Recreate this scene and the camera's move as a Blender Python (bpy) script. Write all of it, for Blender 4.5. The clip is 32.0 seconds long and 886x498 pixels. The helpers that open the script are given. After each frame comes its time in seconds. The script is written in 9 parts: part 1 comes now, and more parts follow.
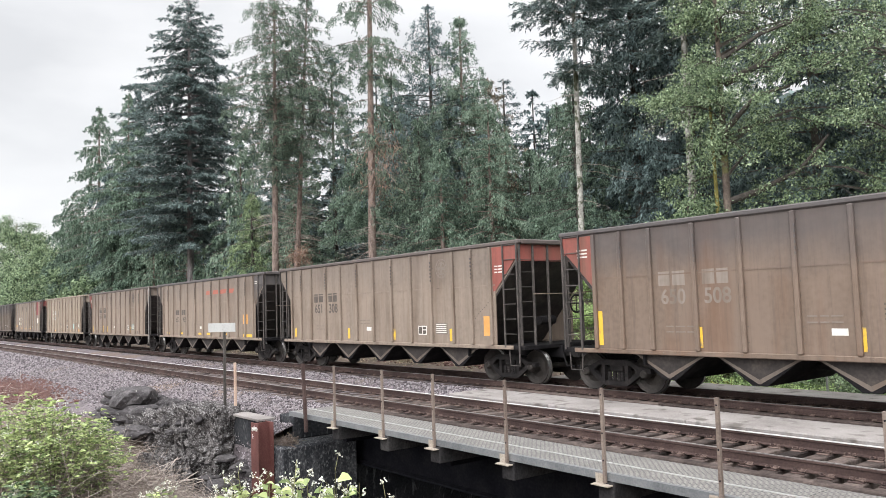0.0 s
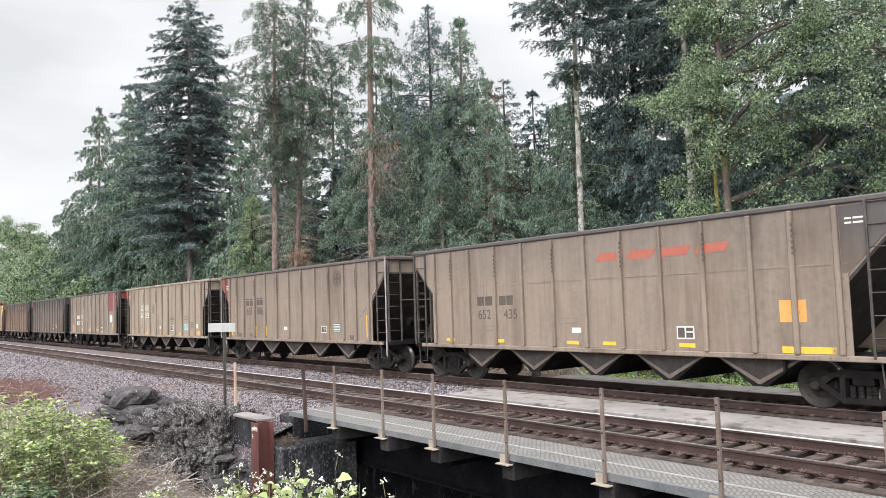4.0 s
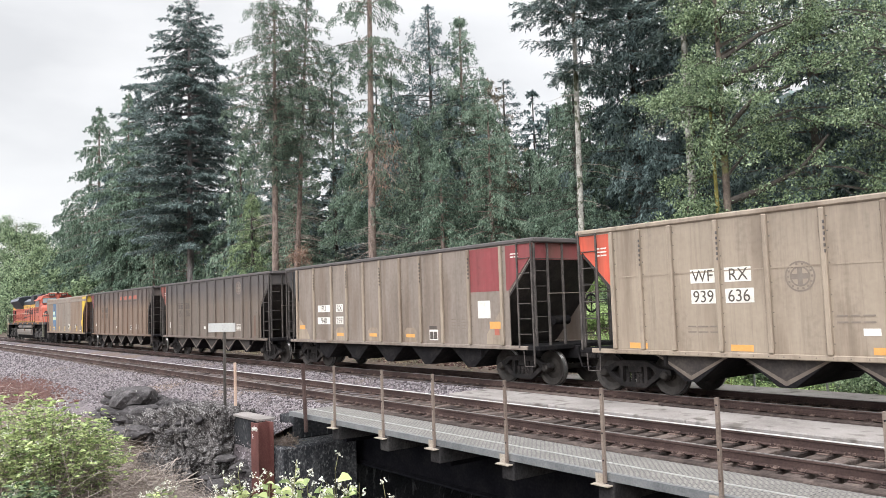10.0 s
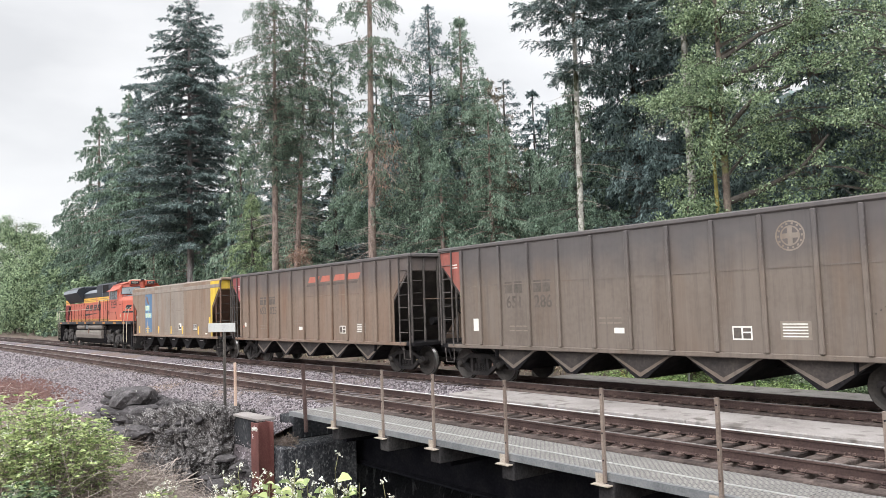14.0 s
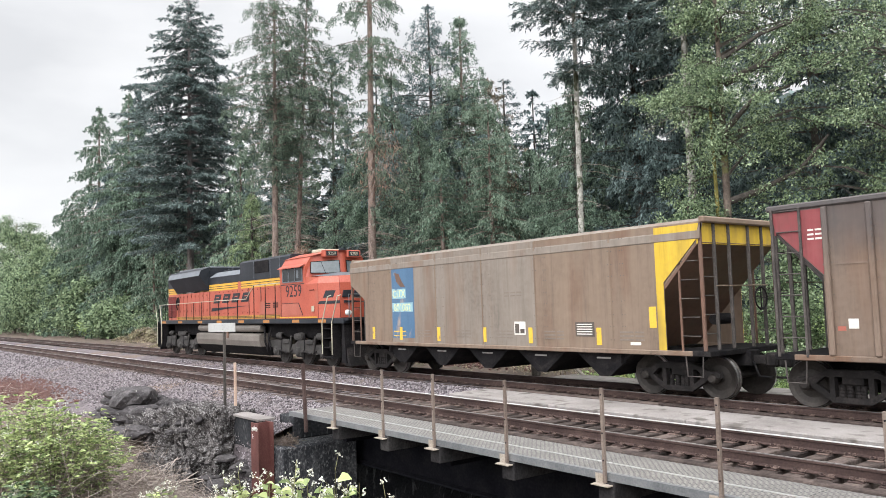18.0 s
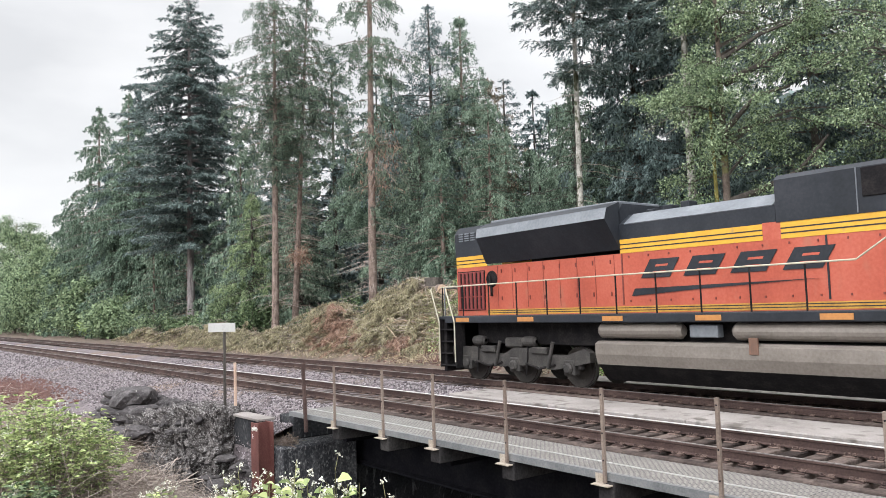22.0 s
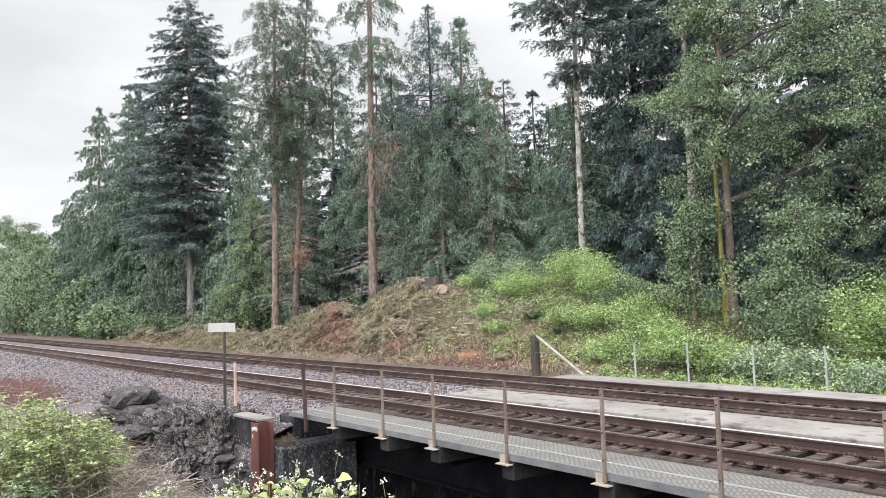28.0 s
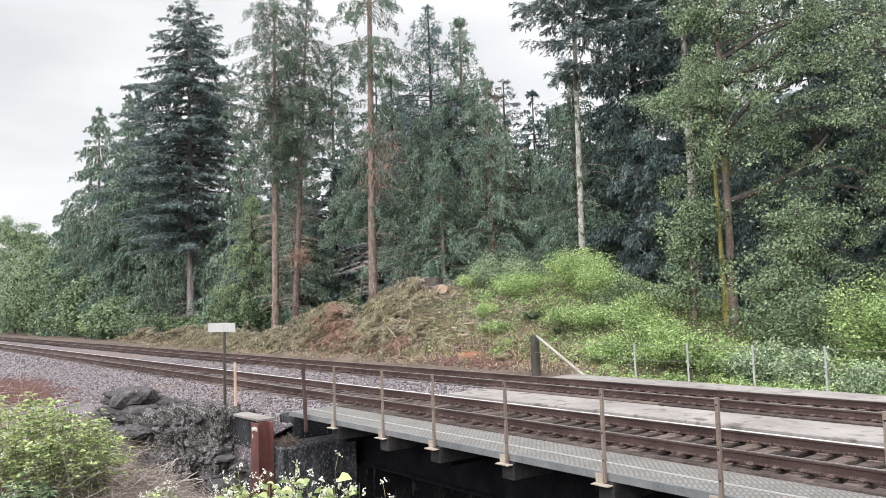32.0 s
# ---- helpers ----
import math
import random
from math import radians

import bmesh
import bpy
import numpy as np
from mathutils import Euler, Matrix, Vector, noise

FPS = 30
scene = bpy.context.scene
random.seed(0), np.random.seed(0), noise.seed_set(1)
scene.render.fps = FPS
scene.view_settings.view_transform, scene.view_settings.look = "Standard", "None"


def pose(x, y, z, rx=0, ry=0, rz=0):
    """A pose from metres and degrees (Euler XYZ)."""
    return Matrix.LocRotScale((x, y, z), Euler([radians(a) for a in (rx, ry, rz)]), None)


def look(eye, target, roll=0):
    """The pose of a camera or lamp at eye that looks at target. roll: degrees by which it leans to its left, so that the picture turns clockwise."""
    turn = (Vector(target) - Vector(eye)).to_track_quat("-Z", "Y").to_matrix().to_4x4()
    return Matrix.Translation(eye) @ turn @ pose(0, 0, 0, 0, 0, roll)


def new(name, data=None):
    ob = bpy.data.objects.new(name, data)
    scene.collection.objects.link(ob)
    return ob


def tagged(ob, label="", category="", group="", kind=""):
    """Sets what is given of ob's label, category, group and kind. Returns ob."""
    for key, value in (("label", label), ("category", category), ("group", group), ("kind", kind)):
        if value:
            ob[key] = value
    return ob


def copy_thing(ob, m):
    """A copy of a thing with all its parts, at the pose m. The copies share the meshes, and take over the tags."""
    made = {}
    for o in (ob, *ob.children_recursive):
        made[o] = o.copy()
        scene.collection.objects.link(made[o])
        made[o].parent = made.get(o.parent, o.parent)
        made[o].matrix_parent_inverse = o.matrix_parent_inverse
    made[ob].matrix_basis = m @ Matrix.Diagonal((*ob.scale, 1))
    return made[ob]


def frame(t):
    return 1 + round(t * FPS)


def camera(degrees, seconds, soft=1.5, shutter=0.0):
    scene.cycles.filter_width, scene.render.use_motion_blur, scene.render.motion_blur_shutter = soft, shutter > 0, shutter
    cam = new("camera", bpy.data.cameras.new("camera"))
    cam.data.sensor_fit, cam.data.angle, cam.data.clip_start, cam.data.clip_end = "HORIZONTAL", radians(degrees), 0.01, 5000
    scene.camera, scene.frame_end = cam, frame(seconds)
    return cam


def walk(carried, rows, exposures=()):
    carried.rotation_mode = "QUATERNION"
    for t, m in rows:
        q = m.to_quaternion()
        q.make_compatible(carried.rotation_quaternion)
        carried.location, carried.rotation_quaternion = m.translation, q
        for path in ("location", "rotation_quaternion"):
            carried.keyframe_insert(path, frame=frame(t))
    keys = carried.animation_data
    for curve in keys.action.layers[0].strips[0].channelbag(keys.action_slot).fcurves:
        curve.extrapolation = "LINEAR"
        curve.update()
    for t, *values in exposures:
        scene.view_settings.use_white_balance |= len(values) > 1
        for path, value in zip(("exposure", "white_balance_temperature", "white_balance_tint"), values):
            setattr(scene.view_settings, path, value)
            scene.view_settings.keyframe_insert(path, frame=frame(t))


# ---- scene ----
cam = camera(60.06, 32.0, soft=0.48)
EYE = (0.0, 0.0, 2.2514)
AIM = (-7.865, 6.1314, 2.9917)
walk(cam, [(0.0, look(EYE, AIM, -1.853)), (32.0, look(EYE, AIM, -1.853))], exposures=[(0.0, 0.45, 6100, 10), (32.0, 0.45, 6100, 10)])

# ---- world and sun: a bright overcast sky ----
SUN_EL, SUN_AZ = 31, 155
world = bpy.data.worlds.new("sky")
scene.world = world
world.use_nodes = True
wn = world.node_tree
wn.nodes.clear()
w_out = wn.nodes.new("ShaderNodeOutputWorld")
w_bg = wn.nodes.new("ShaderNodeBackground")
w_sky = wn.nodes.new("ShaderNodeTexSky")
w_sky.sky_type = 'NISHITA'
w_sky.sun_disc = False
w_sky.sun_elevation, w_sky.sun_rotation = radians(SUN_EL), radians(SUN_AZ)
w_co = wn.nodes.new("ShaderNodeTexCoord")
w_map = wn.nodes.new("ShaderNodeMapping")
w_map.inputs["Scale"].default_value = (1.0, 1.0, 2.6)
w_noise = wn.nodes.new("ShaderNodeTexNoise")
w_noise.inputs["Scale"].default_value = 2.6
w_noise.inputs["Detail"].default_value = 5
w_noise.inputs["Roughness"].default_value = 0.5
w_ramp = wn.nodes.new("ShaderNodeValToRGB")
w_ramp.color_ramp.elements[0].position, w_ramp.color_ramp.elements[1].position = 0.35, 0.65
w_ramp.color_ramp.elements[0].color = (6.3, 6.1, 5.85, 1)
w_ramp.color_ramp.elements[1].color = (8.1, 7.8, 7.4, 1)
w_mix = wn.nodes.new("ShaderNodeMix")
w_mix.data_type = 'RGBA'
w_mix.inputs["Factor"].default_value = 0.93
w_bg.inputs["Strength"].default_value = 0.1
wn.links.new(w_co.outputs["Generated"], w_map.inputs["Vector"])
wn.links.new(w_map.outputs["Vector"], w_noise.inputs["Vector"])
wn.links.new(w_noise.outputs["Fac"], w_ramp.inputs["Fac"])
wn.links.new(w_sky.outputs["Color"], w_mix.inputs[6])
wn.links.new(w_ramp.outputs["Color"], w_mix.inputs[7])
# an overcast sky is about three times as bright overhead as low down
w_sep = wn.nodes.new("ShaderNodeSeparateXYZ")
w_zen = wn.nodes.new("ShaderNodeMapRange")
w_zen.interpolation_type = 'SMOOTHSTEP'
w_zen.inputs["From Min"].default_value, w_zen.inputs["From Max"].default_value = 0.3, 1.0
w_zen.inputs["To Min"].default_value, w_zen.inputs["To Max"].default_value = 1.0, 3.0
w_mul = wn.nodes.new("ShaderNodeVectorMath")
w_mul.operation = 'SCALE'
# and brighter round the hidden sun, behind the camera
w_dot = wn.nodes.new("ShaderNodeVectorMath")
w_dot.operation = 'DOT_PRODUCT'
w_dot.inputs[1].default_value = Vector((30, -64, 42)).normalized()
w_glow = wn.nodes.new("ShaderNodeMapRange")
w_glow.interpolation_type = 'SMOOTHSTEP'
w_glow.inputs["From Min"].default_value, w_glow.inputs["From Max"].default_value = 0.0, 1.0
w_glow.inputs["To Min"].default_value, w_glow.inputs["To Max"].default_value = 1.0, 2.05
w_prod = wn.nodes.new("ShaderNodeMath")
w_prod.operation = 'MULTIPLY'
wn.links.new(w_co.outputs["Generated"], w_dot.inputs[0])
wn.links.new(w_dot.outputs["Value"], w_glow.inputs["Value"])
wn.links.new(w_glow.outputs["Result"], w_prod.inputs[1])
wn.links.new(w_zen.outputs["Result"], w_prod.inputs[0])
wn.links.new(w_co.outputs["Generated"], w_sep.inputs[0])
wn.links.new(w_sep.outputs["Z"], w_zen.inputs["Value"])
wn.links.new(w_mix.outputs[2], w_mul.inputs[0])
wn.links.new(w_prod.outputs[0], w_mul.inputs["Scale"])
wn.links.new(w_mul.outputs["Vector"], w_bg.inputs["Color"])
wn.links.new(w_bg.outputs["Background"], w_out.inputs["Surface"])

sun = new("sun", bpy.data.lights.new("sun", 'SUN'))
sun.data.energy, sun.data.angle, sun.data.color = 1.5, radians(35), (1.0, 0.96, 0.9)
sun.matrix_world = look((0, -50, 42), (-30, 14, 0))


# ---- materials ----
def surf(name, cols, rough=0.8, metal=0.0, scale=1.5, fine=30.0, bump=0.25, streak=0.0, island=0.0, objrand=0.0, speck=None, spec=0.5, dist=0.01, trans=0.0):
    """A procedural surface: two scales of noise between the given colours, streaks, fine relief, specks of another colour."""
    m = bpy.data.materials.new(name)
    m.use_nodes = True
    nt = m.node_tree
    N, K = nt.nodes, nt.links
    bs = N["Principled BSDF"]
    bs.inputs["Roughness"].default_value = rough
    bs.inputs["Metallic"].default_value = metal
    bs.inputs["Specular IOR Level"].default_value = spec
    co = N.new("ShaderNodeTexCoord")
    oi = N.new("ShaderNodeObjectInfo")
    add = N.new("ShaderNodeVectorMath")
    add.operation = 'MULTIPLY_ADD'
    add.inputs[1].default_value = (1, 1, 1)
    sh = N.new("ShaderNodeVectorMath")
    sh.operation = 'SCALE'
    sh.inputs[0].default_value = (37.0, 11.0, 23.0)
    K.new(oi.outputs["Random"], sh.inputs["Scale"])
    K.new(co.outputs["Object"], add.inputs[0])
    K.new(sh.outputs["Vector"], add.inputs[2])
    mp = N.new("ShaderNodeMapping")
    mp.inputs["Scale"].default_value = (1, 1, 1.0 - 0.9 * streak)
    K.new(add.outputs["Vector"], mp.inputs["Vector"])
    big = N.new("ShaderNodeTexNoise")
    big.inputs["Scale"].default_value = scale
    big.inputs["Detail"].default_value = 6
    big.inputs["Roughness"].default_value = 0.62
    K.new(mp.outputs["Vector"], big.inputs["Vector"])
    fin = N.new("ShaderNodeTexNoise")
    fin.inputs["Scale"].default_value = fine
    fin.inputs["Detail"].default_value = 3
    K.new(add.outputs["Vector"], fin.inputs["Vector"])
    mx = N.new("ShaderNodeMath")
    mx.operation = 'MULTIPLY_ADD'
    mx.inputs[1].default_value = 0.35
    K.new(fin.outputs["Fac"], mx.inputs[0])
    sc = N.new("ShaderNodeMath")
    sc.operation = 'MULTIPLY'
    sc.inputs[1].default_value = 0.65
    K.new(big.outputs["Fac"], sc.inputs[0])
    K.new(sc.outputs[0], mx.inputs[2])
    fac = mx.outputs[0]
    for amount, node, sock in ((island, "ShaderNodeNewGeometry", "Random Per Island"), (objrand, "ShaderNodeObjectInfo", "Random")):
        if amount:
            g = N.new(node)
            a = N.new("ShaderNodeMath")
            a.operation = 'MULTIPLY_ADD'
            a.inputs[1].default_value = amount
            K.new(g.outputs[sock], a.inputs[0])
            b = N.new("ShaderNodeMath")
            b.operation = 'SUBTRACT'
            b.inputs[1].default_value = amount / 2
            K.new(fac, b.inputs[0])
            K.new(b.outputs[0], a.inputs[2])
            fac = a.outputs[0]
    rp = N.new("ShaderNodeValToRGB")
    els = rp.color_ramp.elements
    lo, hi = 0.32, 0.68
    els[0].position, els[0].color = lo, (*cols[0], 1)
    els[1].position, els[1].color = hi, (*cols[-1], 1)
    for i, c in enumerate(cols[1:-1]):
        e = els.new(lo + (hi - lo) * (i + 1) / (len(cols) - 1))
        e.color = (*c, 1)
    K.new(fac, rp.inputs["Fac"])
    colour = rp.outputs["Color"]
    if speck:
        sp_col, sp_scale, sp_lo, sp_hi = speck
        vo = N.new("ShaderNodeTexNoise")
        vo.inputs["Scale"].default_value = sp_scale
        vo.inputs["Detail"].default_value = 4
        K.new((mp if streak else add).outputs["Vector"], vo.inputs["Vector"])
        r2 = N.new("ShaderNodeMapRange")
        r2.inputs["From Min"].default_value, r2.inputs["From Max"].default_value = sp_lo, sp_hi
        K.new(vo.outputs["Fac"], r2.inputs["Value"])
        mc = N.new("ShaderNodeMix")
        mc.data_type = 'RGBA'
        K.new(r2.outputs["Result"], mc.inputs["Factor"])
        K.new(colour, mc.inputs[6])
        mc.inputs[7].default_value = (*sp_col, 1)
        colour = mc.outputs[2]
    K.new(colour, bs.inputs["Base Color"])
    if bump:
        bp = N.new("ShaderNodeBump")
        bp.inputs["Strength"].default_value = bump
        bp.inputs["Distance"].default_value = dist
        K.new(fin.outputs["Fac"], bp.inputs["Height"])
        K.new(bp.outputs["Normal"], bs.inputs["Normal"])
    if trans:
        out = N["Material Output"]
        tl = N.new("ShaderNodeBsdfTranslucent")
        K.new(colour, tl.inputs["Color"])
        ms = N.new("ShaderNodeMixShader")
        ms.inputs[0].default_value = trans
        K.new(bs.outputs[0], ms.inputs[1])
        K.new(tl.outputs[0], ms.inputs[2])
        K.new(ms.outputs[0], out.inputs["Surface"])
    return m


def leafmat(name, dark, light, rough=0.62, trans=0.32):
    mid = tuple((a + b) / 2 for a, b in zip(dark, light))
    dark, light = tuple(0.72 * a for a in dark), tuple(1.05 * a for a in light)
    return surf(name, [dark, mid, light], rough=rough, scale=0.35, fine=3.0, bump=0, island=0.5, trans=trans, spec=0.16)


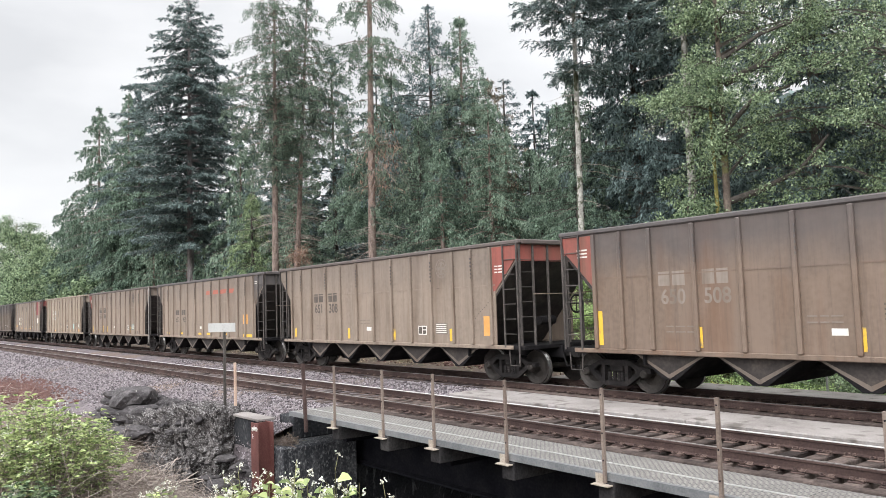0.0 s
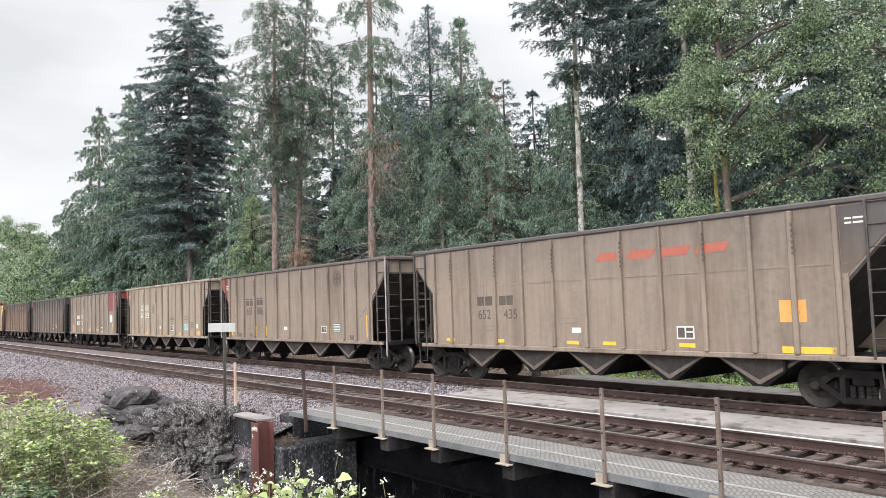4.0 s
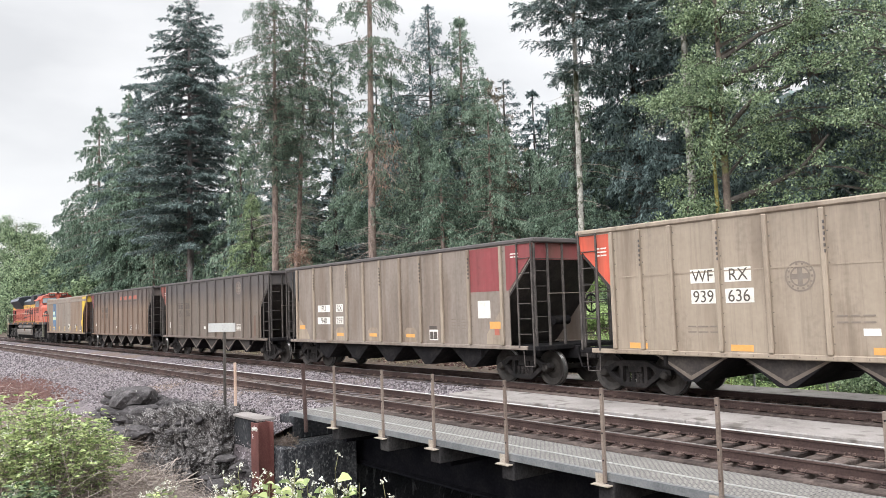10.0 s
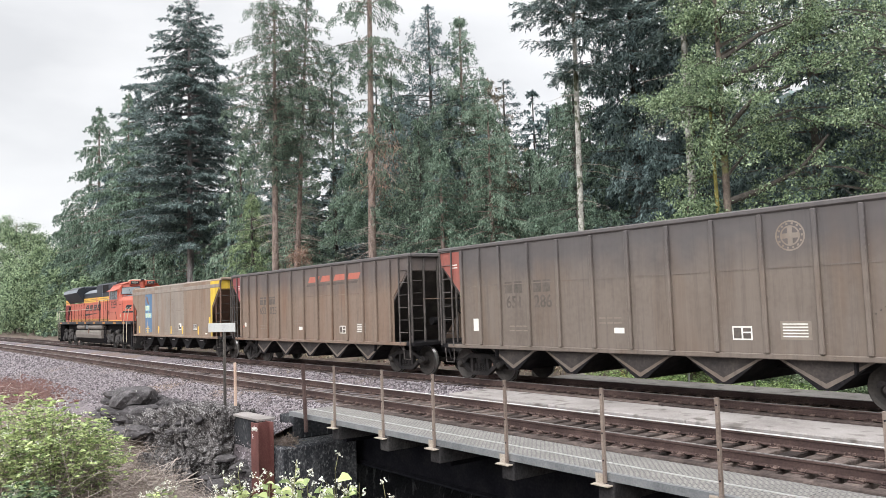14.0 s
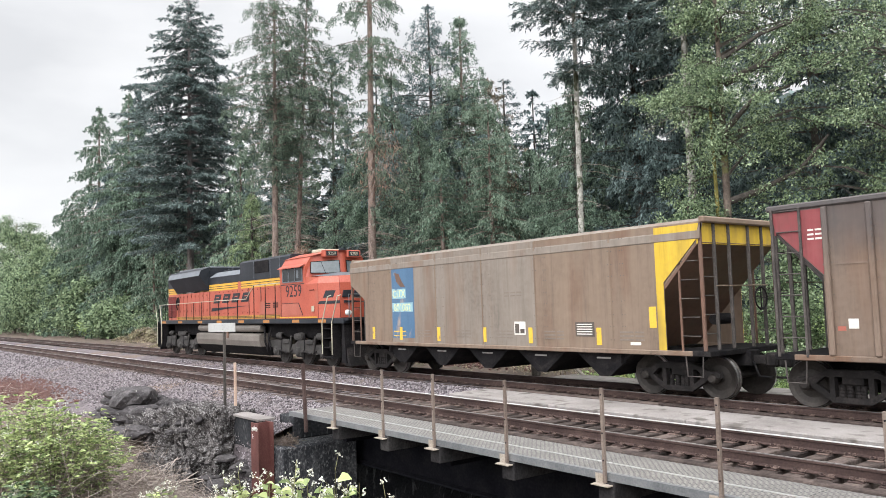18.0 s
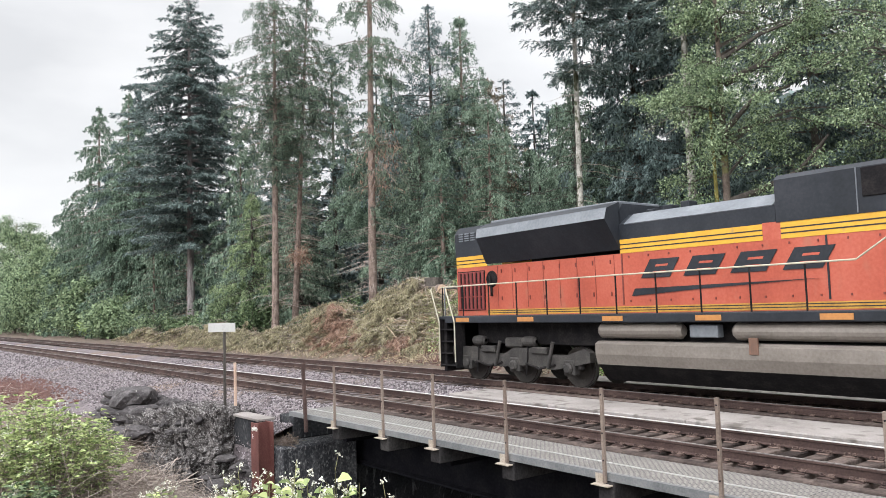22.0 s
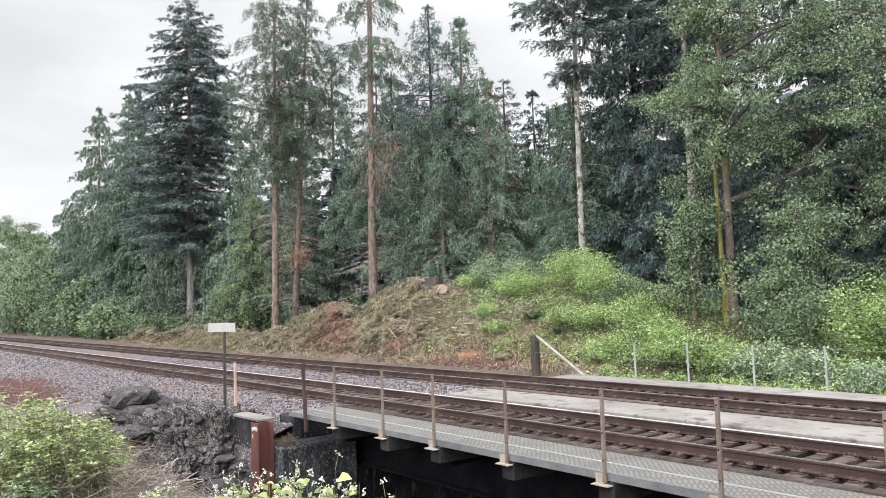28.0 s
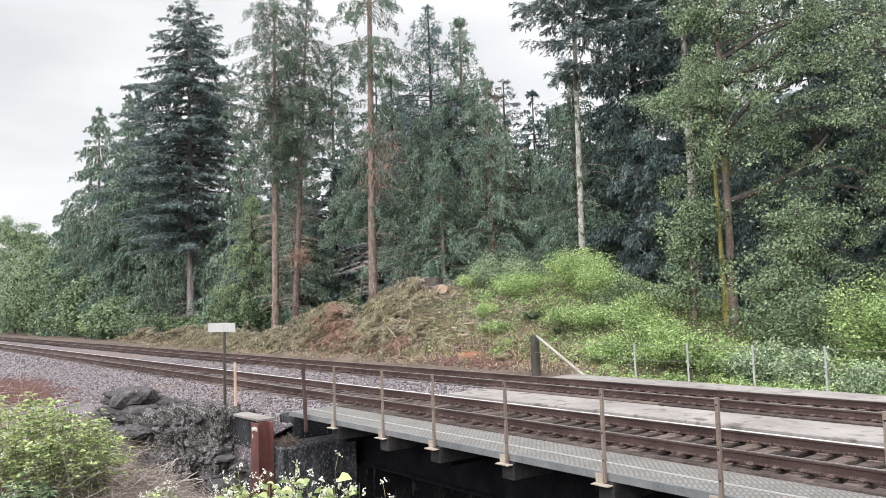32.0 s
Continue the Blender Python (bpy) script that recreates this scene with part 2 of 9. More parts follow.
M = {
    "earth": surf("earth", [(0.05, 0.035, 0.027), (0.1, 0.071, 0.054), (0.165, 0.122, 0.094)], scale=0.6, fine=9, bump=0.8, dist=0.05, speck=((0.07, 0.07, 0.035), 2.2, 0.58, 0.7)),
    "ballast": surf("ballast", [(0.045, 0.037, 0.04), (0.115, 0.095, 0.1), (0.23, 0.203, 0.21)], scale=2.0, fine=26, bump=1.0, dist=0.04, speck=((0.14, 0.1, 0.08), 0.35, 0.52, 0.66)),
    "stone": surf("ballast_stone", [(0.05, 0.042, 0.046), (0.135, 0.113, 0.122), (0.28, 0.252, 0.262)], scale=4, fine=40, bump=0.3, island=0.8),
    "mossy_stone": surf("mossy_stone", [(0.06, 0.052, 0.034), (0.15, 0.125, 0.082), (0.26, 0.215, 0.15)], rough=0.95, scale=3, fine=18, bump=0.8, spec=0.1),
    "orange_soil": surf("orange_soil", [(0.12, 0.05, 0.028), (0.22, 0.092, 0.05), (0.3, 0.15, 0.09)], scale=3, fine=22, bump=0.8, dist=0.03),
    "red_soil": surf("red_soil", [(0.05, 0.024, 0.02), (0.1, 0.046, 0.038), (0.15, 0.085, 0.07)], scale=2, fine=20, bump=0.8, dist=0.03),
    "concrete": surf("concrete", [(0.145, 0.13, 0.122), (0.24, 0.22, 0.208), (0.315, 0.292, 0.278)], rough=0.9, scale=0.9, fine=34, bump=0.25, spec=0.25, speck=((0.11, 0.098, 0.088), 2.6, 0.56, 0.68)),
    # Stained concrete with tones lowered further for the under-bridge shade.
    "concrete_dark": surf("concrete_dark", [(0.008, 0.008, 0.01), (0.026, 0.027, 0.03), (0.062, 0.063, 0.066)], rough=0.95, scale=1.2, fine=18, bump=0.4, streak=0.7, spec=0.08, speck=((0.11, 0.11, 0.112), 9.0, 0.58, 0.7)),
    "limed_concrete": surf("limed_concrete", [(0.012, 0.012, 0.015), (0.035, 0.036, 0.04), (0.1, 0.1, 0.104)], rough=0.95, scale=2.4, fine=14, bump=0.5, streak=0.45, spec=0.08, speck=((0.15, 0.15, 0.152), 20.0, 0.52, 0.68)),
    # Beam timber made darker to carry the shade beneath the walkway.
    "beam": surf("beam_timber_shaded", [(0.014, 0.013, 0.015), (0.034, 0.032, 0.032), (0.07, 0.066, 0.063)], spec=0.1, rough=0.95, scale=2.5, fine=24, bump=0.4, streak=0.3),
    "lichen_rock": surf("lichen_rock", [(0.008, 0.007, 0.008), (0.075, 0.068, 0.067), (0.21, 0.197, 0.19)], rough=0.97, scale=4.5, fine=22, bump=1.0, dist=0.06, spec=0.1, speck=((0.27, 0.26, 0.255), 24, 0.5, 0.66)),
    "basalt": surf("basalt", [(0.02, 0.018, 0.019), (0.06, 0.055, 0.056), (0.13, 0.12, 0.122)], spec=0.2, rough=0.92, scale=3.2, fine=14, bump=0.8, dist=0.04, speck=((0.25, 0.245, 0.23), 12, 0.64, 0.72)),
    "rail": surf("rail_steel", [(0.024, 0.015, 0.014), (0.058, 0.037, 0.033), (0.105, 0.07, 0.061)], spec=0.3, rough=0.75, metal=0.2, scale=1.2, fine=30, bump=0.2),
    "raildull": surf("rail_head_worn", [(0.13, 0.115, 0.11), (0.26, 0.245, 0.235)], rough=0.5, metal=0.3, scale=1, fine=30, bump=0.05),
    # Polished head whose reflected sky is put into a whiter base colour.
    "railtop": surf("rail_head_sky_glint", [(0.6, 0.59, 0.58), (0.75, 0.74, 0.73)], rough=0.5, metal=0.55, scale=1, fine=30, bump=0.02),
    "tie": surf("tie_timber", [(0.015, 0.011, 0.01), (0.055, 0.042, 0.037), (0.13, 0.102, 0.09)], spec=0.2, rough=0.92, scale=2.5, fine=22, bump=0.6, objrand=0.25),
    "plate": surf("tie_plate_steel", [(0.035, 0.022, 0.02), (0.085, 0.056, 0.048), (0.15, 0.108, 0.092)], rough=0.8, metal=0.15, scale=6, fine=60, bump=0.3, island=0.4, spec=0.3),
    "grating": None,
    "galv": surf("galvanised_steel", [(0.28, 0.28, 0.28), (0.37, 0.37, 0.36), (0.45, 0.45, 0.44)], rough=0.55, metal=0.35, scale=2, fine=30, bump=0.1),
    "edge": surf("edge_steel", [(0.1, 0.105, 0.11), (0.17, 0.175, 0.18), (0.25, 0.25, 0.25)], rough=0.6, metal=0.3, scale=2, fine=30, bump=0.1),
    "rust_post": surf("weathered_post", [(0.11, 0.08, 0.065), (0.19, 0.15, 0.125), (0.27, 0.225, 0.19)], rough=0.75, metal=0.2, scale=3, fine=40, bump=0.3, streak=0.7),
    "bracket": surf("bracket_steel", [(0.2, 0.165, 0.13), (0.32, 0.275, 0.225), (0.4, 0.36, 0.31)], rough=0.7, metal=0.2, scale=5, fine=40, bump=0.2),
    # Near-black girder colour holds the deep shade below the deck.
    "girder": surf("girder_steel_shaded", [(0.005, 0.005, 0.007), (0.01, 0.01, 0.013), (0.02, 0.019, 0.02)], rough=0.95, spec=0.05, scale=2, fine=20, bump=0.2),
    "rust_red": surf("rusted_pile", [(0.06, 0.02, 0.017), (0.11, 0.038, 0.032), (0.16, 0.068, 0.058)], rough=0.8, metal=0.15, scale=2.5, fine=40, bump=0.4, streak=0.6),
    "board": surf("sign_white", [(0.3, 0.3, 0.29), (0.36, 0.36, 0.35), (0.4, 0.4, 0.39)], rough=0.6, scale=3, fine=20, bump=0.05, streak=0.6),
    "white": surf("white_paint", [(0.62, 0.61, 0.58), (0.74, 0.73, 0.7), (0.8, 0.79, 0.76)], rough=0.6, scale=3, fine=20, bump=0.05),
    "dark_post": surf("dark_timber", [(0.022, 0.02, 0.018), (0.05, 0.044, 0.038), (0.09, 0.08, 0.07)], rough=0.9, scale=3, fine=30, bump=0.6, streak=0.8),
    "stake": surf("stake_wood", [(0.3, 0.2, 0.15), (0.45, 0.33, 0.26), (0.55, 0.44, 0.36)], rough=0.8, scale=4, fine=40, bump=0.3, streak=0.8),
    "grey_wood": surf("grey_pole", [(0.22, 0.195, 0.165), (0.31, 0.285, 0.245), (0.39, 0.365, 0.325)], rough=0.85, scale=3, fine=30, bump=0.4),
    "wire": surf("wire_steel", [(0.16, 0.15, 0.14), (0.3, 0.29, 0.28)], rough=0.6, metal=0.5, scale=5, fine=30, bump=0),
    "water": surf("creek_water", [(0.008, 0.01, 0.009), (0.018, 0.02, 0.017)], rough=0.12, scale=0.8, fine=4, bump=0.25, dist=0.03),
    "bark_red": surf("bark_cedar", [(0.07, 0.052, 0.044), (0.21, 0.163, 0.14), (0.38, 0.31, 0.275)], rough=0.95, scale=7, fine=16, bump=1.0, dist=0.08, streak=0.8, spec=0.1),
    "bark_grey": surf("bark_old_fir", [(0.09, 0.08, 0.08), (0.26, 0.235, 0.235), (0.42, 0.39, 0.385)], rough=0.95, scale=5, fine=14, bump=1.0, dist=0.08, streak=0.85, spec=0.1),
    "bark_dark": surf("bark_fir", [(0.03, 0.026, 0.023), (0.07, 0.06, 0.052), (0.12, 0.105, 0.09)], rough=0.95, scale=4, fine=18, bump=1.0, dist=0.05, streak=0.8),
    "bark_pale": surf("bark_alder", [(0.12, 0.115, 0.1), (0.3, 0.29, 0.265), (0.5, 0.48, 0.45)], rough=0.9, scale=5, fine=14, bump=0.6, streak=0.3, spec=0.1, speck=((0.07, 0.075, 0.05), 4, 0.53, 0.6)),
    "bark_yellow": surf("bark_bright_moss", [(0.06, 0.056, 0.024), (0.16, 0.142, 0.045), (0.3, 0.265, 0.12)], rough=0.95, scale=3, fine=12, bump=1.0, dist=0.05, streak=0.6, spec=0.1),
    "bark_moss": surf("bark_moss", [(0.045, 0.036, 0.032), (0.11, 0.085, 0.07), (0.2, 0.16, 0.13)], rough=0.95, scale=2, fine=10, bump=1.0, dist=0.05, speck=((0.15, 0.145, 0.055), 1.6, 0.54, 0.68)),
    "fir": leafmat("fir_needles", (0.068, 0.098, 0.1), (0.21, 0.275, 0.265)),
    "fir_dark": leafmat("fir_needles_dark", (0.082, 0.112, 0.11), (0.25, 0.315, 0.3)),
    "cedar": leafmat("cedar_sprays", (0.07, 0.108, 0.082), (0.24, 0.32, 0.24)),
    # Cedar sprays lightened in colour to offset shade under taller trees.
    "cedar_lifted": leafmat("cedar_sprays_lifted", (0.09, 0.138, 0.105), (0.285, 0.365, 0.275)),
    # Cedar greens again, brightened and warmed so the colour itself looks sunlit.
    "cedar_warm": leafmat("sunlit_cedar_sprays", (0.1, 0.145, 0.08), (0.32, 0.4, 0.22)),
    "rusty": leafmat("rusty_sprays", (0.13, 0.1, 0.07), (0.3, 0.26, 0.19)),
    "brown_needles": leafmat("dry_needles", (0.1, 0.06, 0.04), (0.2, 0.13, 0.09)),
    "leaf": leafmat("broad_leaves", (0.075, 0.115, 0.07), (0.3, 0.38, 0.225)),
    "leaf_bright": leafmat("bright_leaves", (0.17, 0.255, 0.095), (0.48, 0.6, 0.27)),
    "leaf_dark": leafmat("shade_leaves", (0.055, 0.085, 0.045), (0.17, 0.23, 0.12)),
    "slash": leafmat("dry_slash", (0.17, 0.14, 0.09), (0.49, 0.415, 0.295), trans=0.1),
    "twig": surf("dead_stems", [(0.14, 0.113, 0.096), (0.26, 0.216, 0.188), (0.39, 0.335, 0.295)], rough=0.9, scale=4, fine=20, bump=0.2, island=0.5),
    "cutwood": surf("cut_wood", [(0.26, 0.17, 0.11), (0.38, 0.28, 0.2), (0.46, 0.36, 0.27)], rough=0.85, scale=4, fine=30, bump=0.3, island=0.4),
    "leaf_straw": leafmat("straw_sprays", (0.13, 0.125, 0.06), (0.38, 0.38, 0.2)),
    "leaf_bush": leafmat("bramble_leaves", (0.145, 0.205, 0.082), (0.53, 0.6, 0.285)),
    "leaf_yellow": leafmat("yellowing_leaves", (0.26, 0.26, 0.06), (0.58, 0.56, 0.2)),
    "leaf_silver": leafmat("pale_willow_leaves", (0.14, 0.2, 0.115), (0.45, 0.54, 0.35)),
    "cedar_dark": leafmat("thin_cedar_sprays", (0.062, 0.09, 0.072), (0.21, 0.27, 0.2)),
    "olive": leafmat("wilted_boughs", (0.13, 0.118, 0.075), (0.36, 0.325, 0.21), trans=0.15),
    "rust_boughs": leafmat("rust_brown_boughs", (0.16, 0.095, 0.07), (0.37, 0.245, 0.185), trans=0.1),
    "blossom": leafmat("white_blossom", (0.55, 0.55, 0.46), (0.8, 0.8, 0.72)),
}


def grating_material():
    """Perforated steel plank: rows of small dark slots over grey galvanised steel."""
    m = surf("steel_grating", [(0.15, 0.142, 0.13), (0.25, 0.236, 0.218), (0.33, 0.315, 0.292)], rough=0.6, metal=0.25, scale=1.2, fine=20, bump=0)
    nt = m.node_tree
    bs = nt.nodes["Principled BSDF"]
    co = nt.nodes.new("ShaderNodeTexCoord")
    br = nt.nodes.new("ShaderNodeTexBrick")
    br.inputs["Color1"].default_value = (1, 1, 1, 1)
    br.inputs["Color2"].default_value = (1, 1, 1, 1)
    br.inputs["Mortar"].default_value = (0, 0, 0, 1)
    br.inputs["Scale"].default_value = 1.0
    br.inputs["Mortar Size"].default_value = 0.012
    br.inputs["Mortar Smooth"].default_value = 0.3
    br.inputs["Brick Width"].default_value = 0.1
    br.inputs["Row Height"].default_value = 0.05
    nt.links.new(co.outputs["Object"], br.inputs["Vector"])
    old = bs.inputs["Base Color"].links[0].from_socket
    mix = nt.nodes.new("ShaderNodeMix")
    mix.data_type = 'RGBA'
    mix.inputs[6].default_value = (0.085, 0.083, 0.08, 1)
    nt.links.new(br.outputs["Color"], mix.inputs["Factor"])
    nt.links.new(old, mix.inputs[7])
    nt.links.new(mix.outputs[2], bs.inputs["Base Color"])
    bp = nt.nodes.new("ShaderNodeBump")
    bp.inputs["Strength"].default_value = 0.6
    bp.inputs["Distance"].default_value = 0.01
    nt.links.new(br.outputs["Color"], bp.inputs["Height"])
    nt.links.new(bp.outputs["Normal"], bs.inputs["Normal"])
    return m


M["grating"] = grating_material()


# ---- mesh builders ----
class Geo:
    """Collects boxes, prisms and tubes into one mesh."""

    def __init__(self):
        self.v, self.f = [], []

    def poly(self, pts, faces):
        n = len(self.v)
        self.v += [tuple(p) for p in pts]
        self.f += [tuple(i + n for i in f) for f in faces]
        return self

    def box(self, x0, x1, y0, y1, z0, z1, b=0.0):
        if b <= 0:
            return self.poly([(x, y, z) for x in (x0, x1) for y in (y0, y1) for z in (z0, z1)],
                             [(0, 1, 3, 2), (4, 6, 7, 5), (0, 4, 5, 1), (2, 3, 7, 6), (0, 2, 6, 4), (1, 5, 7, 3)])
        c, h = ((x0 + x1) / 2, (y0 + y1) / 2, (z0 + z1) / 2), ((x1 - x0) / 2, (y1 - y0) / 2, (z1 - z0) / 2)
        b = min(b, *(0.45 * a for a in h))
        pts, idx = [], {}
        for s in [(a, d, e) for a in (-1, 1) for d in (-1, 1) for e in (-1, 1)]:
            for ax in range(3):
                idx[s, ax] = len(pts)
                pts.append(tuple(c[i] + s[i] * (h[i] - (0 if i == ax else b)) for i in range(3)))
        faces = []
        for ax in range(3):
            u, w = (ax + 1) % 3, (ax + 2) % 3
            for sg in (-1, 1):
                loop = []
                for su, sw in ((-1, -1), (1, -1), (1, 1), (-1, 1)):
                    s = [0, 0, 0]
                    s[ax], s[u], s[w] = sg, su, sw
                    loop.append(idx[tuple(s), ax])
                faces.append(tuple(loop if sg > 0 else loop[::-1]))
            for su in (-1, 1):
                for sw in (-1, 1):
                    s0, s1 = [0, 0, 0], [0, 0, 0]
                    s0[ax], s1[ax] = -1, 1
                    s0[u] = s1[u] = su
                    s0[w] = s1[w] = sw
                    q = (idx[tuple(s0), u], idx[tuple(s1), u], idx[tuple(s1), w], idx[tuple(s0), w])
                    faces.append(q if su * sw > 0 else q[::-1])
        for s in [(a, d, e) for a in (-1, 1) for d in (-1, 1) for e in (-1, 1)]:
            t = (idx[s, 0], idx[s, 1], idx[s, 2])
            faces.append(t if s[0] * s[1] * s[2] > 0 else t[::-1])
        return self.poly(pts, faces)

    def prism(self, prof, axis, a, b):
        """A closed outline, in the two other axes in cyclic order kept as (first, second), extruded along axis from a to b."""
        n = len(prof)
        put = {"x": lambda p, t: (t, p[0], p[1]), "y": lambda p, t: (p[0], t, p[1]), "z": lambda p, t: (p[0], p[1], t)}[axis]
        pts = [put(p, a) for p in prof] + [put(p, b) for p in prof]
        faces = [tuple(range(n)), tuple(range(2 * n - 1, n - 1, -1))]
        faces += [(i, i + n, (i + 1) % n + n, (i + 1) % n) for i in range(n)]
        return self.poly(pts, faces)

    def tube(self, pts, r, n=8, r1=None):
        """A round bar along points, tapering from r to r1."""
        pts = [Vector(p) for p in pts]
        r1 = r if r1 is None else r1
        out, faces = [], []
        m = len(pts)
        side = None
        for i, p in enumerate(pts):
            d = (pts[min(i + 1, m - 1)] - pts[max(i - 1, 0)]).normalized()
            if side is None:
                side = d.orthogonal().normalized()
            side = (side - d * side.dot(d)).normalized()
            up = d.cross(side)
            rr = r + (r1 - r) * i / (m - 1)
            out += [p + (side * math.cos(6.28319 * k / n) + up * math.sin(6.28319 * k / n)) * rr for k in range(n)]
        for i in range(m - 1):
            faces += [(i * n + k, i * n + (k + 1) % n, (i + 1) * n + (k + 1) % n, (i + 1) * n + k) for k in range(n)]
        faces += [tuple(range(n - 1, -1, -1)), tuple(range((m - 1) * n, m * n))]
        return self.poly(out, faces)

    def ring(self, prof, axis, c, n=20):
        """A turned shape: (radius, along) pairs round an axis line through c."""
        pts, faces = [], []
        m = len(prof)
        for k in range(n):
            a = 6.28319 * k / n
            for r, t in prof:
                if axis == "y":
                    pts.append((c[0] + r * math.cos(a), c[1] + t, c[2] + r * math.sin(a)))
                elif axis == "x":
                    pts.append((c[0] + t, c[1] + r * math.cos(a), c[2] + r * math.sin(a)))
                else:
                    pts.append((c[0] + r * math.cos(a), c[1] + r * math.sin(a), c[2] + t))
        for k in range(n):
            for i in range(m - 1):
                faces.append((k * m + i, k * m + i + 1, (k + 1) % n * m + i + 1, (k + 1) % n * m + i))
        return self.poly(pts, faces)

    def mesh(self, name, mat, smooth=False):
        me = bpy.data.meshes.new(name)
        me.from_pydata(self.v, [], self.f)
        bm = bmesh.new()
        bm.from_mesh(me)
        bmesh.ops.recalc_face_normals(bm, faces=bm.faces)
        bm.to_mesh(me)
        bm.free()
        me.materials.append(mat)
        if smooth:
            me.polygons.foreach_set("use_smooth", [True] * len(me.polygons))
        return me


def put(name, me, parent=None, label="", m=None):
    ob = new(name, me)
    if parent is not None:
        ob.parent = parent
    if m is not None:
        ob.matrix_basis = m
    return tagged(ob, label=label)


def part(name, g, mat, parent=None, label="", smooth=False):
    return put(name, g.mesh(name, mat, smooth), parent, label)


def quad_mesh(name, V, mat):
    """One mesh of many loose quads; V has the shape (n, 4, 3)."""
    n = len(V)
    me = bpy.data.meshes.new(name)
    me.vertices.add(n * 4)
    me.vertices.foreach_set("co", np.ascontiguousarray(V, dtype=np.float32).ravel())
    me.loops.add(n * 4)
    me.loops.foreach_set("vertex_index", np.arange(n * 4, dtype=np.int32))
    me.polygons.add(n)
    me.polygons.foreach_set("loop_start", np.arange(0, n * 4, 4, dtype=np.int32))
    me.update(calc_edges=True)
    me.materials.append(mat)
    return me


def tri_mesh(name, V, mat):
    """One mesh of many loose triangles; V has the shape (n, 3, 3)."""
    n = len(V)
    me = bpy.data.meshes.new(name)
    me.vertices.add(n * 3)
    me.vertices.foreach_set("co", np.ascontiguousarray(V, dtype=np.float32).ravel())
    me.loops.add(n * 3)
    me.loops.foreach_set("vertex_index", np.arange(n * 3, dtype=np.int32))
    me.polygons.add(n)
    me.polygons.foreach_set("loop_start", np.arange(0, n * 3, 3, dtype=np.int32))
    me.update(calc_edges=True)
    me.materials.append(mat)
    return me


def unit(a):
    return a / np.maximum(np.linalg.norm(a, axis=-1, keepdims=True), 1e-9)


def leaf_quads(rng, c, d, length, width, roll=1.0):
    """Leaf blades: base c, direction d, each a kite turned at random about its own line."""
    n = len(c)
    d = unit(d)
    side = unit(np.cross(d, rng.normal(size=(n, 3)) * roll + np.array([0, 0, 1.0 - 0.6 * roll])))
    nor = np.cross(d, side)
    length, width = np.broadcast_to(length, n)[:, None], np.broadcast_to(width, n)[:, None]
    mid = c + d * length * 0.45
    V = np.empty((n, 4, 3))
    V[:, 0] = c
    V[:, 1] = mid + side * width * 0.5 + nor * width * 0.12
    V[:, 2] = c + d * length
    V[:, 3] = mid - side * width * 0.5 + nor * width * 0.12
    return V


def spray_tris(rng, c, d, length, width, flat=0.0):
    """Needle sprays: slim triangles that start broad at c and run to a point along d; flat lays them level."""
    n = len(c)
    d = unit(d)
    side = unit(np.cross(d, rng.normal(size=(n, 3)) * (1 - 0.55 * flat) + np.array([0, 0, 1.6 * flat])))
    V = np.empty((n, 3, 3))
    V[:, 0] = c + side * (width * 0.5)[:, None]
    V[:, 1] = c - side * (width * 0.5)[:, None]
    V[:, 2] = c + d * length[:, None]
    return V


def smooth(a, b, x):
    t = np.clip((x - a) / (b - a), 0, 1)
    return t * t * (3 - 2 * t)


def thing(name, label, category, group="", m=None):
    ob = new(name)
    ob.empty_display_size = 0.3
    if m is not None:
        ob.matrix_basis = m
    return tagged(ob, label, category, group)


# ---- the lie of the land ----
Y1, Y2 = 11.153, 16.046      # centre lines of the two tracks; rail tops lie at z = 0
GAUGE = 0.7525               # from a centre line to the middle of a rail
BR0, BR1 = -17.0, 13.0       # ends of the bridge


def wave(x, y, s, seed=0.0):
    return (np.sin(x * s + seed) * np.cos(y * s * 1.3 + seed * 2.1) + 0.5 * np.sin(x * s * 2.3 + y * s * 1.7 + seed * 3.3)
            + 0.3 * np.cos(y * s * 4.1 - x * s * 3.2 + seed)) / 1.8


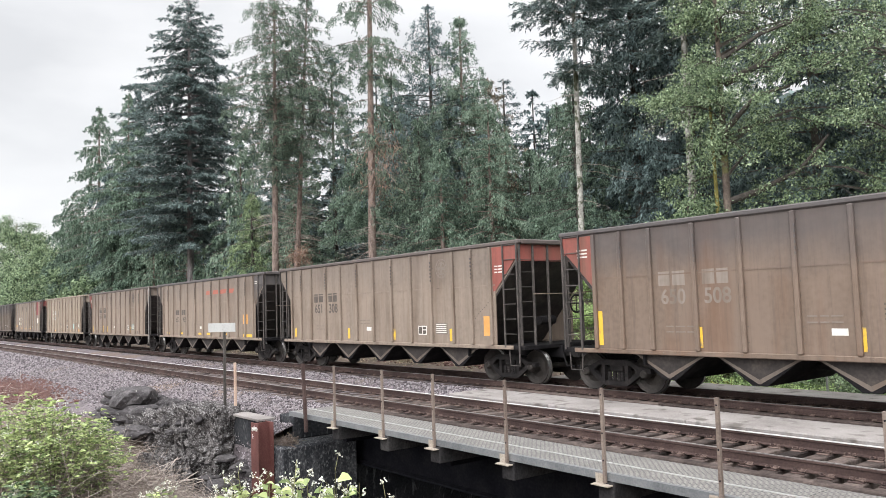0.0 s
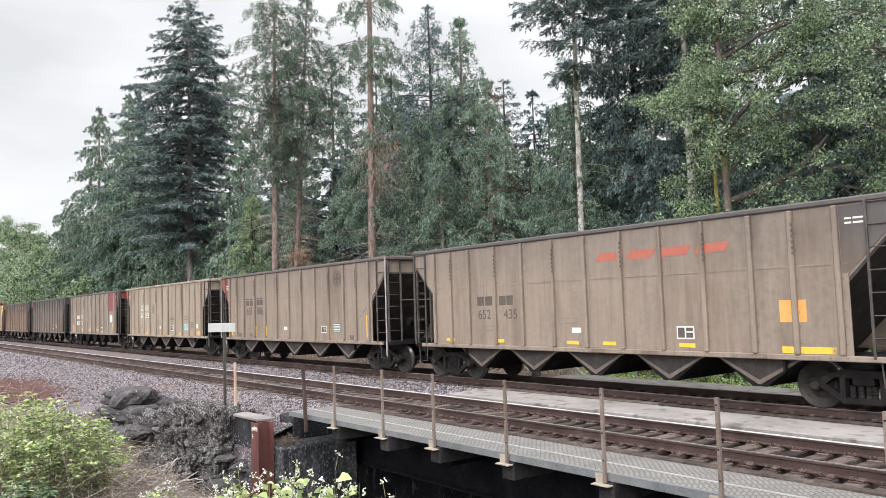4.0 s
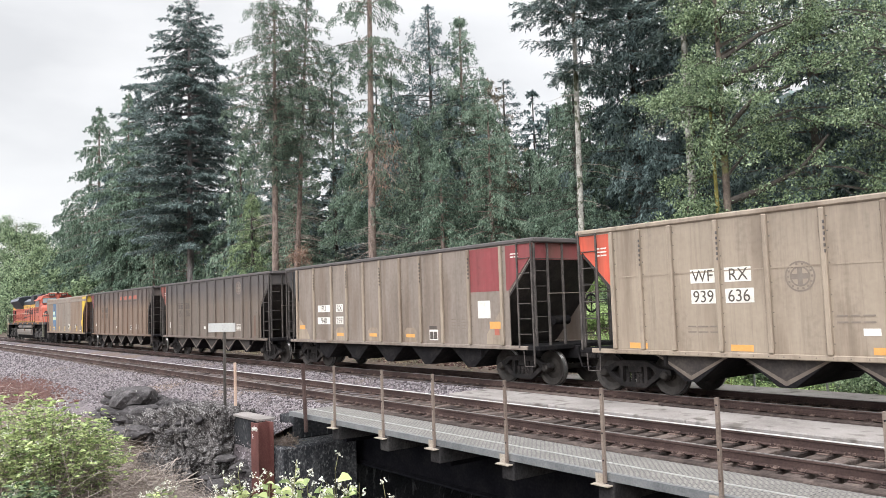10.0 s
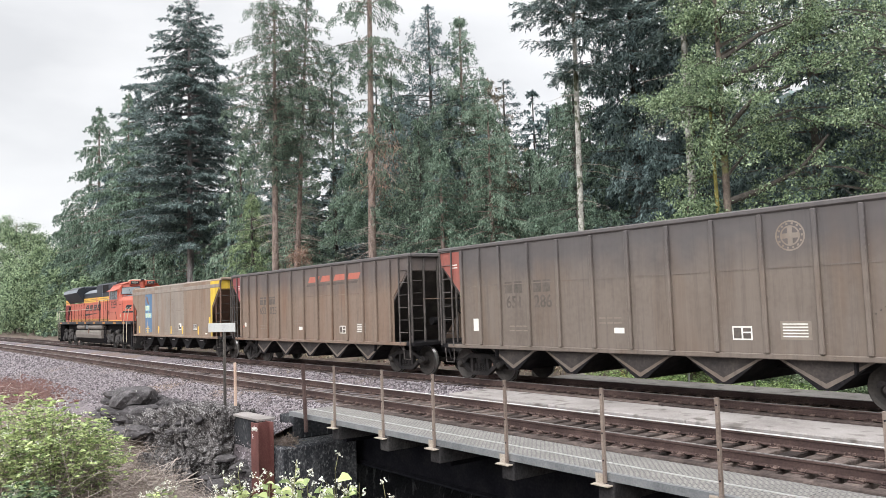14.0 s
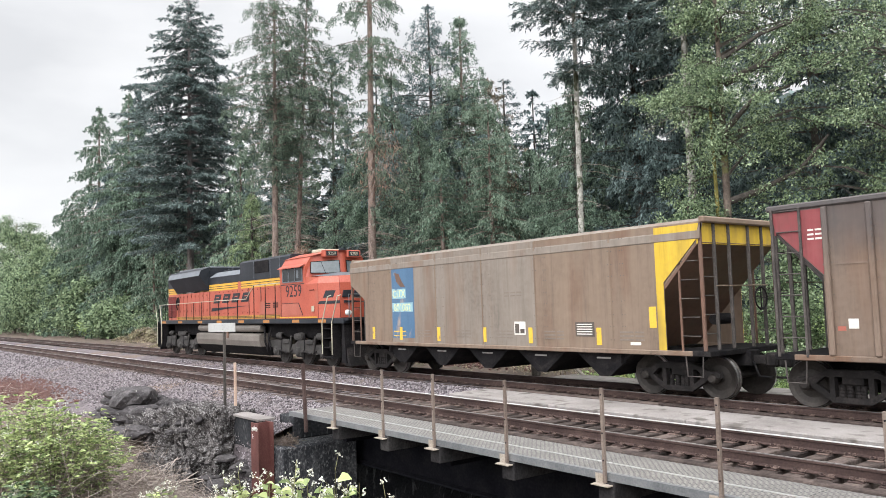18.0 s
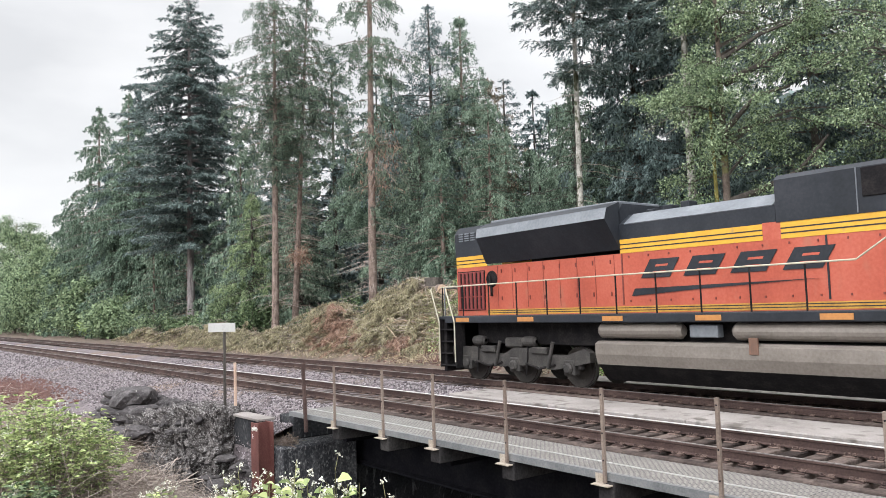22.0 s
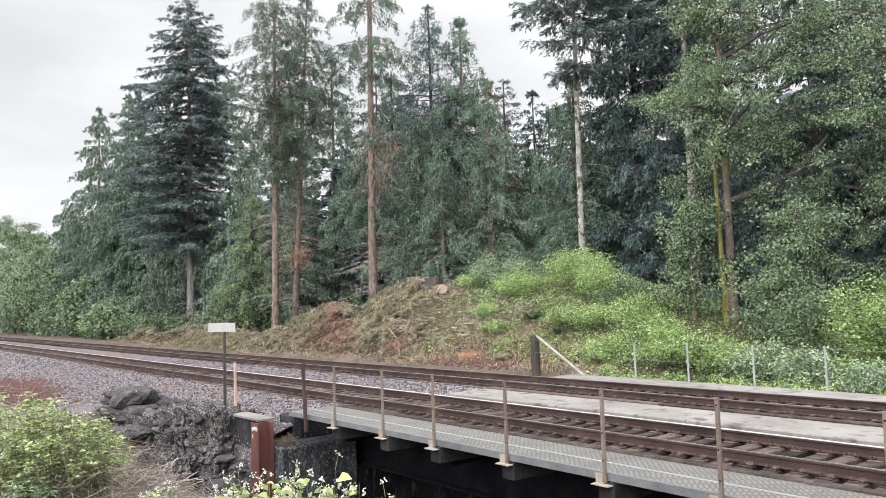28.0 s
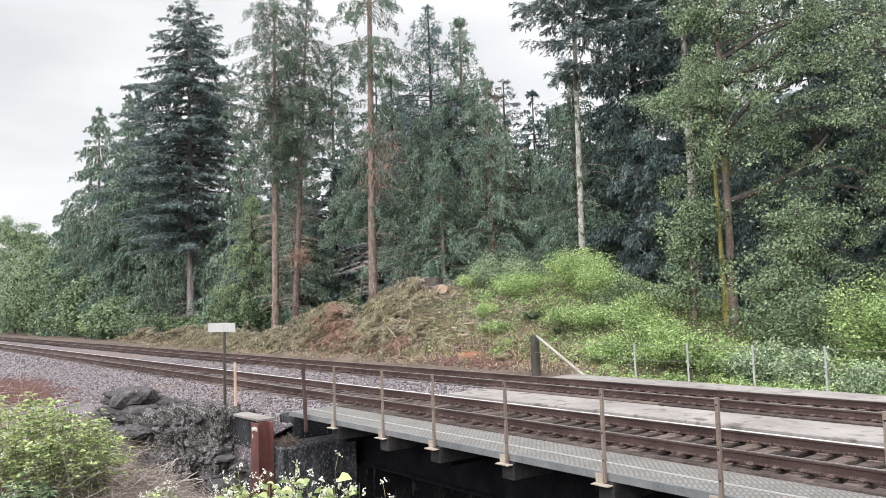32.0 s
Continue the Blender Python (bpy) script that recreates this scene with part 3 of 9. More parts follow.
def land(x, y):
    """Height of the ground."""
    x, y = np.asarray(x, float), np.asarray(y, float)
    z = np.full(np.broadcast(x, y).shape, -0.5)
    near = 1 - smooth(5.5, 9.0, y)
    ledge = smooth(-17, -14, x)
    z = z - 0.55 * near
    z = z - 1.35 * smooth(-22.5, -19.0, x) * (1 - smooth(7.8, 8.4, y)) * (smooth(2.2, 4.5, y) * (1 - ledge) + smooth(4.4, 5.8, y) * ledge)
    z = z + 1.7 * (1 - smooth(-1.5, 3.0, y)) * smooth(-16, -7, x)
    far = smooth(18.6, 21.0, y)
    z = z + 0.25 * far + 1.2 * smooth(26, 60, y)
    mound = np.exp(-((x + 28.5) / 7.0) ** 2 - ((y - 29.0) / 4.6) ** 2) * 3.3 + np.exp(-((x + 20.5) / 6.0) ** 2 - ((y - 28.0) / 4.5) ** 2) * 1.9
    mound = mound + np.exp(-((x + 33.3) / 4.2) ** 2 - ((y - 25.2) / 2.6) ** 2) * 1.7
    z = z + mound * smooth(19.6, 23, y)
    z = z + np.exp(-((x + 39) / 9.0) ** 2 - ((y - 24.0) / 2.2) ** 2) * 0.9
    z = z + 0.1 * wave(x, y, 0.9, 1.0) * (near + far) + 0.05 * wave(x, y, 3.1, 2.0) * (near + far)
    bank = -17.75 + 1.2 * np.maximum(0, 7.6 - y)
    cut = smooth(0, 1.3, x - bank) * (1 - smooth(-1.6, 0, x - BR1)) * (smooth(1.4, 4.4, y) * (1 - ledge) + smooth(4.3, 5.9, y) * ledge) * (1 - smooth(19.5, 22.5, y))
    z = z * (1 - cut) + (-4.6 + 0.15 * wave(x, y, 1.1)) * cut
    return z


def axis(*spans):
    out = []
    for a, b, n in spans:
        out += list(np.linspace(a, b, n, endpoint=False))
    return np.array(out + [spans[-1][1]])


def sheet(name, xs, ys, zf, mat, parent=None, smooth_shade=True):
    X, Y = np.meshgrid(xs, ys)
    Z = zf(X, Y)
    V = np.stack([X, Y, Z], -1).reshape(-1, 3)
    nx, ny = len(xs), len(ys)
    i = (np.arange(ny - 1)[:, None] * nx + np.arange(nx - 1)[None, :]).ravel()
    F = np.stack([i, i + 1, i + nx + 1, i + nx], -1)
    me = bpy.data.meshes.new(name)
    me.vertices.add(len(V))
    me.vertices.foreach_set("co", V.astype(np.float32).ravel())
    me.loops.add(len(F) * 4)
    me.loops.foreach_set("vertex_index", F.astype(np.int32).ravel())
    me.polygons.add(len(F))
    me.polygons.foreach_set("loop_start", np.arange(0, len(F) * 4, 4, dtype=np.int32))
    me.update(calc_edges=True)
    me.materials.append(mat)
    if smooth_shade:
        me.polygons.foreach_set("use_smooth", [True] * len(me.polygons))
    return put(name, me, parent)


ground = sheet("ground", axis((-3000, -400, 12), (-400, -120, 40), (-120, -48, 80), (-48, 14, 150), (14, 60, 40), (60, 3000, 16)),
               axis((-3000, -60, 12), (-60, -6, 18), (-6, 34, 110), (34, 80, 46), (80, 3000, 18)), land, M["earth"])
tagged(ground, "brown forest earth with grass and twigs", "ground", kind="structure")

water = sheet("water", np.linspace(-17.5, 12, 20), np.linspace(2.5, 22, 20), lambda x, y: x * 0 - 4.25, M["water"])
tagged(water, "dark still creek water under the bridge", "water", kind="structure")


# ---- ballast ----
def bed(x, y):
    """Top of the ballast: level with the ties, lower between the tracks, with shoulders down to the ground."""
    z = np.full(np.broadcast(x, y).shape, -0.2)
    z = z - 0.1 * np.exp(-((y - (Y1 + Y2) / 2) / 0.55) ** 2)
    wide = smooth(23.5, 30.0, -np.asarray(x, float))
    out = np.maximum(0, 9.5 - y)
    z = z - out * (0.34 - 0.155 * wide) - (4.0 - 3.5 * wide) * np.maximum(0, out - 1.75 - 1.95 * wide) - 0.55 * smooth(17.7, 19.2, y)
    z = z + 0.018 * wave(x, y, 9.0, 0.4) + 0.014 * wave(x, y, 21.0, 1.7)
    return z


def ballast_bed(name, x0, x1, n):
    ob = sheet(name, np.linspace(x0, x1, n), np.linspace(4.6, 19.4, 112), bed, M["ballast"])
    return tagged(ob, "grey crushed stone ballast under the tracks", "ballast", kind="structure")


ballast_bed("ballast", -60.0, BR0 - 0.15, 330)
ballast_bed("ballast_far", -900.0, -60.0, 220)
ballast_bed("ballast_beyond", BR1, 300.0, 90)


def rock_mesh(rng, r, sub=1):
    bm = bmesh.new()
    bmesh.ops.create_icosphere(bm, subdivisions=sub, radius=1.0)
    k = rng.uniform(0.65, 1.25, 3) * r
    off = Vector(rng.uniform(-50, 50, 3))
    for v in bm.verts:
        n = 1 + 0.42 * noise.noise(v.co * 1.1 + off) + 0.16 * noise.noise(v.co * 2.7 + off)
        v.co = Vector((v.co.x * k[0], v.co.y * k[1], v.co.z * k[2] * 0.8)) * n
    V, F = [v.co[:] for v in bm.verts], [[v.index for v in f.verts] for f in bm.faces]
    bm.free()
    return V, F


def scatter_stones(name, n, xr, yr, size, zf, seed, mat, label, heap=False):
    """Loose stones lying on a surface, one mesh."""
    rng = np.random.default_rng(seed)
    kinds = []
    for _ in range(8):
        V = np.array([(1, 0, 0), (-1, 0, 0), (0, 1, 0), (0, -1, 0), (0, 0, 0.9), (0, 0, -0.9)]) * rng.uniform(0.7, 1.3, (6, 1)) + rng.normal(0, 0.18, (6, 3))
        F = np.array([(0, 2, 4), (2, 1, 4), (1, 3, 4), (3, 0, 4), (2, 0, 5), (1, 2, 5), (3, 1, 5), (0, 3, 5)])
        kinds.append((V, F))
    VV, FF, base = [], [], 0
    xs = xr[0] + (xr[1] - xr[0]) * (1 - rng.random(n) ** 1.7)
    ys = rng.uniform(yr[0], yr[1], n)
    if heap:
        xs, ys = np.clip(rng.normal(sum(xr) / 2, (xr[1] - xr[0]) / 5, n), *xr), np.clip(rng.normal(sum(yr) / 2, (yr[1] - yr[0]) / 4.5, n), *yr)
    zs = zf(xs, ys)
    rs = rng.uniform(size[0], size[1], n)
    an = rng.uniform(0, 6.28, n)
    for i in range(n):
        V, F = kinds[i % 8]
        c, s = math.cos(an[i]), math.sin(an[i])
        R = np.array([[c, -s, 0], [s, c, 0], [0, 0, 1]])
        VV.append(V @ R.T * rs[i] + (xs[i], ys[i], zs[i] + rs[i] * 0.2))
        FF.append(F + base)
        base += len(V)
    me = bpy.data.meshes.new(name)
    V, F = np.concatenate(VV), np.concatenate(FF)
    me.vertices.add(len(V))
    me.vertices.foreach_set("co", V.astype(np.float32).ravel())
    me.loops.add(len(F) * 3)
    me.loops.foreach_set("vertex_index", F.astype(np.int32).ravel())
    me.polygons.add(len(F))
    me.polygons.foreach_set("loop_start", np.arange(0, len(F) * 3, 3, dtype=np.int32))
    me.update(calc_edges=True)
    me.materials.append(mat)
    return tagged(put(name, me), label, "gravel", kind="stuff")


scatter_stones("gravel", 17000, (-48, -17.2), (6.6, 9.9), (0.018, 0.042), bed, 3, M["stone"], "loose grey crushed stones on the ballast shoulder")
scatter_stones("gravel", 8000, (-42, -17.2), (12.5, 14.7), (0.018, 0.042), bed, 4, M["stone"], "loose grey crushed stones between the tracks")


# ---- tracks ----
def rail_profile(y):
    return [(y - 0.07, -0.165), (y + 0.07, -0.165), (y + 0.07, -0.15), (y + 0.012, -0.135), (y + 0.012, -0.045), (y + 0.036, -0.035),
            (y + 0.036, -0.006), (y - 0.036, -0.006), (y - 0.036, -0.035), (y - 0.012, -0.045), (y - 0.012, -0.135), (y - 0.07, -0.15)]


def tie_meshes():
    out = []
    rng = np.random.default_rng(5)
    for k in range(4):
        g = Geo()
        w = 0.115 + rng.uniform(-0.008, 0.01)
        g.box(-w, w, -1.33 + rng.uniform(-0.04, 0.04), 1.33 + rng.uniform(-0.04, 0.04), -0.36, -0.18, 0.014)
        out.append(g.mesh("tie", M["tie"]))
    return out


def plate_mesh():
    g = Geo()
    for s in (-1, 1):
        y = s * GAUGE
        g.box(-0.095, 0.095, y - 0.19, y + 0.19, -0.18, -0.163, 0.004)
        for dy in (-0.082, 0.082):
            g.box(-0.095, 0.095, y + dy - 0.012, y + dy + 0.012, -0.164, -0.148, 0.004)
        for dx, dy in ((-0.055, -0.1), (0.06, -0.1), (0.055, 0.1), (-0.06, 0.1)):
            e = 1 if dy > 0 else -1
            g.ring([(0.0, -0.112), (0.016, -0.113), (0.021, -0.122), (0.021, -0.136), (0.034, -0.14), (0.036, -0.15)], "z", (dx, y + dy + 0.018 * e, 0), 6)
            g.tube([(dx - 0.03, y + dy * 1.3, -0.15), (dx - 0.034, y + dy * 0.9, -0.125), (dx + 0.03, y + dy * 0.72, -0.128), (dx + 0.034, y + dy * 1.2, -0.142)], 0.009, 4)
    return g


TIE, PLATES = tie_meshes(), plate_mesh()
PLATE_ME = PLATES.mesh("tie_plate", M["plate"])


def track(name, y, label, near_ties):
    """A railway track: two rails, ties one by one near the bridge, the rest of them joined."""
    t = thing(name, label, "railway track", "tracks", pose(0, y, 0))
    t["kind"] = "structure"
    for s in (-1, 1):
        g = Geo().prism(rail_profile(s * GAUGE), "x", -900, 300)
        r = part("rail", g, M["rail"], t, "rust-brown steel rail")
        w = 0.032 if (y == Y1) == (s > 0) else 0.016
        # Near track's far rail alone has the sky glint painted on its head.
        h = Geo().box(-900, 300, s * GAUGE - w, s * GAUGE + w, -0.006, 0.004)
        part("rail_head", h, M["railtop" if y == Y1 and s > 0 else "raildull"], r, "polished running surface, whitened for sky glint" if y == Y1 and s > 0 else "dull worn running surface")
    rng = np.random.default_rng(int(y * 10))
    far = Geo()
    farp = Geo()
    x, k = 13.0, 0
    while x > -170:
        if near_ties[0] < x < near_ties[1]:
            o = put("tie", TIE[k % 4], t, "", pose(x, rng.uniform(-0.03, 0.03), rng.uniform(-0.008, 0.004), 0, 0, rng.uniform(-0.7, 0.7)))
            put("tie_plate", PLATE_ME, o)
        else:
            w = 0.115
            far.box(x - w, x + w, -1.33, 1.33, -0.36, -0.18)
            if x > -75:
                for s in (-1, 1):
                    farp.box(x - 0.09, x + 0.09, s * GAUGE - 0.19, s * GAUGE + 0.19, -0.18, -0.145)
        x -= 0.385 if x > BR0 else 0.52
        k += 1
    o = part("ties", far, M["tie"], t)
    o["kind"] = "stuff"
    o = part("tie_plates", farp, M["plate"], t)
    o["kind"] = "stuff"
    return t


track("near_track", Y1, "rusty steel track on weathered timber ties", (-42, 2))
track("far_track", Y2, "rusty steel track on dark timber ties", (-34, 2))


# ---- the bridge ----
def bridge():
    b = thing("railway_bridge", "low steel railway bridge with grey walkways", "bridge")
    b["kind"] = "structure"
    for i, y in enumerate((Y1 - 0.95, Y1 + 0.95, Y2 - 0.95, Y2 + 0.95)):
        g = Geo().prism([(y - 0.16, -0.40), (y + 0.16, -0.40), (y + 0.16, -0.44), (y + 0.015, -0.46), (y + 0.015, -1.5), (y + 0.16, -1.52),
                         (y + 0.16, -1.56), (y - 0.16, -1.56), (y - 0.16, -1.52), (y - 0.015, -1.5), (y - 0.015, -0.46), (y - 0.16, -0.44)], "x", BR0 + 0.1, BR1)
        part("girder", g, M["girder"], b, "steel plate girder, blackened for deck shade")
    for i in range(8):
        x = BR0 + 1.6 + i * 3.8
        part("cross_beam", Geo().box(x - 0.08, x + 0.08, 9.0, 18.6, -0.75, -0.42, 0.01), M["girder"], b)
    for y in (Y1 - 1.385, Y1 + 1.3, Y2 - 1.28, Y2 + 1.28):
        for k in range(5):
            x = BR0 + 6.0 * k
            part("guard_timber", Geo().box(x + 0.008, x + 5.99, y - 0.125, y + 0.1, -0.2, -0.125, 0.015), M["tie"], b, "dark guard timber along the tie ends")
    # near walkway: perforated steel planks in two strips
    L = 3.05
    n = int((BR1 - BR0 - 0.1) / L) + 1
    for i in range(n):
        for y0, y1 in ((8.42, 8.9), (8.92, 9.58)):
            x0 = BR0 + 0.1 + i * L
            part("grating_panel", Geo().box(x0 + 0.004, x0 + L - 0.004, y0, y1, -0.175, -0.13, 0.006), M["grating"], b, "perforated galvanised walkway plank")
    g = Geo().prism([(8.37, -0.235), (8.41, -0.235), (8.41, -0.16), (8.44, -0.16), (8.44, -0.125), (8.37, -0.125)], "x", BR0 + 0.1, BR1)
    part("edge_channel", g, M["edge"], b, "galvanised edge channel of the walkway")
    part("seam_strip", Geo().box(BR0 + 0.1, BR1, 8.895, 8.925, -0.13, -0.12), M["galv"], b)
    # walkways of concrete slabs between and beyond the tracks
    for y0, y1, x0, lab in ((12.88, 14.26, BR0 + 0.5, "pale concrete slab between the tracks"), (17.48, 18.78, BR0 - 0.4, "pale concrete slab beyond the far track")):
        x = x0
        while x < BR1:
            part("slab", Geo().box(x + 0.006, x + 3.7, y0, y1, -0.3, -0.1, 0.02), M["concrete"], b, lab)
            x += 3.71
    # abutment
    part("abutment", Geo().box(BR0 - 0.9, BR0 + 0.1, 9.9, 19.0, -5.2, -0.8, 0.05), M["concrete_dark"], b, "stained concrete abutment, darkened for deck shade")
    part("abutment_block", Geo().box(BR0 - 0.9, -16.33, 7.88, 9.9, -5.2, -0.86, 0.05), M["limed_concrete"], b, "stained concrete abutment, darkened for deck shade block")
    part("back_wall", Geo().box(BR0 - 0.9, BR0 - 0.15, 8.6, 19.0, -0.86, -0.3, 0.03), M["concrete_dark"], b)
    part("far_abutment", Geo().box(BR1 - 0.8, BR1 + 0.8, 8.1, 19.0, -5.2, -0.4, 0.05), M["concrete_dark"], b, "stained concrete abutment, darkened for deck shade")
    # guard posts on brackets over square beam ends
    xs = [-14.66, -12.77, -11.12, -9.21, -7.21, -5.41, -3.5, -1.6, 0.3, 2.2]
    rng = np.random.default_rng(9)
    for x in xs:
        part("outrigger", Geo().box(x - 0.14, x + 0.14, 8.34, 9.4, -0.53, -0.25, 0.012), M["beam"], b, "square beam end, darkened for deck shade")
        ln = rng.uniform(-0.012, 0.012)
        h = 1.04
        g = Geo().poly([(x - 0.022, 8.31, -0.26), (x + 0.022, 8.31, -0.26), (x + 0.022, 8.35, -0.26), (x - 0.022, 8.35, -0.26),
                        (x - 0.022 + ln, 8.31, h), (x + 0.022 + ln, 8.31, h), (x + 0.022 + ln, 8.35, h), (x - 0.022 + ln, 8.35, h)],
                       [(0, 1, 2, 3), (4, 5, 6, 7), (0, 1, 5, 4), (1, 2, 6, 5), (2, 3, 7, 6), (3, 0, 4, 7)])
        o = part("guard_post", g, M["rust_post"], b, "weathered square steel guard post")
        for hz in (h - 0.09, 0.42, 0.05):
            part("bolt_hole", Geo().ring([(0.0, 0), (0.012, 0), (0.012, 0.004), (0.0, 0.004)], "y", (x + ln * (hz + 0.3) / 1.4, 8.306, hz), 8), M["girder"], o)
        g = Geo().box(x - 0.17, x + 0.13, 8.22, 8.335, -0.29, -0.272, 0.003).box(x - 0.17, x - 0.04, 8.325, 8.338, -0.29, -0.14, 0.003)
        part("bracket", g, M["bracket"], b, "pale rust-stained angle bracket")
    return b


bridge()

end_post = part("end_post", Geo().tube([(-15.88, 8.28, -0.5), (-15.98, 8.28, 1.04)], 0.046, 4), M["rail"])
tagged(end_post, "thick rusty steel post at the walkway's end", "post")


# ---- beside the abutment ----
def h_pile():
    g = Geo()
    x, y = -16.85, 7.66
    g.prism([(x - 0.2, y - 0.19), (x + 0.2, y - 0.19), (x + 0.2, y - 0.165), (x + 0.012, y - 0.165), (x + 0.012, y + 0.165), (x + 0.2, y + 0.165),
             (x + 0.2, y + 0.19), (x - 0.2, y + 0.19), (x - 0.2, y + 0.165), (x - 0.012, y + 0.165), (x - 0.012, y - 0.165), (x - 0.2, y - 0.165)], "z", -3.2, -0.3)
    p = part("steel_pile", g, M["rust_red"])
    tagged(p, "rust-red steel beam pile with white paint marks", "pile")
    rng = np.random.default_rng(2)
    t = Geo()
    for i in range(9):
        px, pz = x - 0.14 + 0.034 * i, -0.42 + rng.uniform(-0.03, 0.03)
        t.box(px, px + 0.012, y - 0.198, y - 0.192, pz - 0.05, pz + rng.uniform(0.0, 0.05))
        t.box(px, px + 0.034, y - 0.198, y - 0.192, pz + rng.uniform(-0.05, 0.03), pz + 0.012 + 0.02)
    part("paint_mark", t, M["white"], p, "scrawled white paint mark")
    t = Geo()
    t.box(x - 0.1, x - 0.088, y - 0.198, y - 0.192, -0.66, -0.56).box(x - 0.13, x - 0.06, y - 0.198, y - 0.192, -0.615, -0.603)
    part("paint_cross", t, M["white"], p, "small white paint cross")
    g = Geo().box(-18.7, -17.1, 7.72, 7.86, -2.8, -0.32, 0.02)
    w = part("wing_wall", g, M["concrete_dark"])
    tagged(w, "dark stained concrete wing wall beside the pile", "wall", kind="structure")
    c = part("wall_cap", Geo().box(-18.75, -17.08, 7.66, 8.1, -0.32, -0.26, 0.01), M["concrete"], w, "pale ledge on the wall")


h_pile()


def sign():
    s = thing("track_sign", "blank white board on a dark steel post", "sign", "", pose(-20.15, 8.1, 0))
    part("post", Geo().prism([(-0.03, -0.03), (0.03, -0.03), (0.03, 0.03), (-0.03, 0.03)], "z", -0.55, 1.93), M["dark_post"], s)
    part("stub_post", Geo().prism([(-0.09, 0.0), (-0.04, 0.0), (-0.04, 0.04), (-0.09, 0.04)], "z", -0.55, 1.1), M["dark_post"], s)
    g = Geo().box(-0.47, 0.37, -0.045, -0.03, 1.74, 1.98, 0.007)
    o = part("board", g, M["board"], s, "blank white board with rounded corners")
    o.matrix_basis = pose(0, 0, 0, 0, 0, 35)
    for z in (1.8, 1.92):
        part("bolt", Geo().ring([(0.0, -0.006), (0.012, -0.006), (0.012, 0.0)], "y", (0, -0.045, z), 8), M["wire"], s)


sign()
stake = part("survey_stake", Geo().box(-18.78, -18.72, 7.78, 7.84, -0.5, 0.99, 0.008), M["stake"])
tagged(stake, "pale pinkish wooden survey stake in the ballast", "stake")


# ---- beyond the far track ----
def far_fence():
    p = part("corner_post", Geo().tube([(-20.05, 19.7, -0.6), (-20.05, 19.7, 1.08)], 0.17, 9, 0.16), M["dark_post"])
    tagged(p, "thick dark weathered timber corner post", "post")
    g = Geo().tube([(-19.85, 19.62, 1.06), (-16.95, 18.98, -0.25)], 0.05, 7)
    tagged(part("brace_pole", g, M["grey_wood"]), "pale diagonal brace pole against the corner post", "pole")
    f = thing("walkway_fence", "thin pale steel posts with three wires", "fence")
    xs = [-14.82, -12.98, -11.0, -9.12, -7.2, -5.3, -3.4, -1.5, 0.4]
    for x in xs:
        g = Geo().box(x - 0.023, x + 0.023, 18.70, 18.74, -0.35, 0.98, 0.006)
        o = part("post", g, M["galv"], f, "pale galvanised fence post")
        part("clip", Geo().box(x - 0.04, x + 0.04, 18.67, 18.70, 0.45, 0.51, 0.004), M["galv"], o)
    for z in (0.92, 0.48):
        for a, c in zip([-20.0] + xs, xs):
            pts = [(a + (c - a) * k / 4, (19.6 if a < -19 else 18.72) + ((18.72) - (19.6 if a < -19 else 18.72)) * k / 4, z - 0.035 * math.sin(3.14159 * k / 4)) for k in range(5)]
            part("wire", Geo().tube(pts, 0.007, 4), M["wire"], f)


far_fence()


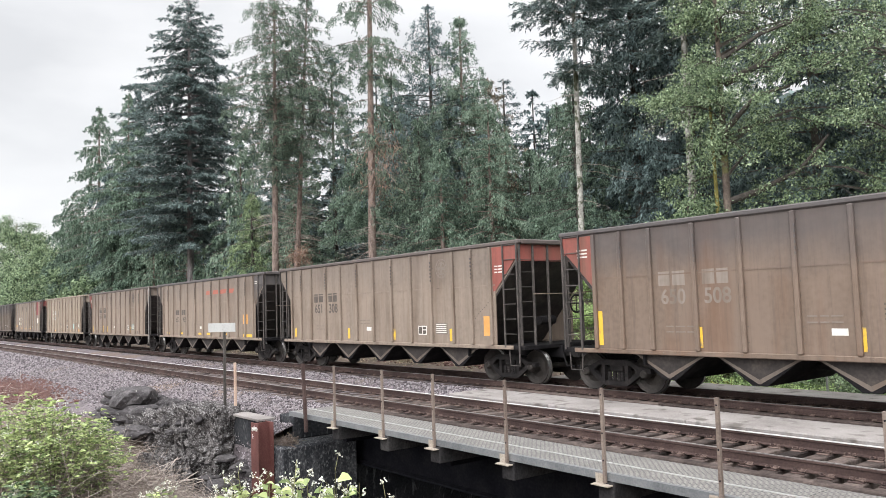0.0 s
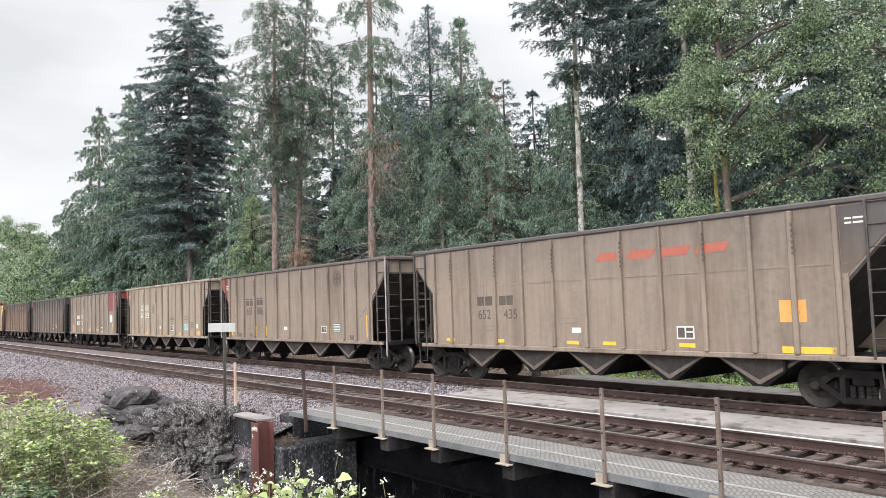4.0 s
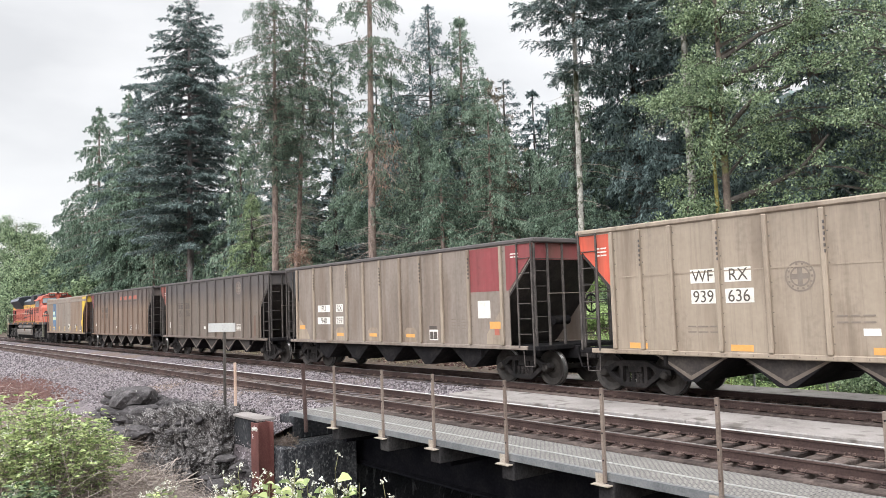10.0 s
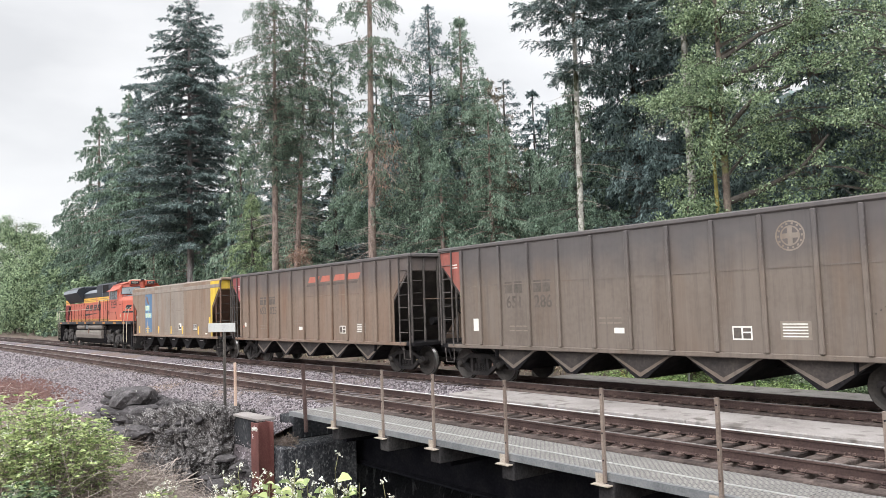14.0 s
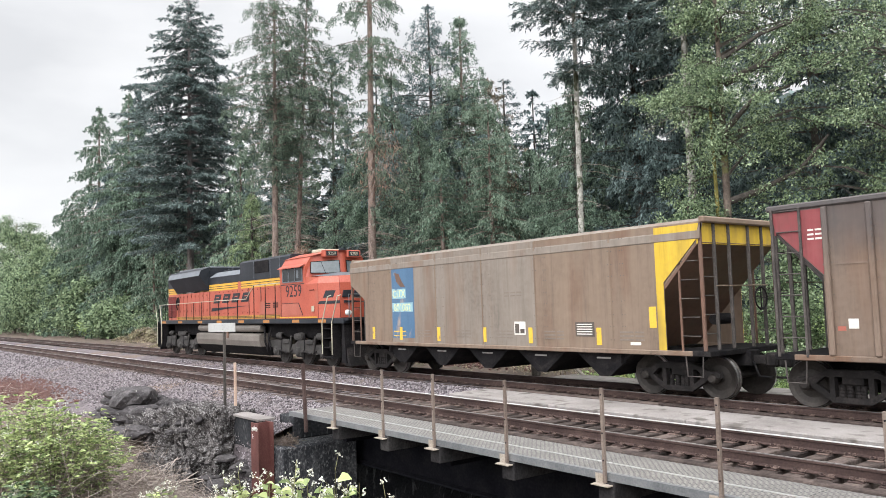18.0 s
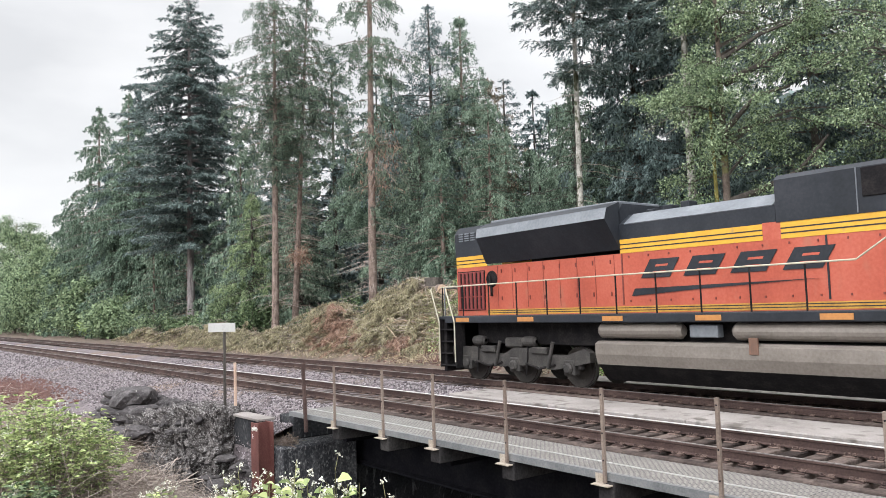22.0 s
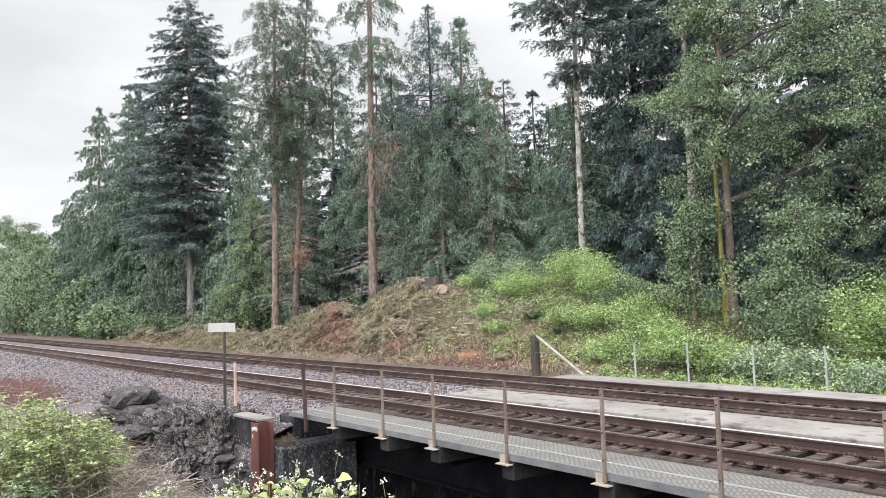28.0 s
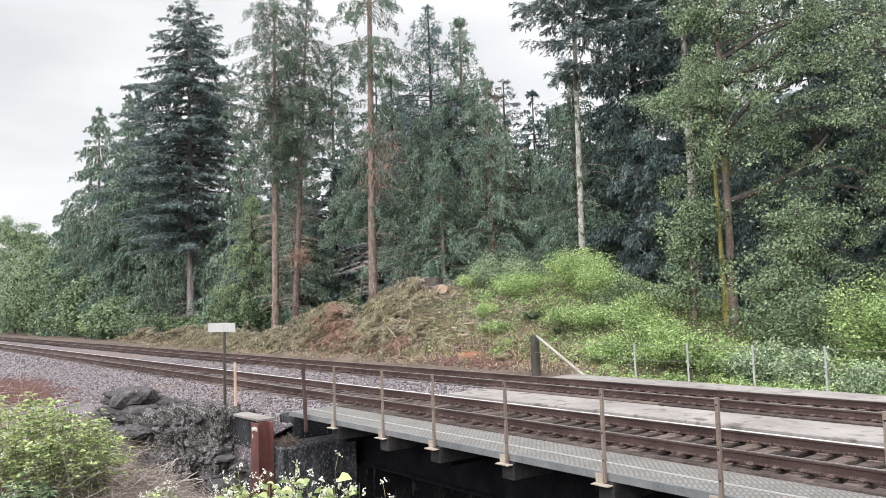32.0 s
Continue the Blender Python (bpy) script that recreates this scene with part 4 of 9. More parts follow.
def boulders():
    rng = np.random.default_rng(21)
    spec = [(-24.9, 6.9, -0.2, 0.62), (-23.5, 6.75, -0.12, 0.85), (-26.0, 7.0, -0.4, 0.5), (-24.2, 6.35, -0.55, 0.62), (-22.6, 6.6, -0.5, 0.7), (-24.9, 6.3, -0.75, 0.45),
            (-21.7, 6.2, -0.85, 0.5), (-22.9, 5.9, -0.95, 0.5), (-21.2, 6.9, -0.6, 0.45), (-18.2, 7.3, -1.25, 0.26), (-17.6, 7.0, -1.75, 0.42), (-18.6, 7.1, -1.75, 0.25), (-17.2, 6.9, -2.0, 0.3), (-19.0, 6.5, -2.0, 0.3), (-18.2, 6.5, -2.1, 0.25)]
    for x, y, z, r in spec:
        V, F = rock_mesh(rng, r, 3)
        me = bpy.data.meshes.new("boulder")
        me.from_pydata([(a * 1.1, b, 0.4 * r * math.tanh(c * 1.6 / r)) for a, b, c in V], [], F)
        me.materials.append(M["basalt"])
        o = put("boulder", me, None, "", pose(x, y, z, 0, 0, rng.uniform(0, 360)))
        tagged(o, "dark grey rough basalt boulder on the bank", "rock", "bank boulders")
    V, F = rock_mesh(rng, 0.38, 3)
    me = bpy.data.meshes.new("boulder")
    me.from_pydata([(a, b, c * 0.75) for a, b, c in V], [], F)
    me.materials.append(M["mossy_stone"])
    tagged(put("boulder", me, None, "", pose(-23.6, 21.4, float(land(-23.6, 21.4)) + 0.12)), "brown moss-stained boulder at the foot of the mound", "rock")
    # the rough lichened rock face under the sign
    for k, (x, y, z, sx, sy, sz) in enumerate([(-19.5, 7.6, -1.15, 0.85, 0.55, 0.9), (-20.9, 7.35, -1.2, 0.95, 0.7, 0.85), (-22.4, 6.95, -1.35, 1.0, 0.7, 0.75), (-20.2, 6.7, -1.9, 0.9, 0.5, 0.55), (-23.8, 6.5, -1.5, 0.9, 0.6, 0.6)]):
        bm = bmesh.new()
        bmesh.ops.create_cube(bm, size=2.0)
        bmesh.ops.subdivide_edges(bm, edges=bm.edges[:], cuts=27, use_grid_fill=True)
        off = Vector((k * 7.3, 1.1, 4.2))
        for v in bm.verts:
            p = Vector((v.co.x * sx, v.co.y * sy, v.co.z * sz))
            q = p + off
            p += v.co.normalized() * (0.22 * noise.noise(q * 1.6) + 0.2 * abs(noise.noise(q * 3.6)) + 0.16 * noise.noise(q * 7.5) + 0.1 * noise.noise(q * 15))
            v.co = p
        me = bpy.data.meshes.new("rock_face")
        bm.to_mesh(me)
        bm.free()
        me.materials.append(M["lichen_rock"])
        o = put("rock_face", me, None, "", pose(x, y, z, 0, 0, 12))
        tagged(o, "rough old masonry with white and black lichen", "rock", "lichened masonry")
    # loose stones on the masonry's top and below the wing wall
    kinds = []
    for k in range(6):
        V, F = rock_mesh(rng, 1.0, 3)
        me = bpy.data.meshes.new("field_stone")
        me.from_pydata([(a, b, 0.62 * c) for a, b, c in V], [], F)
        me.materials.append(M["basalt"])
        kinds.append(me)
    for k in range(64):
        if k < 44:
            x, y, r = rng.uniform(-24.6, -19.4), rng.uniform(6.5, 7.75), rng.choice([0.1, 0.13, 0.17, 0.22, 0.3])
            z = -0.3 - 0.5 * max(0.0, 7.2 - y) - 0.05 * max(0.0, x + 22) + rng.uniform(-0.06, 0.06)
        else:
            x, y, r = rng.uniform(-18.6, -17.1), rng.uniform(6.9, 7.6), rng.choice([0.08, 0.12, 0.16, 0.24])
            z = -2.0 + 0.75 * (y - 6.9) + rng.uniform(0, 0.15)
        o = put("field_stone", kinds[k % 6], None, "", pose(x, y, z, rng.uniform(-15, 15), rng.uniform(-15, 15), rng.uniform(0, 360)) @ Matrix.Diagonal((r, r, r, 1)))
        tagged(o, "grey rounded stone lying on the old masonry", "rock", "masonry stones")


boulders()


def soil_patch(name, cx, cy, rx, ry, h, mat, label, seed, zf=land):
    n = 26
    V, F = [], []
    rng = np.random.default_rng(seed)
    ph = rng.uniform(0, 6.28, 6)
    for j in range(9):
        for i in range(n):
            a = 6.28319 * i / n
            e = 1 + 0.2 * math.sin(3 * a + ph[0]) + 0.14 * math.sin(5 * a + ph[1]) + 0.09 * math.sin(9 * a + ph[2])
            r = j / 8
            x, y = cx + rx * r * e * math.cos(a), cy + ry * r * e * math.sin(a)
            V.append((x, y, float(zf(x, y)) + h * (1 - r ** 2) * (1 + 0.3 * math.sin(7 * x + ph[3]) * math.cos(6 * y + ph[4])) + 0.01 - 0.04 * (r > 0.95)))
    for j in range(8):
        for i in range(n):
            F.append((j * n + i, (j + 1) * n + i, (j + 1) * n + (i + 1) % n, j * n + (i + 1) % n))
    me = bpy.data.meshes.new(name)
    me.from_pydata(V, [], F)
    me.materials.append(mat)
    return tagged(put(name, me), label, "soil", kind="structure")


scatter_stones("red_clods", 2600, (-46, -30), (4.8, 7.3), (0.03, 0.08), lambda x, y: np.maximum(land(x, y), bed(x, y)), 6, M["red_soil"], "rust-red crumbling soil by the ballast", True)
scatter_stones("gravel", 9000, (-105, -46), (5.6, 9.9), (0.035, 0.065), bed, 8, M["stone"], "loose grey crushed stones along the line")
scatter_stones("red_clods", 3200, (-33, -20), (20.2, 23.0), (0.03, 0.09), land, 12, M["red_soil"], "rust-red crumbling soil at the mound's foot", True)
scatter_stones("rubble", 500, (-24.2, -19.2), (7.0, 7.9), (0.05, 0.17), lambda x, y: np.maximum(land(x, y), -0.42 - 0.4 * (1 - smooth(6.2, 7.2, y))), 13, M["basalt"], "dark broken rubble on the old masonry")
scatter_stones("rubble", 900, (-19.4, -17.2), (5.9, 7.7), (0.04, 0.14), land, 14, M["basalt"], "dark broken rubble below the wall")
soil_patch("red_soil", -26.5, 21.6, 2.6, 0.6, 0.08, M["red_soil"], "strip of rust-red bare soil at the foot of the mound", 2)


# ---- trees ----
def trunk_geo(h, r, lean=(0, 0), rng=None, z0=-0.6, top=0.04, n=9):
    g = Geo()
    pts, m = [], 10
    ph = rng.uniform(0, 6.28, 2)
    for i in range(m + 1):
        u = i / m
        pts.append((lean[0] * u + 0.12 * r * math.sin(4 * u + ph[0]), lean[1] * u + 0.12 * r * math.sin(3 * u + ph[1]), z0 + (h - z0) * u))
    g.tube(pts, r, n, top)
    # root flare
    g.tube([(0, 0, z0), (0, 0, z0 + 0.5), (lean[0] * 0.1, lean[1] * 0.1, 1.6)], r * 1.5, n, r * 0.95)
    return g


def conifer(label, h, crown0, rad, trunk_r, leaf, bark, seed, n_br=150, droop=0.35, rise=0.15, dens=1.0, spray=0.42, lean=(0, 0), taper=0.5, base=0.7, bare=0, hang=0.5, at=(0, 0, 0), group="conifers", cat="conifer tree", layers=0.0, gaps=0.0, bulge=0.75, dead_clumps=()):
    """A conifer: tapered trunk, whorled limbs, and either flat fronds of needles (low hang) or hanging curtains of sprays (high hang)."""
    rng = np.random.default_rng(seed)
    t = thing("conifer_tree", label, cat, group, pose(*at))
    part("trunk", trunk_geo(h, trunk_r, lean, rng), bark, t, smooth=True)
    z = np.sort(crown0 + (h - crown0) * rng.random(n_br) ** 0.9)
    if layers:
        z = np.round(z / layers) * layers + rng.normal(0, 0.12 * layers, n_br)
    if gaps:
        z = z[np.sin(z * 1.37 + seed) + 0.7 * np.sin(z * 3.1 + 2 * seed) > -1.7 + 2 * gaps]
    z = np.minimum(z, h - 0.25)
    n_br = len(z)
    u = np.clip((z - crown0) / (h - crown0), 0, 1)
    prof = np.minimum(1.0, ((1 - u) / taper) ** bulge) * (base + (1 - base) * np.minimum(1, u * 3))
    prof = prof * np.where(1 - u > taper, 1 + 0.25 * (1 - u - taper), 1)
    L = np.maximum(rad * prof * rng.choice([0.5, 0.72, 0.85, 0.95, 1.05, 1.12], n_br), 0.3)
    az = rng.random(n_br) * 1.2 + np.arange(n_br) * 2.4
    cs, sn = np.cos(az), np.sin(az)
    limbs, dead = Geo(), Geo()
    Cs, Ds, Ln = [], [], []
    up = rise + 0.45 * np.clip((u - 0.72) / 0.28, 0, 1)

    def along(i, s):
        o = L[i] * s
        dz = up[i] * o - droop * L[i] * s ** 2 + 0.14 * L[i] * s ** 4
        return np.stack([lean[0] * z[i] / h + cs[i] * o, lean[1] * z[i] / h + sn[i] * o, z[i] + dz], -1)

    for i in range(n_br):
        if L[i] > 0.8:
            limbs.tube([tuple(along(i, np.float64(s))) for s in (0, 0.35, 0.7, 1.0)], 0.012 + 0.011 * L[i], 3, 0.006)
        nt = max(7, int(9 * L[i] * dens))
        s = 1 - rng.random(nt) ** 1.2 * 0.88
        p0 = along(i, s)
        sd = np.where(rng.random(nt) < 0.5, -1.0, 1.0)
        if hang < 0.85:
            # flat fronds
            lat = rng.uniform(0.5, 1.3, nt) * sd
            d = unit(np.stack([cs[i] - sn[i] * lat, sn[i] + cs[i] * lat, np.full(nt, -0.12) - 0.5 * hang * rng.random(nt)], -1))
            tl = 0.36 * L[i] * (1.02 - s) ** 0.75 * rng.uniform(0.6, 1.1, nt) + 0.22
            k = np.maximum(4, (tl / spray * 5.6).astype(int))
            idx = np.repeat(np.arange(nt), k)
            w = rng.random(len(idx))
            c = p0[idx] + d[idx] * (tl[idx] * w)[:, None]
            c[:, 2] -= 0.3 * hang * tl[idx] * w ** 2
            c = c + rng.normal(size=c.shape) * 0.05
            dd = d[idx] + rng.normal(0, 0.4, (len(idx), 3)) - np.array([0, 0, hang * 0.5]) * rng.random((len(idx), 1))
        else:
            # hanging curtains
            off = rng.uniform(0.0, 0.26, nt) * sd * L[i] * (1.05 - s)
            p0 = p0 + np.stack([-sn[i] * off, cs[i] * off, -0.1 * np.abs(off)], -1)
            tl = rng.uniform(0.25, 1.0, nt) * (0.35 + 0.16 * L[i]) * hang
            k = np.maximum(4, (tl / spray * 5.6).astype(int))
            idx = np.repeat(np.arange(nt), k)
            w = rng.random(len(idx))
            sw = rng.normal(0, 0.16, (nt, 3))
            d = unit(np.stack([0.35 * cs[i] + sw[:, 0], 0.35 * sn[i] + sw[:, 1], np.full(nt, -1.0)], -1))
            c = p0[idx] + d[idx] * (tl[idx] * w)[:, None] + rng.normal(size=(len(idx), 3)) * np.array([0.07, 0.07, 0.04])
            dd = d[idx] + rng.normal(0, 0.42, (len(idx), 3))
        Cs.append(c)
        Ds.append(dd)
        Ln.append(spray * rng.uniform(0.5, 1.15, len(idx)))
    # the leading shoot
    n = 60
    w = rng.random(n)
    Cs.append(np.stack([lean[0] + rng.normal(0, 0.05, n), lean[1] + rng.normal(0, 0.05, n), h - 1.4 * w], -1))
    Ds.append(rng.normal(0, 0.6, (n, 3)) + np.array([0, 0, 0.5]))
    Ln.append(np.full(n, spray * 0.6))
    for i in range(bare):
        zz, a = rng.uniform(crown0 * 0.25, crown0 * 1.05), rng.uniform(0, 6.28)
        l = rng.uniform(0.5, 3.2)
        bough = [(lean[0] * zz / h + math.cos(a) * l * s, lean[1] * zz / h + math.sin(a) * l * s, zz + 0.12 * l * s - 0.55 * l * s * s + 0.25 * l * s ** 4) for s in (0, 0.4, 0.75, 1)]
        dead.tube(bough, 0.018, 3, 0.006)
        for k in range(3):
            p = Vector(bough[1 + k % 3])
            dead.tube([p, p + Vector((rng.normal() * 0.3, rng.normal() * 0.3, -0.35 * rng.random())) * l * 0.35], 0.008, 3, 0.004)
    for cx, cy, cz, cr, cn in dead_clumps:
        for k in range(cn):
            p = Vector((cx, cy, cz)) + Vector(rng.normal(size=3)) * cr * 0.5
            dead.tube([p, p + Vector((rng.normal() * 0.4, rng.normal() * 0.4, -0.5 - 0.4 * rng.random())) * 0.7], 0.012, 3, 0.004)
    if dead_clumps:
        cc = np.array([c[:3] for c in dead_clumps])[rng.integers(0, len(dead_clumps), 500)]
        cc = cc + rng.normal(size=(500, 3)) * 0.5 * dead_clumps[0][3]
        put("dead_foliage", tri_mesh("dead_foliage", spray_tris(rng, cc, rng.normal(size=(500, 3)) - np.array([0, 0, 0.9]), rng.uniform(0.2, 0.5, 500), np.full(500, 0.05)), M["rust_boughs"]), t, "rust-brown dead sprays")["kind"] = "stuff"
    part("branching", limbs, bark, t)["kind"] = "stuff"
    if bare:
        part("dead_wood", dead, M["twig"], t, "bare dead branches")["kind"] = "stuff"
    C, D, Lx = np.concatenate(Cs), np.concatenate(Ds), np.concatenate(Ln)
    me = tri_mesh("crown", spray_tris(rng, C, D, Lx, Lx * 0.42, 0.9 if hang < 0.85 else 0.0), leaf)
    put("crown", me, t)["kind"] = "stuff"
    return t


def broadleaf(label, h, crown0, rad, trunk_r, leaf, bark, seed, n_limb=26, clumps=5, per=70, size=0.17, lean=(0, 0), at=(0, 0, 0), sq=0.55, group="broadleaf trees", cat="tree", spread=0.34, up=0.5, bias=0.0, boughs=(), shoots=None):
    """A broadleaved tree: trunk, forking limbs, twigs, and leaves in small flattened clumps along the twigs."""
    rng = np.random.default_rng(seed)
    t = thing("broadleaf_tree", label, cat, group, pose(*at))
    part("trunk", trunk_geo(h * 0.86, trunk_r, lean, rng), bark, t, smooth=True)
    limbs = Geo()
    C = []

    def leafy(pts, l, n):
        m = len(pts) - 1
        for k in range(n):
            s = rng.uniform(0.3, 1.0)
            j = min(m - 1, int(s * m))
            p = pts[j].lerp(pts[j + 1], s * m - j)
            q = p + Vector((rng.normal(), rng.normal(), 0.55 * rng.normal() + 0.1)) * (0.35 + l * 0.16)
            limbs.tube([p, p.lerp(q, 0.5) + Vector((0, 0, 0.06)), q], 0.014, 3, 0.005)
            for w in (0.55, 0.8, 1.05):
                C.append((p.lerp(q, w) + Vector(rng.normal(size=3)) * 0.12, spread * rng.uniform(0.7, 1.3)))

    for i in range(n_limb):
        u = (i + rng.random()) / n_limb
        z0 = crown0 + (h * 0.82 - crown0) * u
        a = rng.uniform(0, 6.28)
        l = rad * (1.0 - 0.5 * u) * rng.uniform(0.55, 1.1) * (0.75 + 0.25 * min(1, u * 4)) * (1 + bias * math.cos(a - 0.909)) * (1 - 0.4 * (bias > 0) * max(0, math.cos(a + 1.0)))
        base = Vector((lean[0] * z0 / h, lean[1] * z0 / h, z0))
        d = Vector((math.cos(a), math.sin(a), up * rng.uniform(0.1, 1.3)))
        pts = [base + d * l * s + Vector((rng.normal() * 0.06, rng.normal() * 0.06, 0.1 * l * math.sin(3 * s) - 0.22 * l * s * s)) for s in (0, 0.25, 0.5, 0.75, 1.0)]
        limbs.tube(pts, 0.02 + 0.014 * l, 4, 0.01)
        leafy(pts, l, clumps)
    part("branching", limbs, M["bark_dark"], t)["kind"] = "stuff"
    if boughs:
        part("second_trunk", trunk_geo(h * 0.5, trunk_r * 0.66, (-0.12, -0.1), rng), M["bark_yellow"], t, "stem coated in bright yellow moss", smooth=True).location = (-0.17, -0.2, 0)
    for b in boughs:
        pts = [Vector(p) for p in b]
        part("bough", Geo().tube(pts, 0.15, 7, 0.05), M["bark_dark"], t, "dark bare bough", smooth=True)
        limbs = Geo()
        leafy(pts, 4.0, 12)
    n = len(C)
    cen = np.array([c[0] for c in C])
    rr = np.array([c[1] for c in C])
    idx = np.repeat(np.arange(n), per)
    off = rng.normal(size=(len(idx), 3)) * 0.7
    off[:, 2] *= sq
    c = cen[idx] + off * rr[idx][:, None]
    d = rng.normal(size=(len(idx), 3)) * 0.6 + unit(off) * 0.6 - np.array([0, 0, 0.5])
    ln = size * rng.uniform(0.6, 1.25, len(idx))
    V = leaf_quads(rng, c, d, ln, ln * 0.62, roll=0.6)
    tone = (rng.random(n) < 0.26)[idx]
    put("crown", quad_mesh("crown", V[~tone], leaf), t)["kind"] = "stuff"
    put("young_growth", quad_mesh("young_growth", V[tone], shoots or leaf), t, "lighter young shoots" if shoots else "")["kind"] = "stuff"
    return t


def stand(x, y, drop=0.1):
    return (x, y, float(land(x, y)) - drop)


# the big layered fir
conifer("tall dark spreading fir with layered drooping limbs", 35.6, 8.5, 6.4, 0.42, M["fir_dark"], M["bark_grey"], 11, n_br=290, droop=0.4, rise=0.16, dens=0.9, spray=0.27, taper=0.4, base=0.85, hang=0.75, layers=0.95, bulge=0.8, bare=30, at=stand(-75.5, 27.0))
# cedars further along
CED = dict(n_br=210, dens=0.75, droop=0.5, spray=0.34, base=0.9, hang=1.1, bulge=0.75)
conifer("slim pointed cedar at the forest edge", 32.6, 1.0, 6.0, 0.4, M["cedar"], M["bark_red"], 12, taper=0.55, at=stand(-115.0, 28.0), **CED)
conifer("pointed dark green conifer at the forest edge", 32.5, 1.0, 5.8, 0.4, M["fir"], M["bark_dark"], 13, taper=0.5, at=stand(-103.0, 30.0), **CED)
conifer("slim pointed cedar at the forest edge", 30.6, 1.0, 5.0, 0.36, M["cedar"], M["bark_red"], 65, taper=0.6, at=stand(-98.5, 27.5), **CED)
conifer("pointed dark green conifer at the forest edge", 25.5, 1.0, 5.6, 0.4, M["cedar"], M["bark_dark"], 63, taper=0.5, at=stand(-96.0, 28.0), **CED)
conifer("pointed dark green conifer at the forest edge", 18.0, 1.0, 4.6, 0.4, M["cedar"], M["bark_dark"], 64, taper=0.5, at=stand(-124.0, 27.0), **CED)
# the two tall red-barked trees with thin crowns
conifer("tall thin-crowned cedar with a bare reddish trunk", 28.5, 12.0, 3.3, 0.31, M["cedar_dark"], M["bark_red"], 14, n_br=190, droop=0.5, dens=0.7, spray=0.15, taper=0.35, base=0.6, hang=1.0, bare=110, gaps=0.06, lean=(0.9, 0.0), at=stand(-52.5, 25.0))
conifer("tall thin-crowned cedar with a bare reddish trunk", 26.5, 12.0, 3.5, 0.28, M["cedar_dark"], M["bark_red"], 15, n_br=190, droop=0.5, dens=0.7, spray=0.15, taper=0.45, base=0.6, hang=1.0, bare=130, gaps=0.06, dead_clumps=[(2.6, -0.8, 6.6, 0.8, 26)], lean=(3.0, 0.0), at=stand(-53.4, 27.0))
# the tallest trunk
conifer("very tall cedar with a long bare reddish trunk", 36.0, 7.0, 2.5, 0.29, M["cedar_dark"], M["bark_red"], 16, n_br=150, droop=0.5, dens=1.05, spray=0.16, taper=0.15, base=0.6, hang=1.1, bare=100, gaps=0.3, dead_clumps=[(1.9, -0.3, 10.4, 1.5, 70), (1.4, -0.3, 11.8, 1.3, 50), (1.2, -0.2, 9.2, 1.0, 30)], lean=(1.0, 0.0), at=stand(-39.9, 25.5))
# the group in the middle
MID = dict(dens=0.85, spray=0.18, base=0.9, bulge=0.72)
conifer("dense green fir in the middle of the wood", 24.4, 1.5, 4.6, 0.33, M["fir"], M["bark_dark"], 17, n_br=210, droop=0.3, taper=0.5, hang=0.95, at=stand(-43.2, 33.0), **MID)
conifer("dense green cedar with a slender nodding tip", 22.9, 1.2, 4.4, 0.33, M["cedar_lifted"], M["bark_red"], 18, n_br=210, droop=0.45, taper=0.5, hang=1.2, at=stand(-40.9, 34.0), **MID)
conifer("small conifer with a rusty dying top", 19.4, 2.0, 4.2, 0.25, M["rusty"], M["bark_red"], 19, n_br=160, droop=0.4, taper=0.55, hang=1.0, at=stand(-42.6, 38.0), **MID)
conifer("small pointed fir behind the others", 19.6, 1.5, 4.2, 0.25, M["fir"], M["bark_dark"], 20, n_br=140, droop=0.3, taper=0.55, hang=0.6, layers=0.7, at=stand(-43.0, 40.0), **MID)
for k, (x, y, h, r, m, b) in enumerate([(-36.5, 32.5, 14.5, 3.6, "cedar_lifted", "bark_red"), (-32.6, 36.0, 15.0, 3.6, "cedar_lifted", "bark_dark"), (-61.5, 27.5, 13.5, 4.0, "cedar_lifted", "bark_dark"), (-58.0, 30.0, 16.0, 4.2, "cedar_lifted", "bark_dark"), (-59.5, 26.4, 12.5, 3.0, "cedar_warm", "bark_dark"), (-37.2, 29.0, 11.5, 2.8, "cedar", "bark_red"), (-40.8, 30.0, 15.0, 3.6, "cedar_lifted", "bark_dark"), (-46.5, 30.0, 15.5, 3.4, "cedar", "bark_dark"), (-37.5, 40.0, 16.5, 3.6, "cedar", "bark_dark"), (-33.6, 40.5, 15.5, 3.6, "cedar_lifted", "bark_dark"), (-30.5, 34.0, 15.0, 3.2, "cedar", "bark_dark"), (-46.0, 31.5, 20.0, 3.4, "cedar", "bark_dark"), (-39.5, 39.0, 13.5, 4.0, "cedar", "bark_dark"), (-37.0, 37.5, 12.5, 3.6, "cedar_lifted", "bark_dark")]):
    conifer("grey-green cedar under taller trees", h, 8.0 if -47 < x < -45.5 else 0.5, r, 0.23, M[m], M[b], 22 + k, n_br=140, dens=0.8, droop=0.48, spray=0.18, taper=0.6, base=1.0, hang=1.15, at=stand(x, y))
# the pale trunk and the dark firs round it
conifer("tall fir with a pale bare trunk and dark limbs", 27.0, 10.5, 3.2, 0.19, M["fir_dark"], M["bark_pale"], 34, n_br=130, droop=0.3, dens=1.2, spray=0.2, taper=0.15, base=0.8, hang=0.7, bare=10, layers=1.4, gaps=0.15, lean=(0.25, 0.0), at=stand(-26.8, 30.0))
conifer("dense dark fir beside the pale trunks", 29.0, 2.0, 3.6, 0.4, M["fir"], M["bark_dark"], 25, n_br=230, droop=0.3, spray=0.25, taper=0.3, base=0.9, hang=0.95, at=stand(-28.0, 36.5))
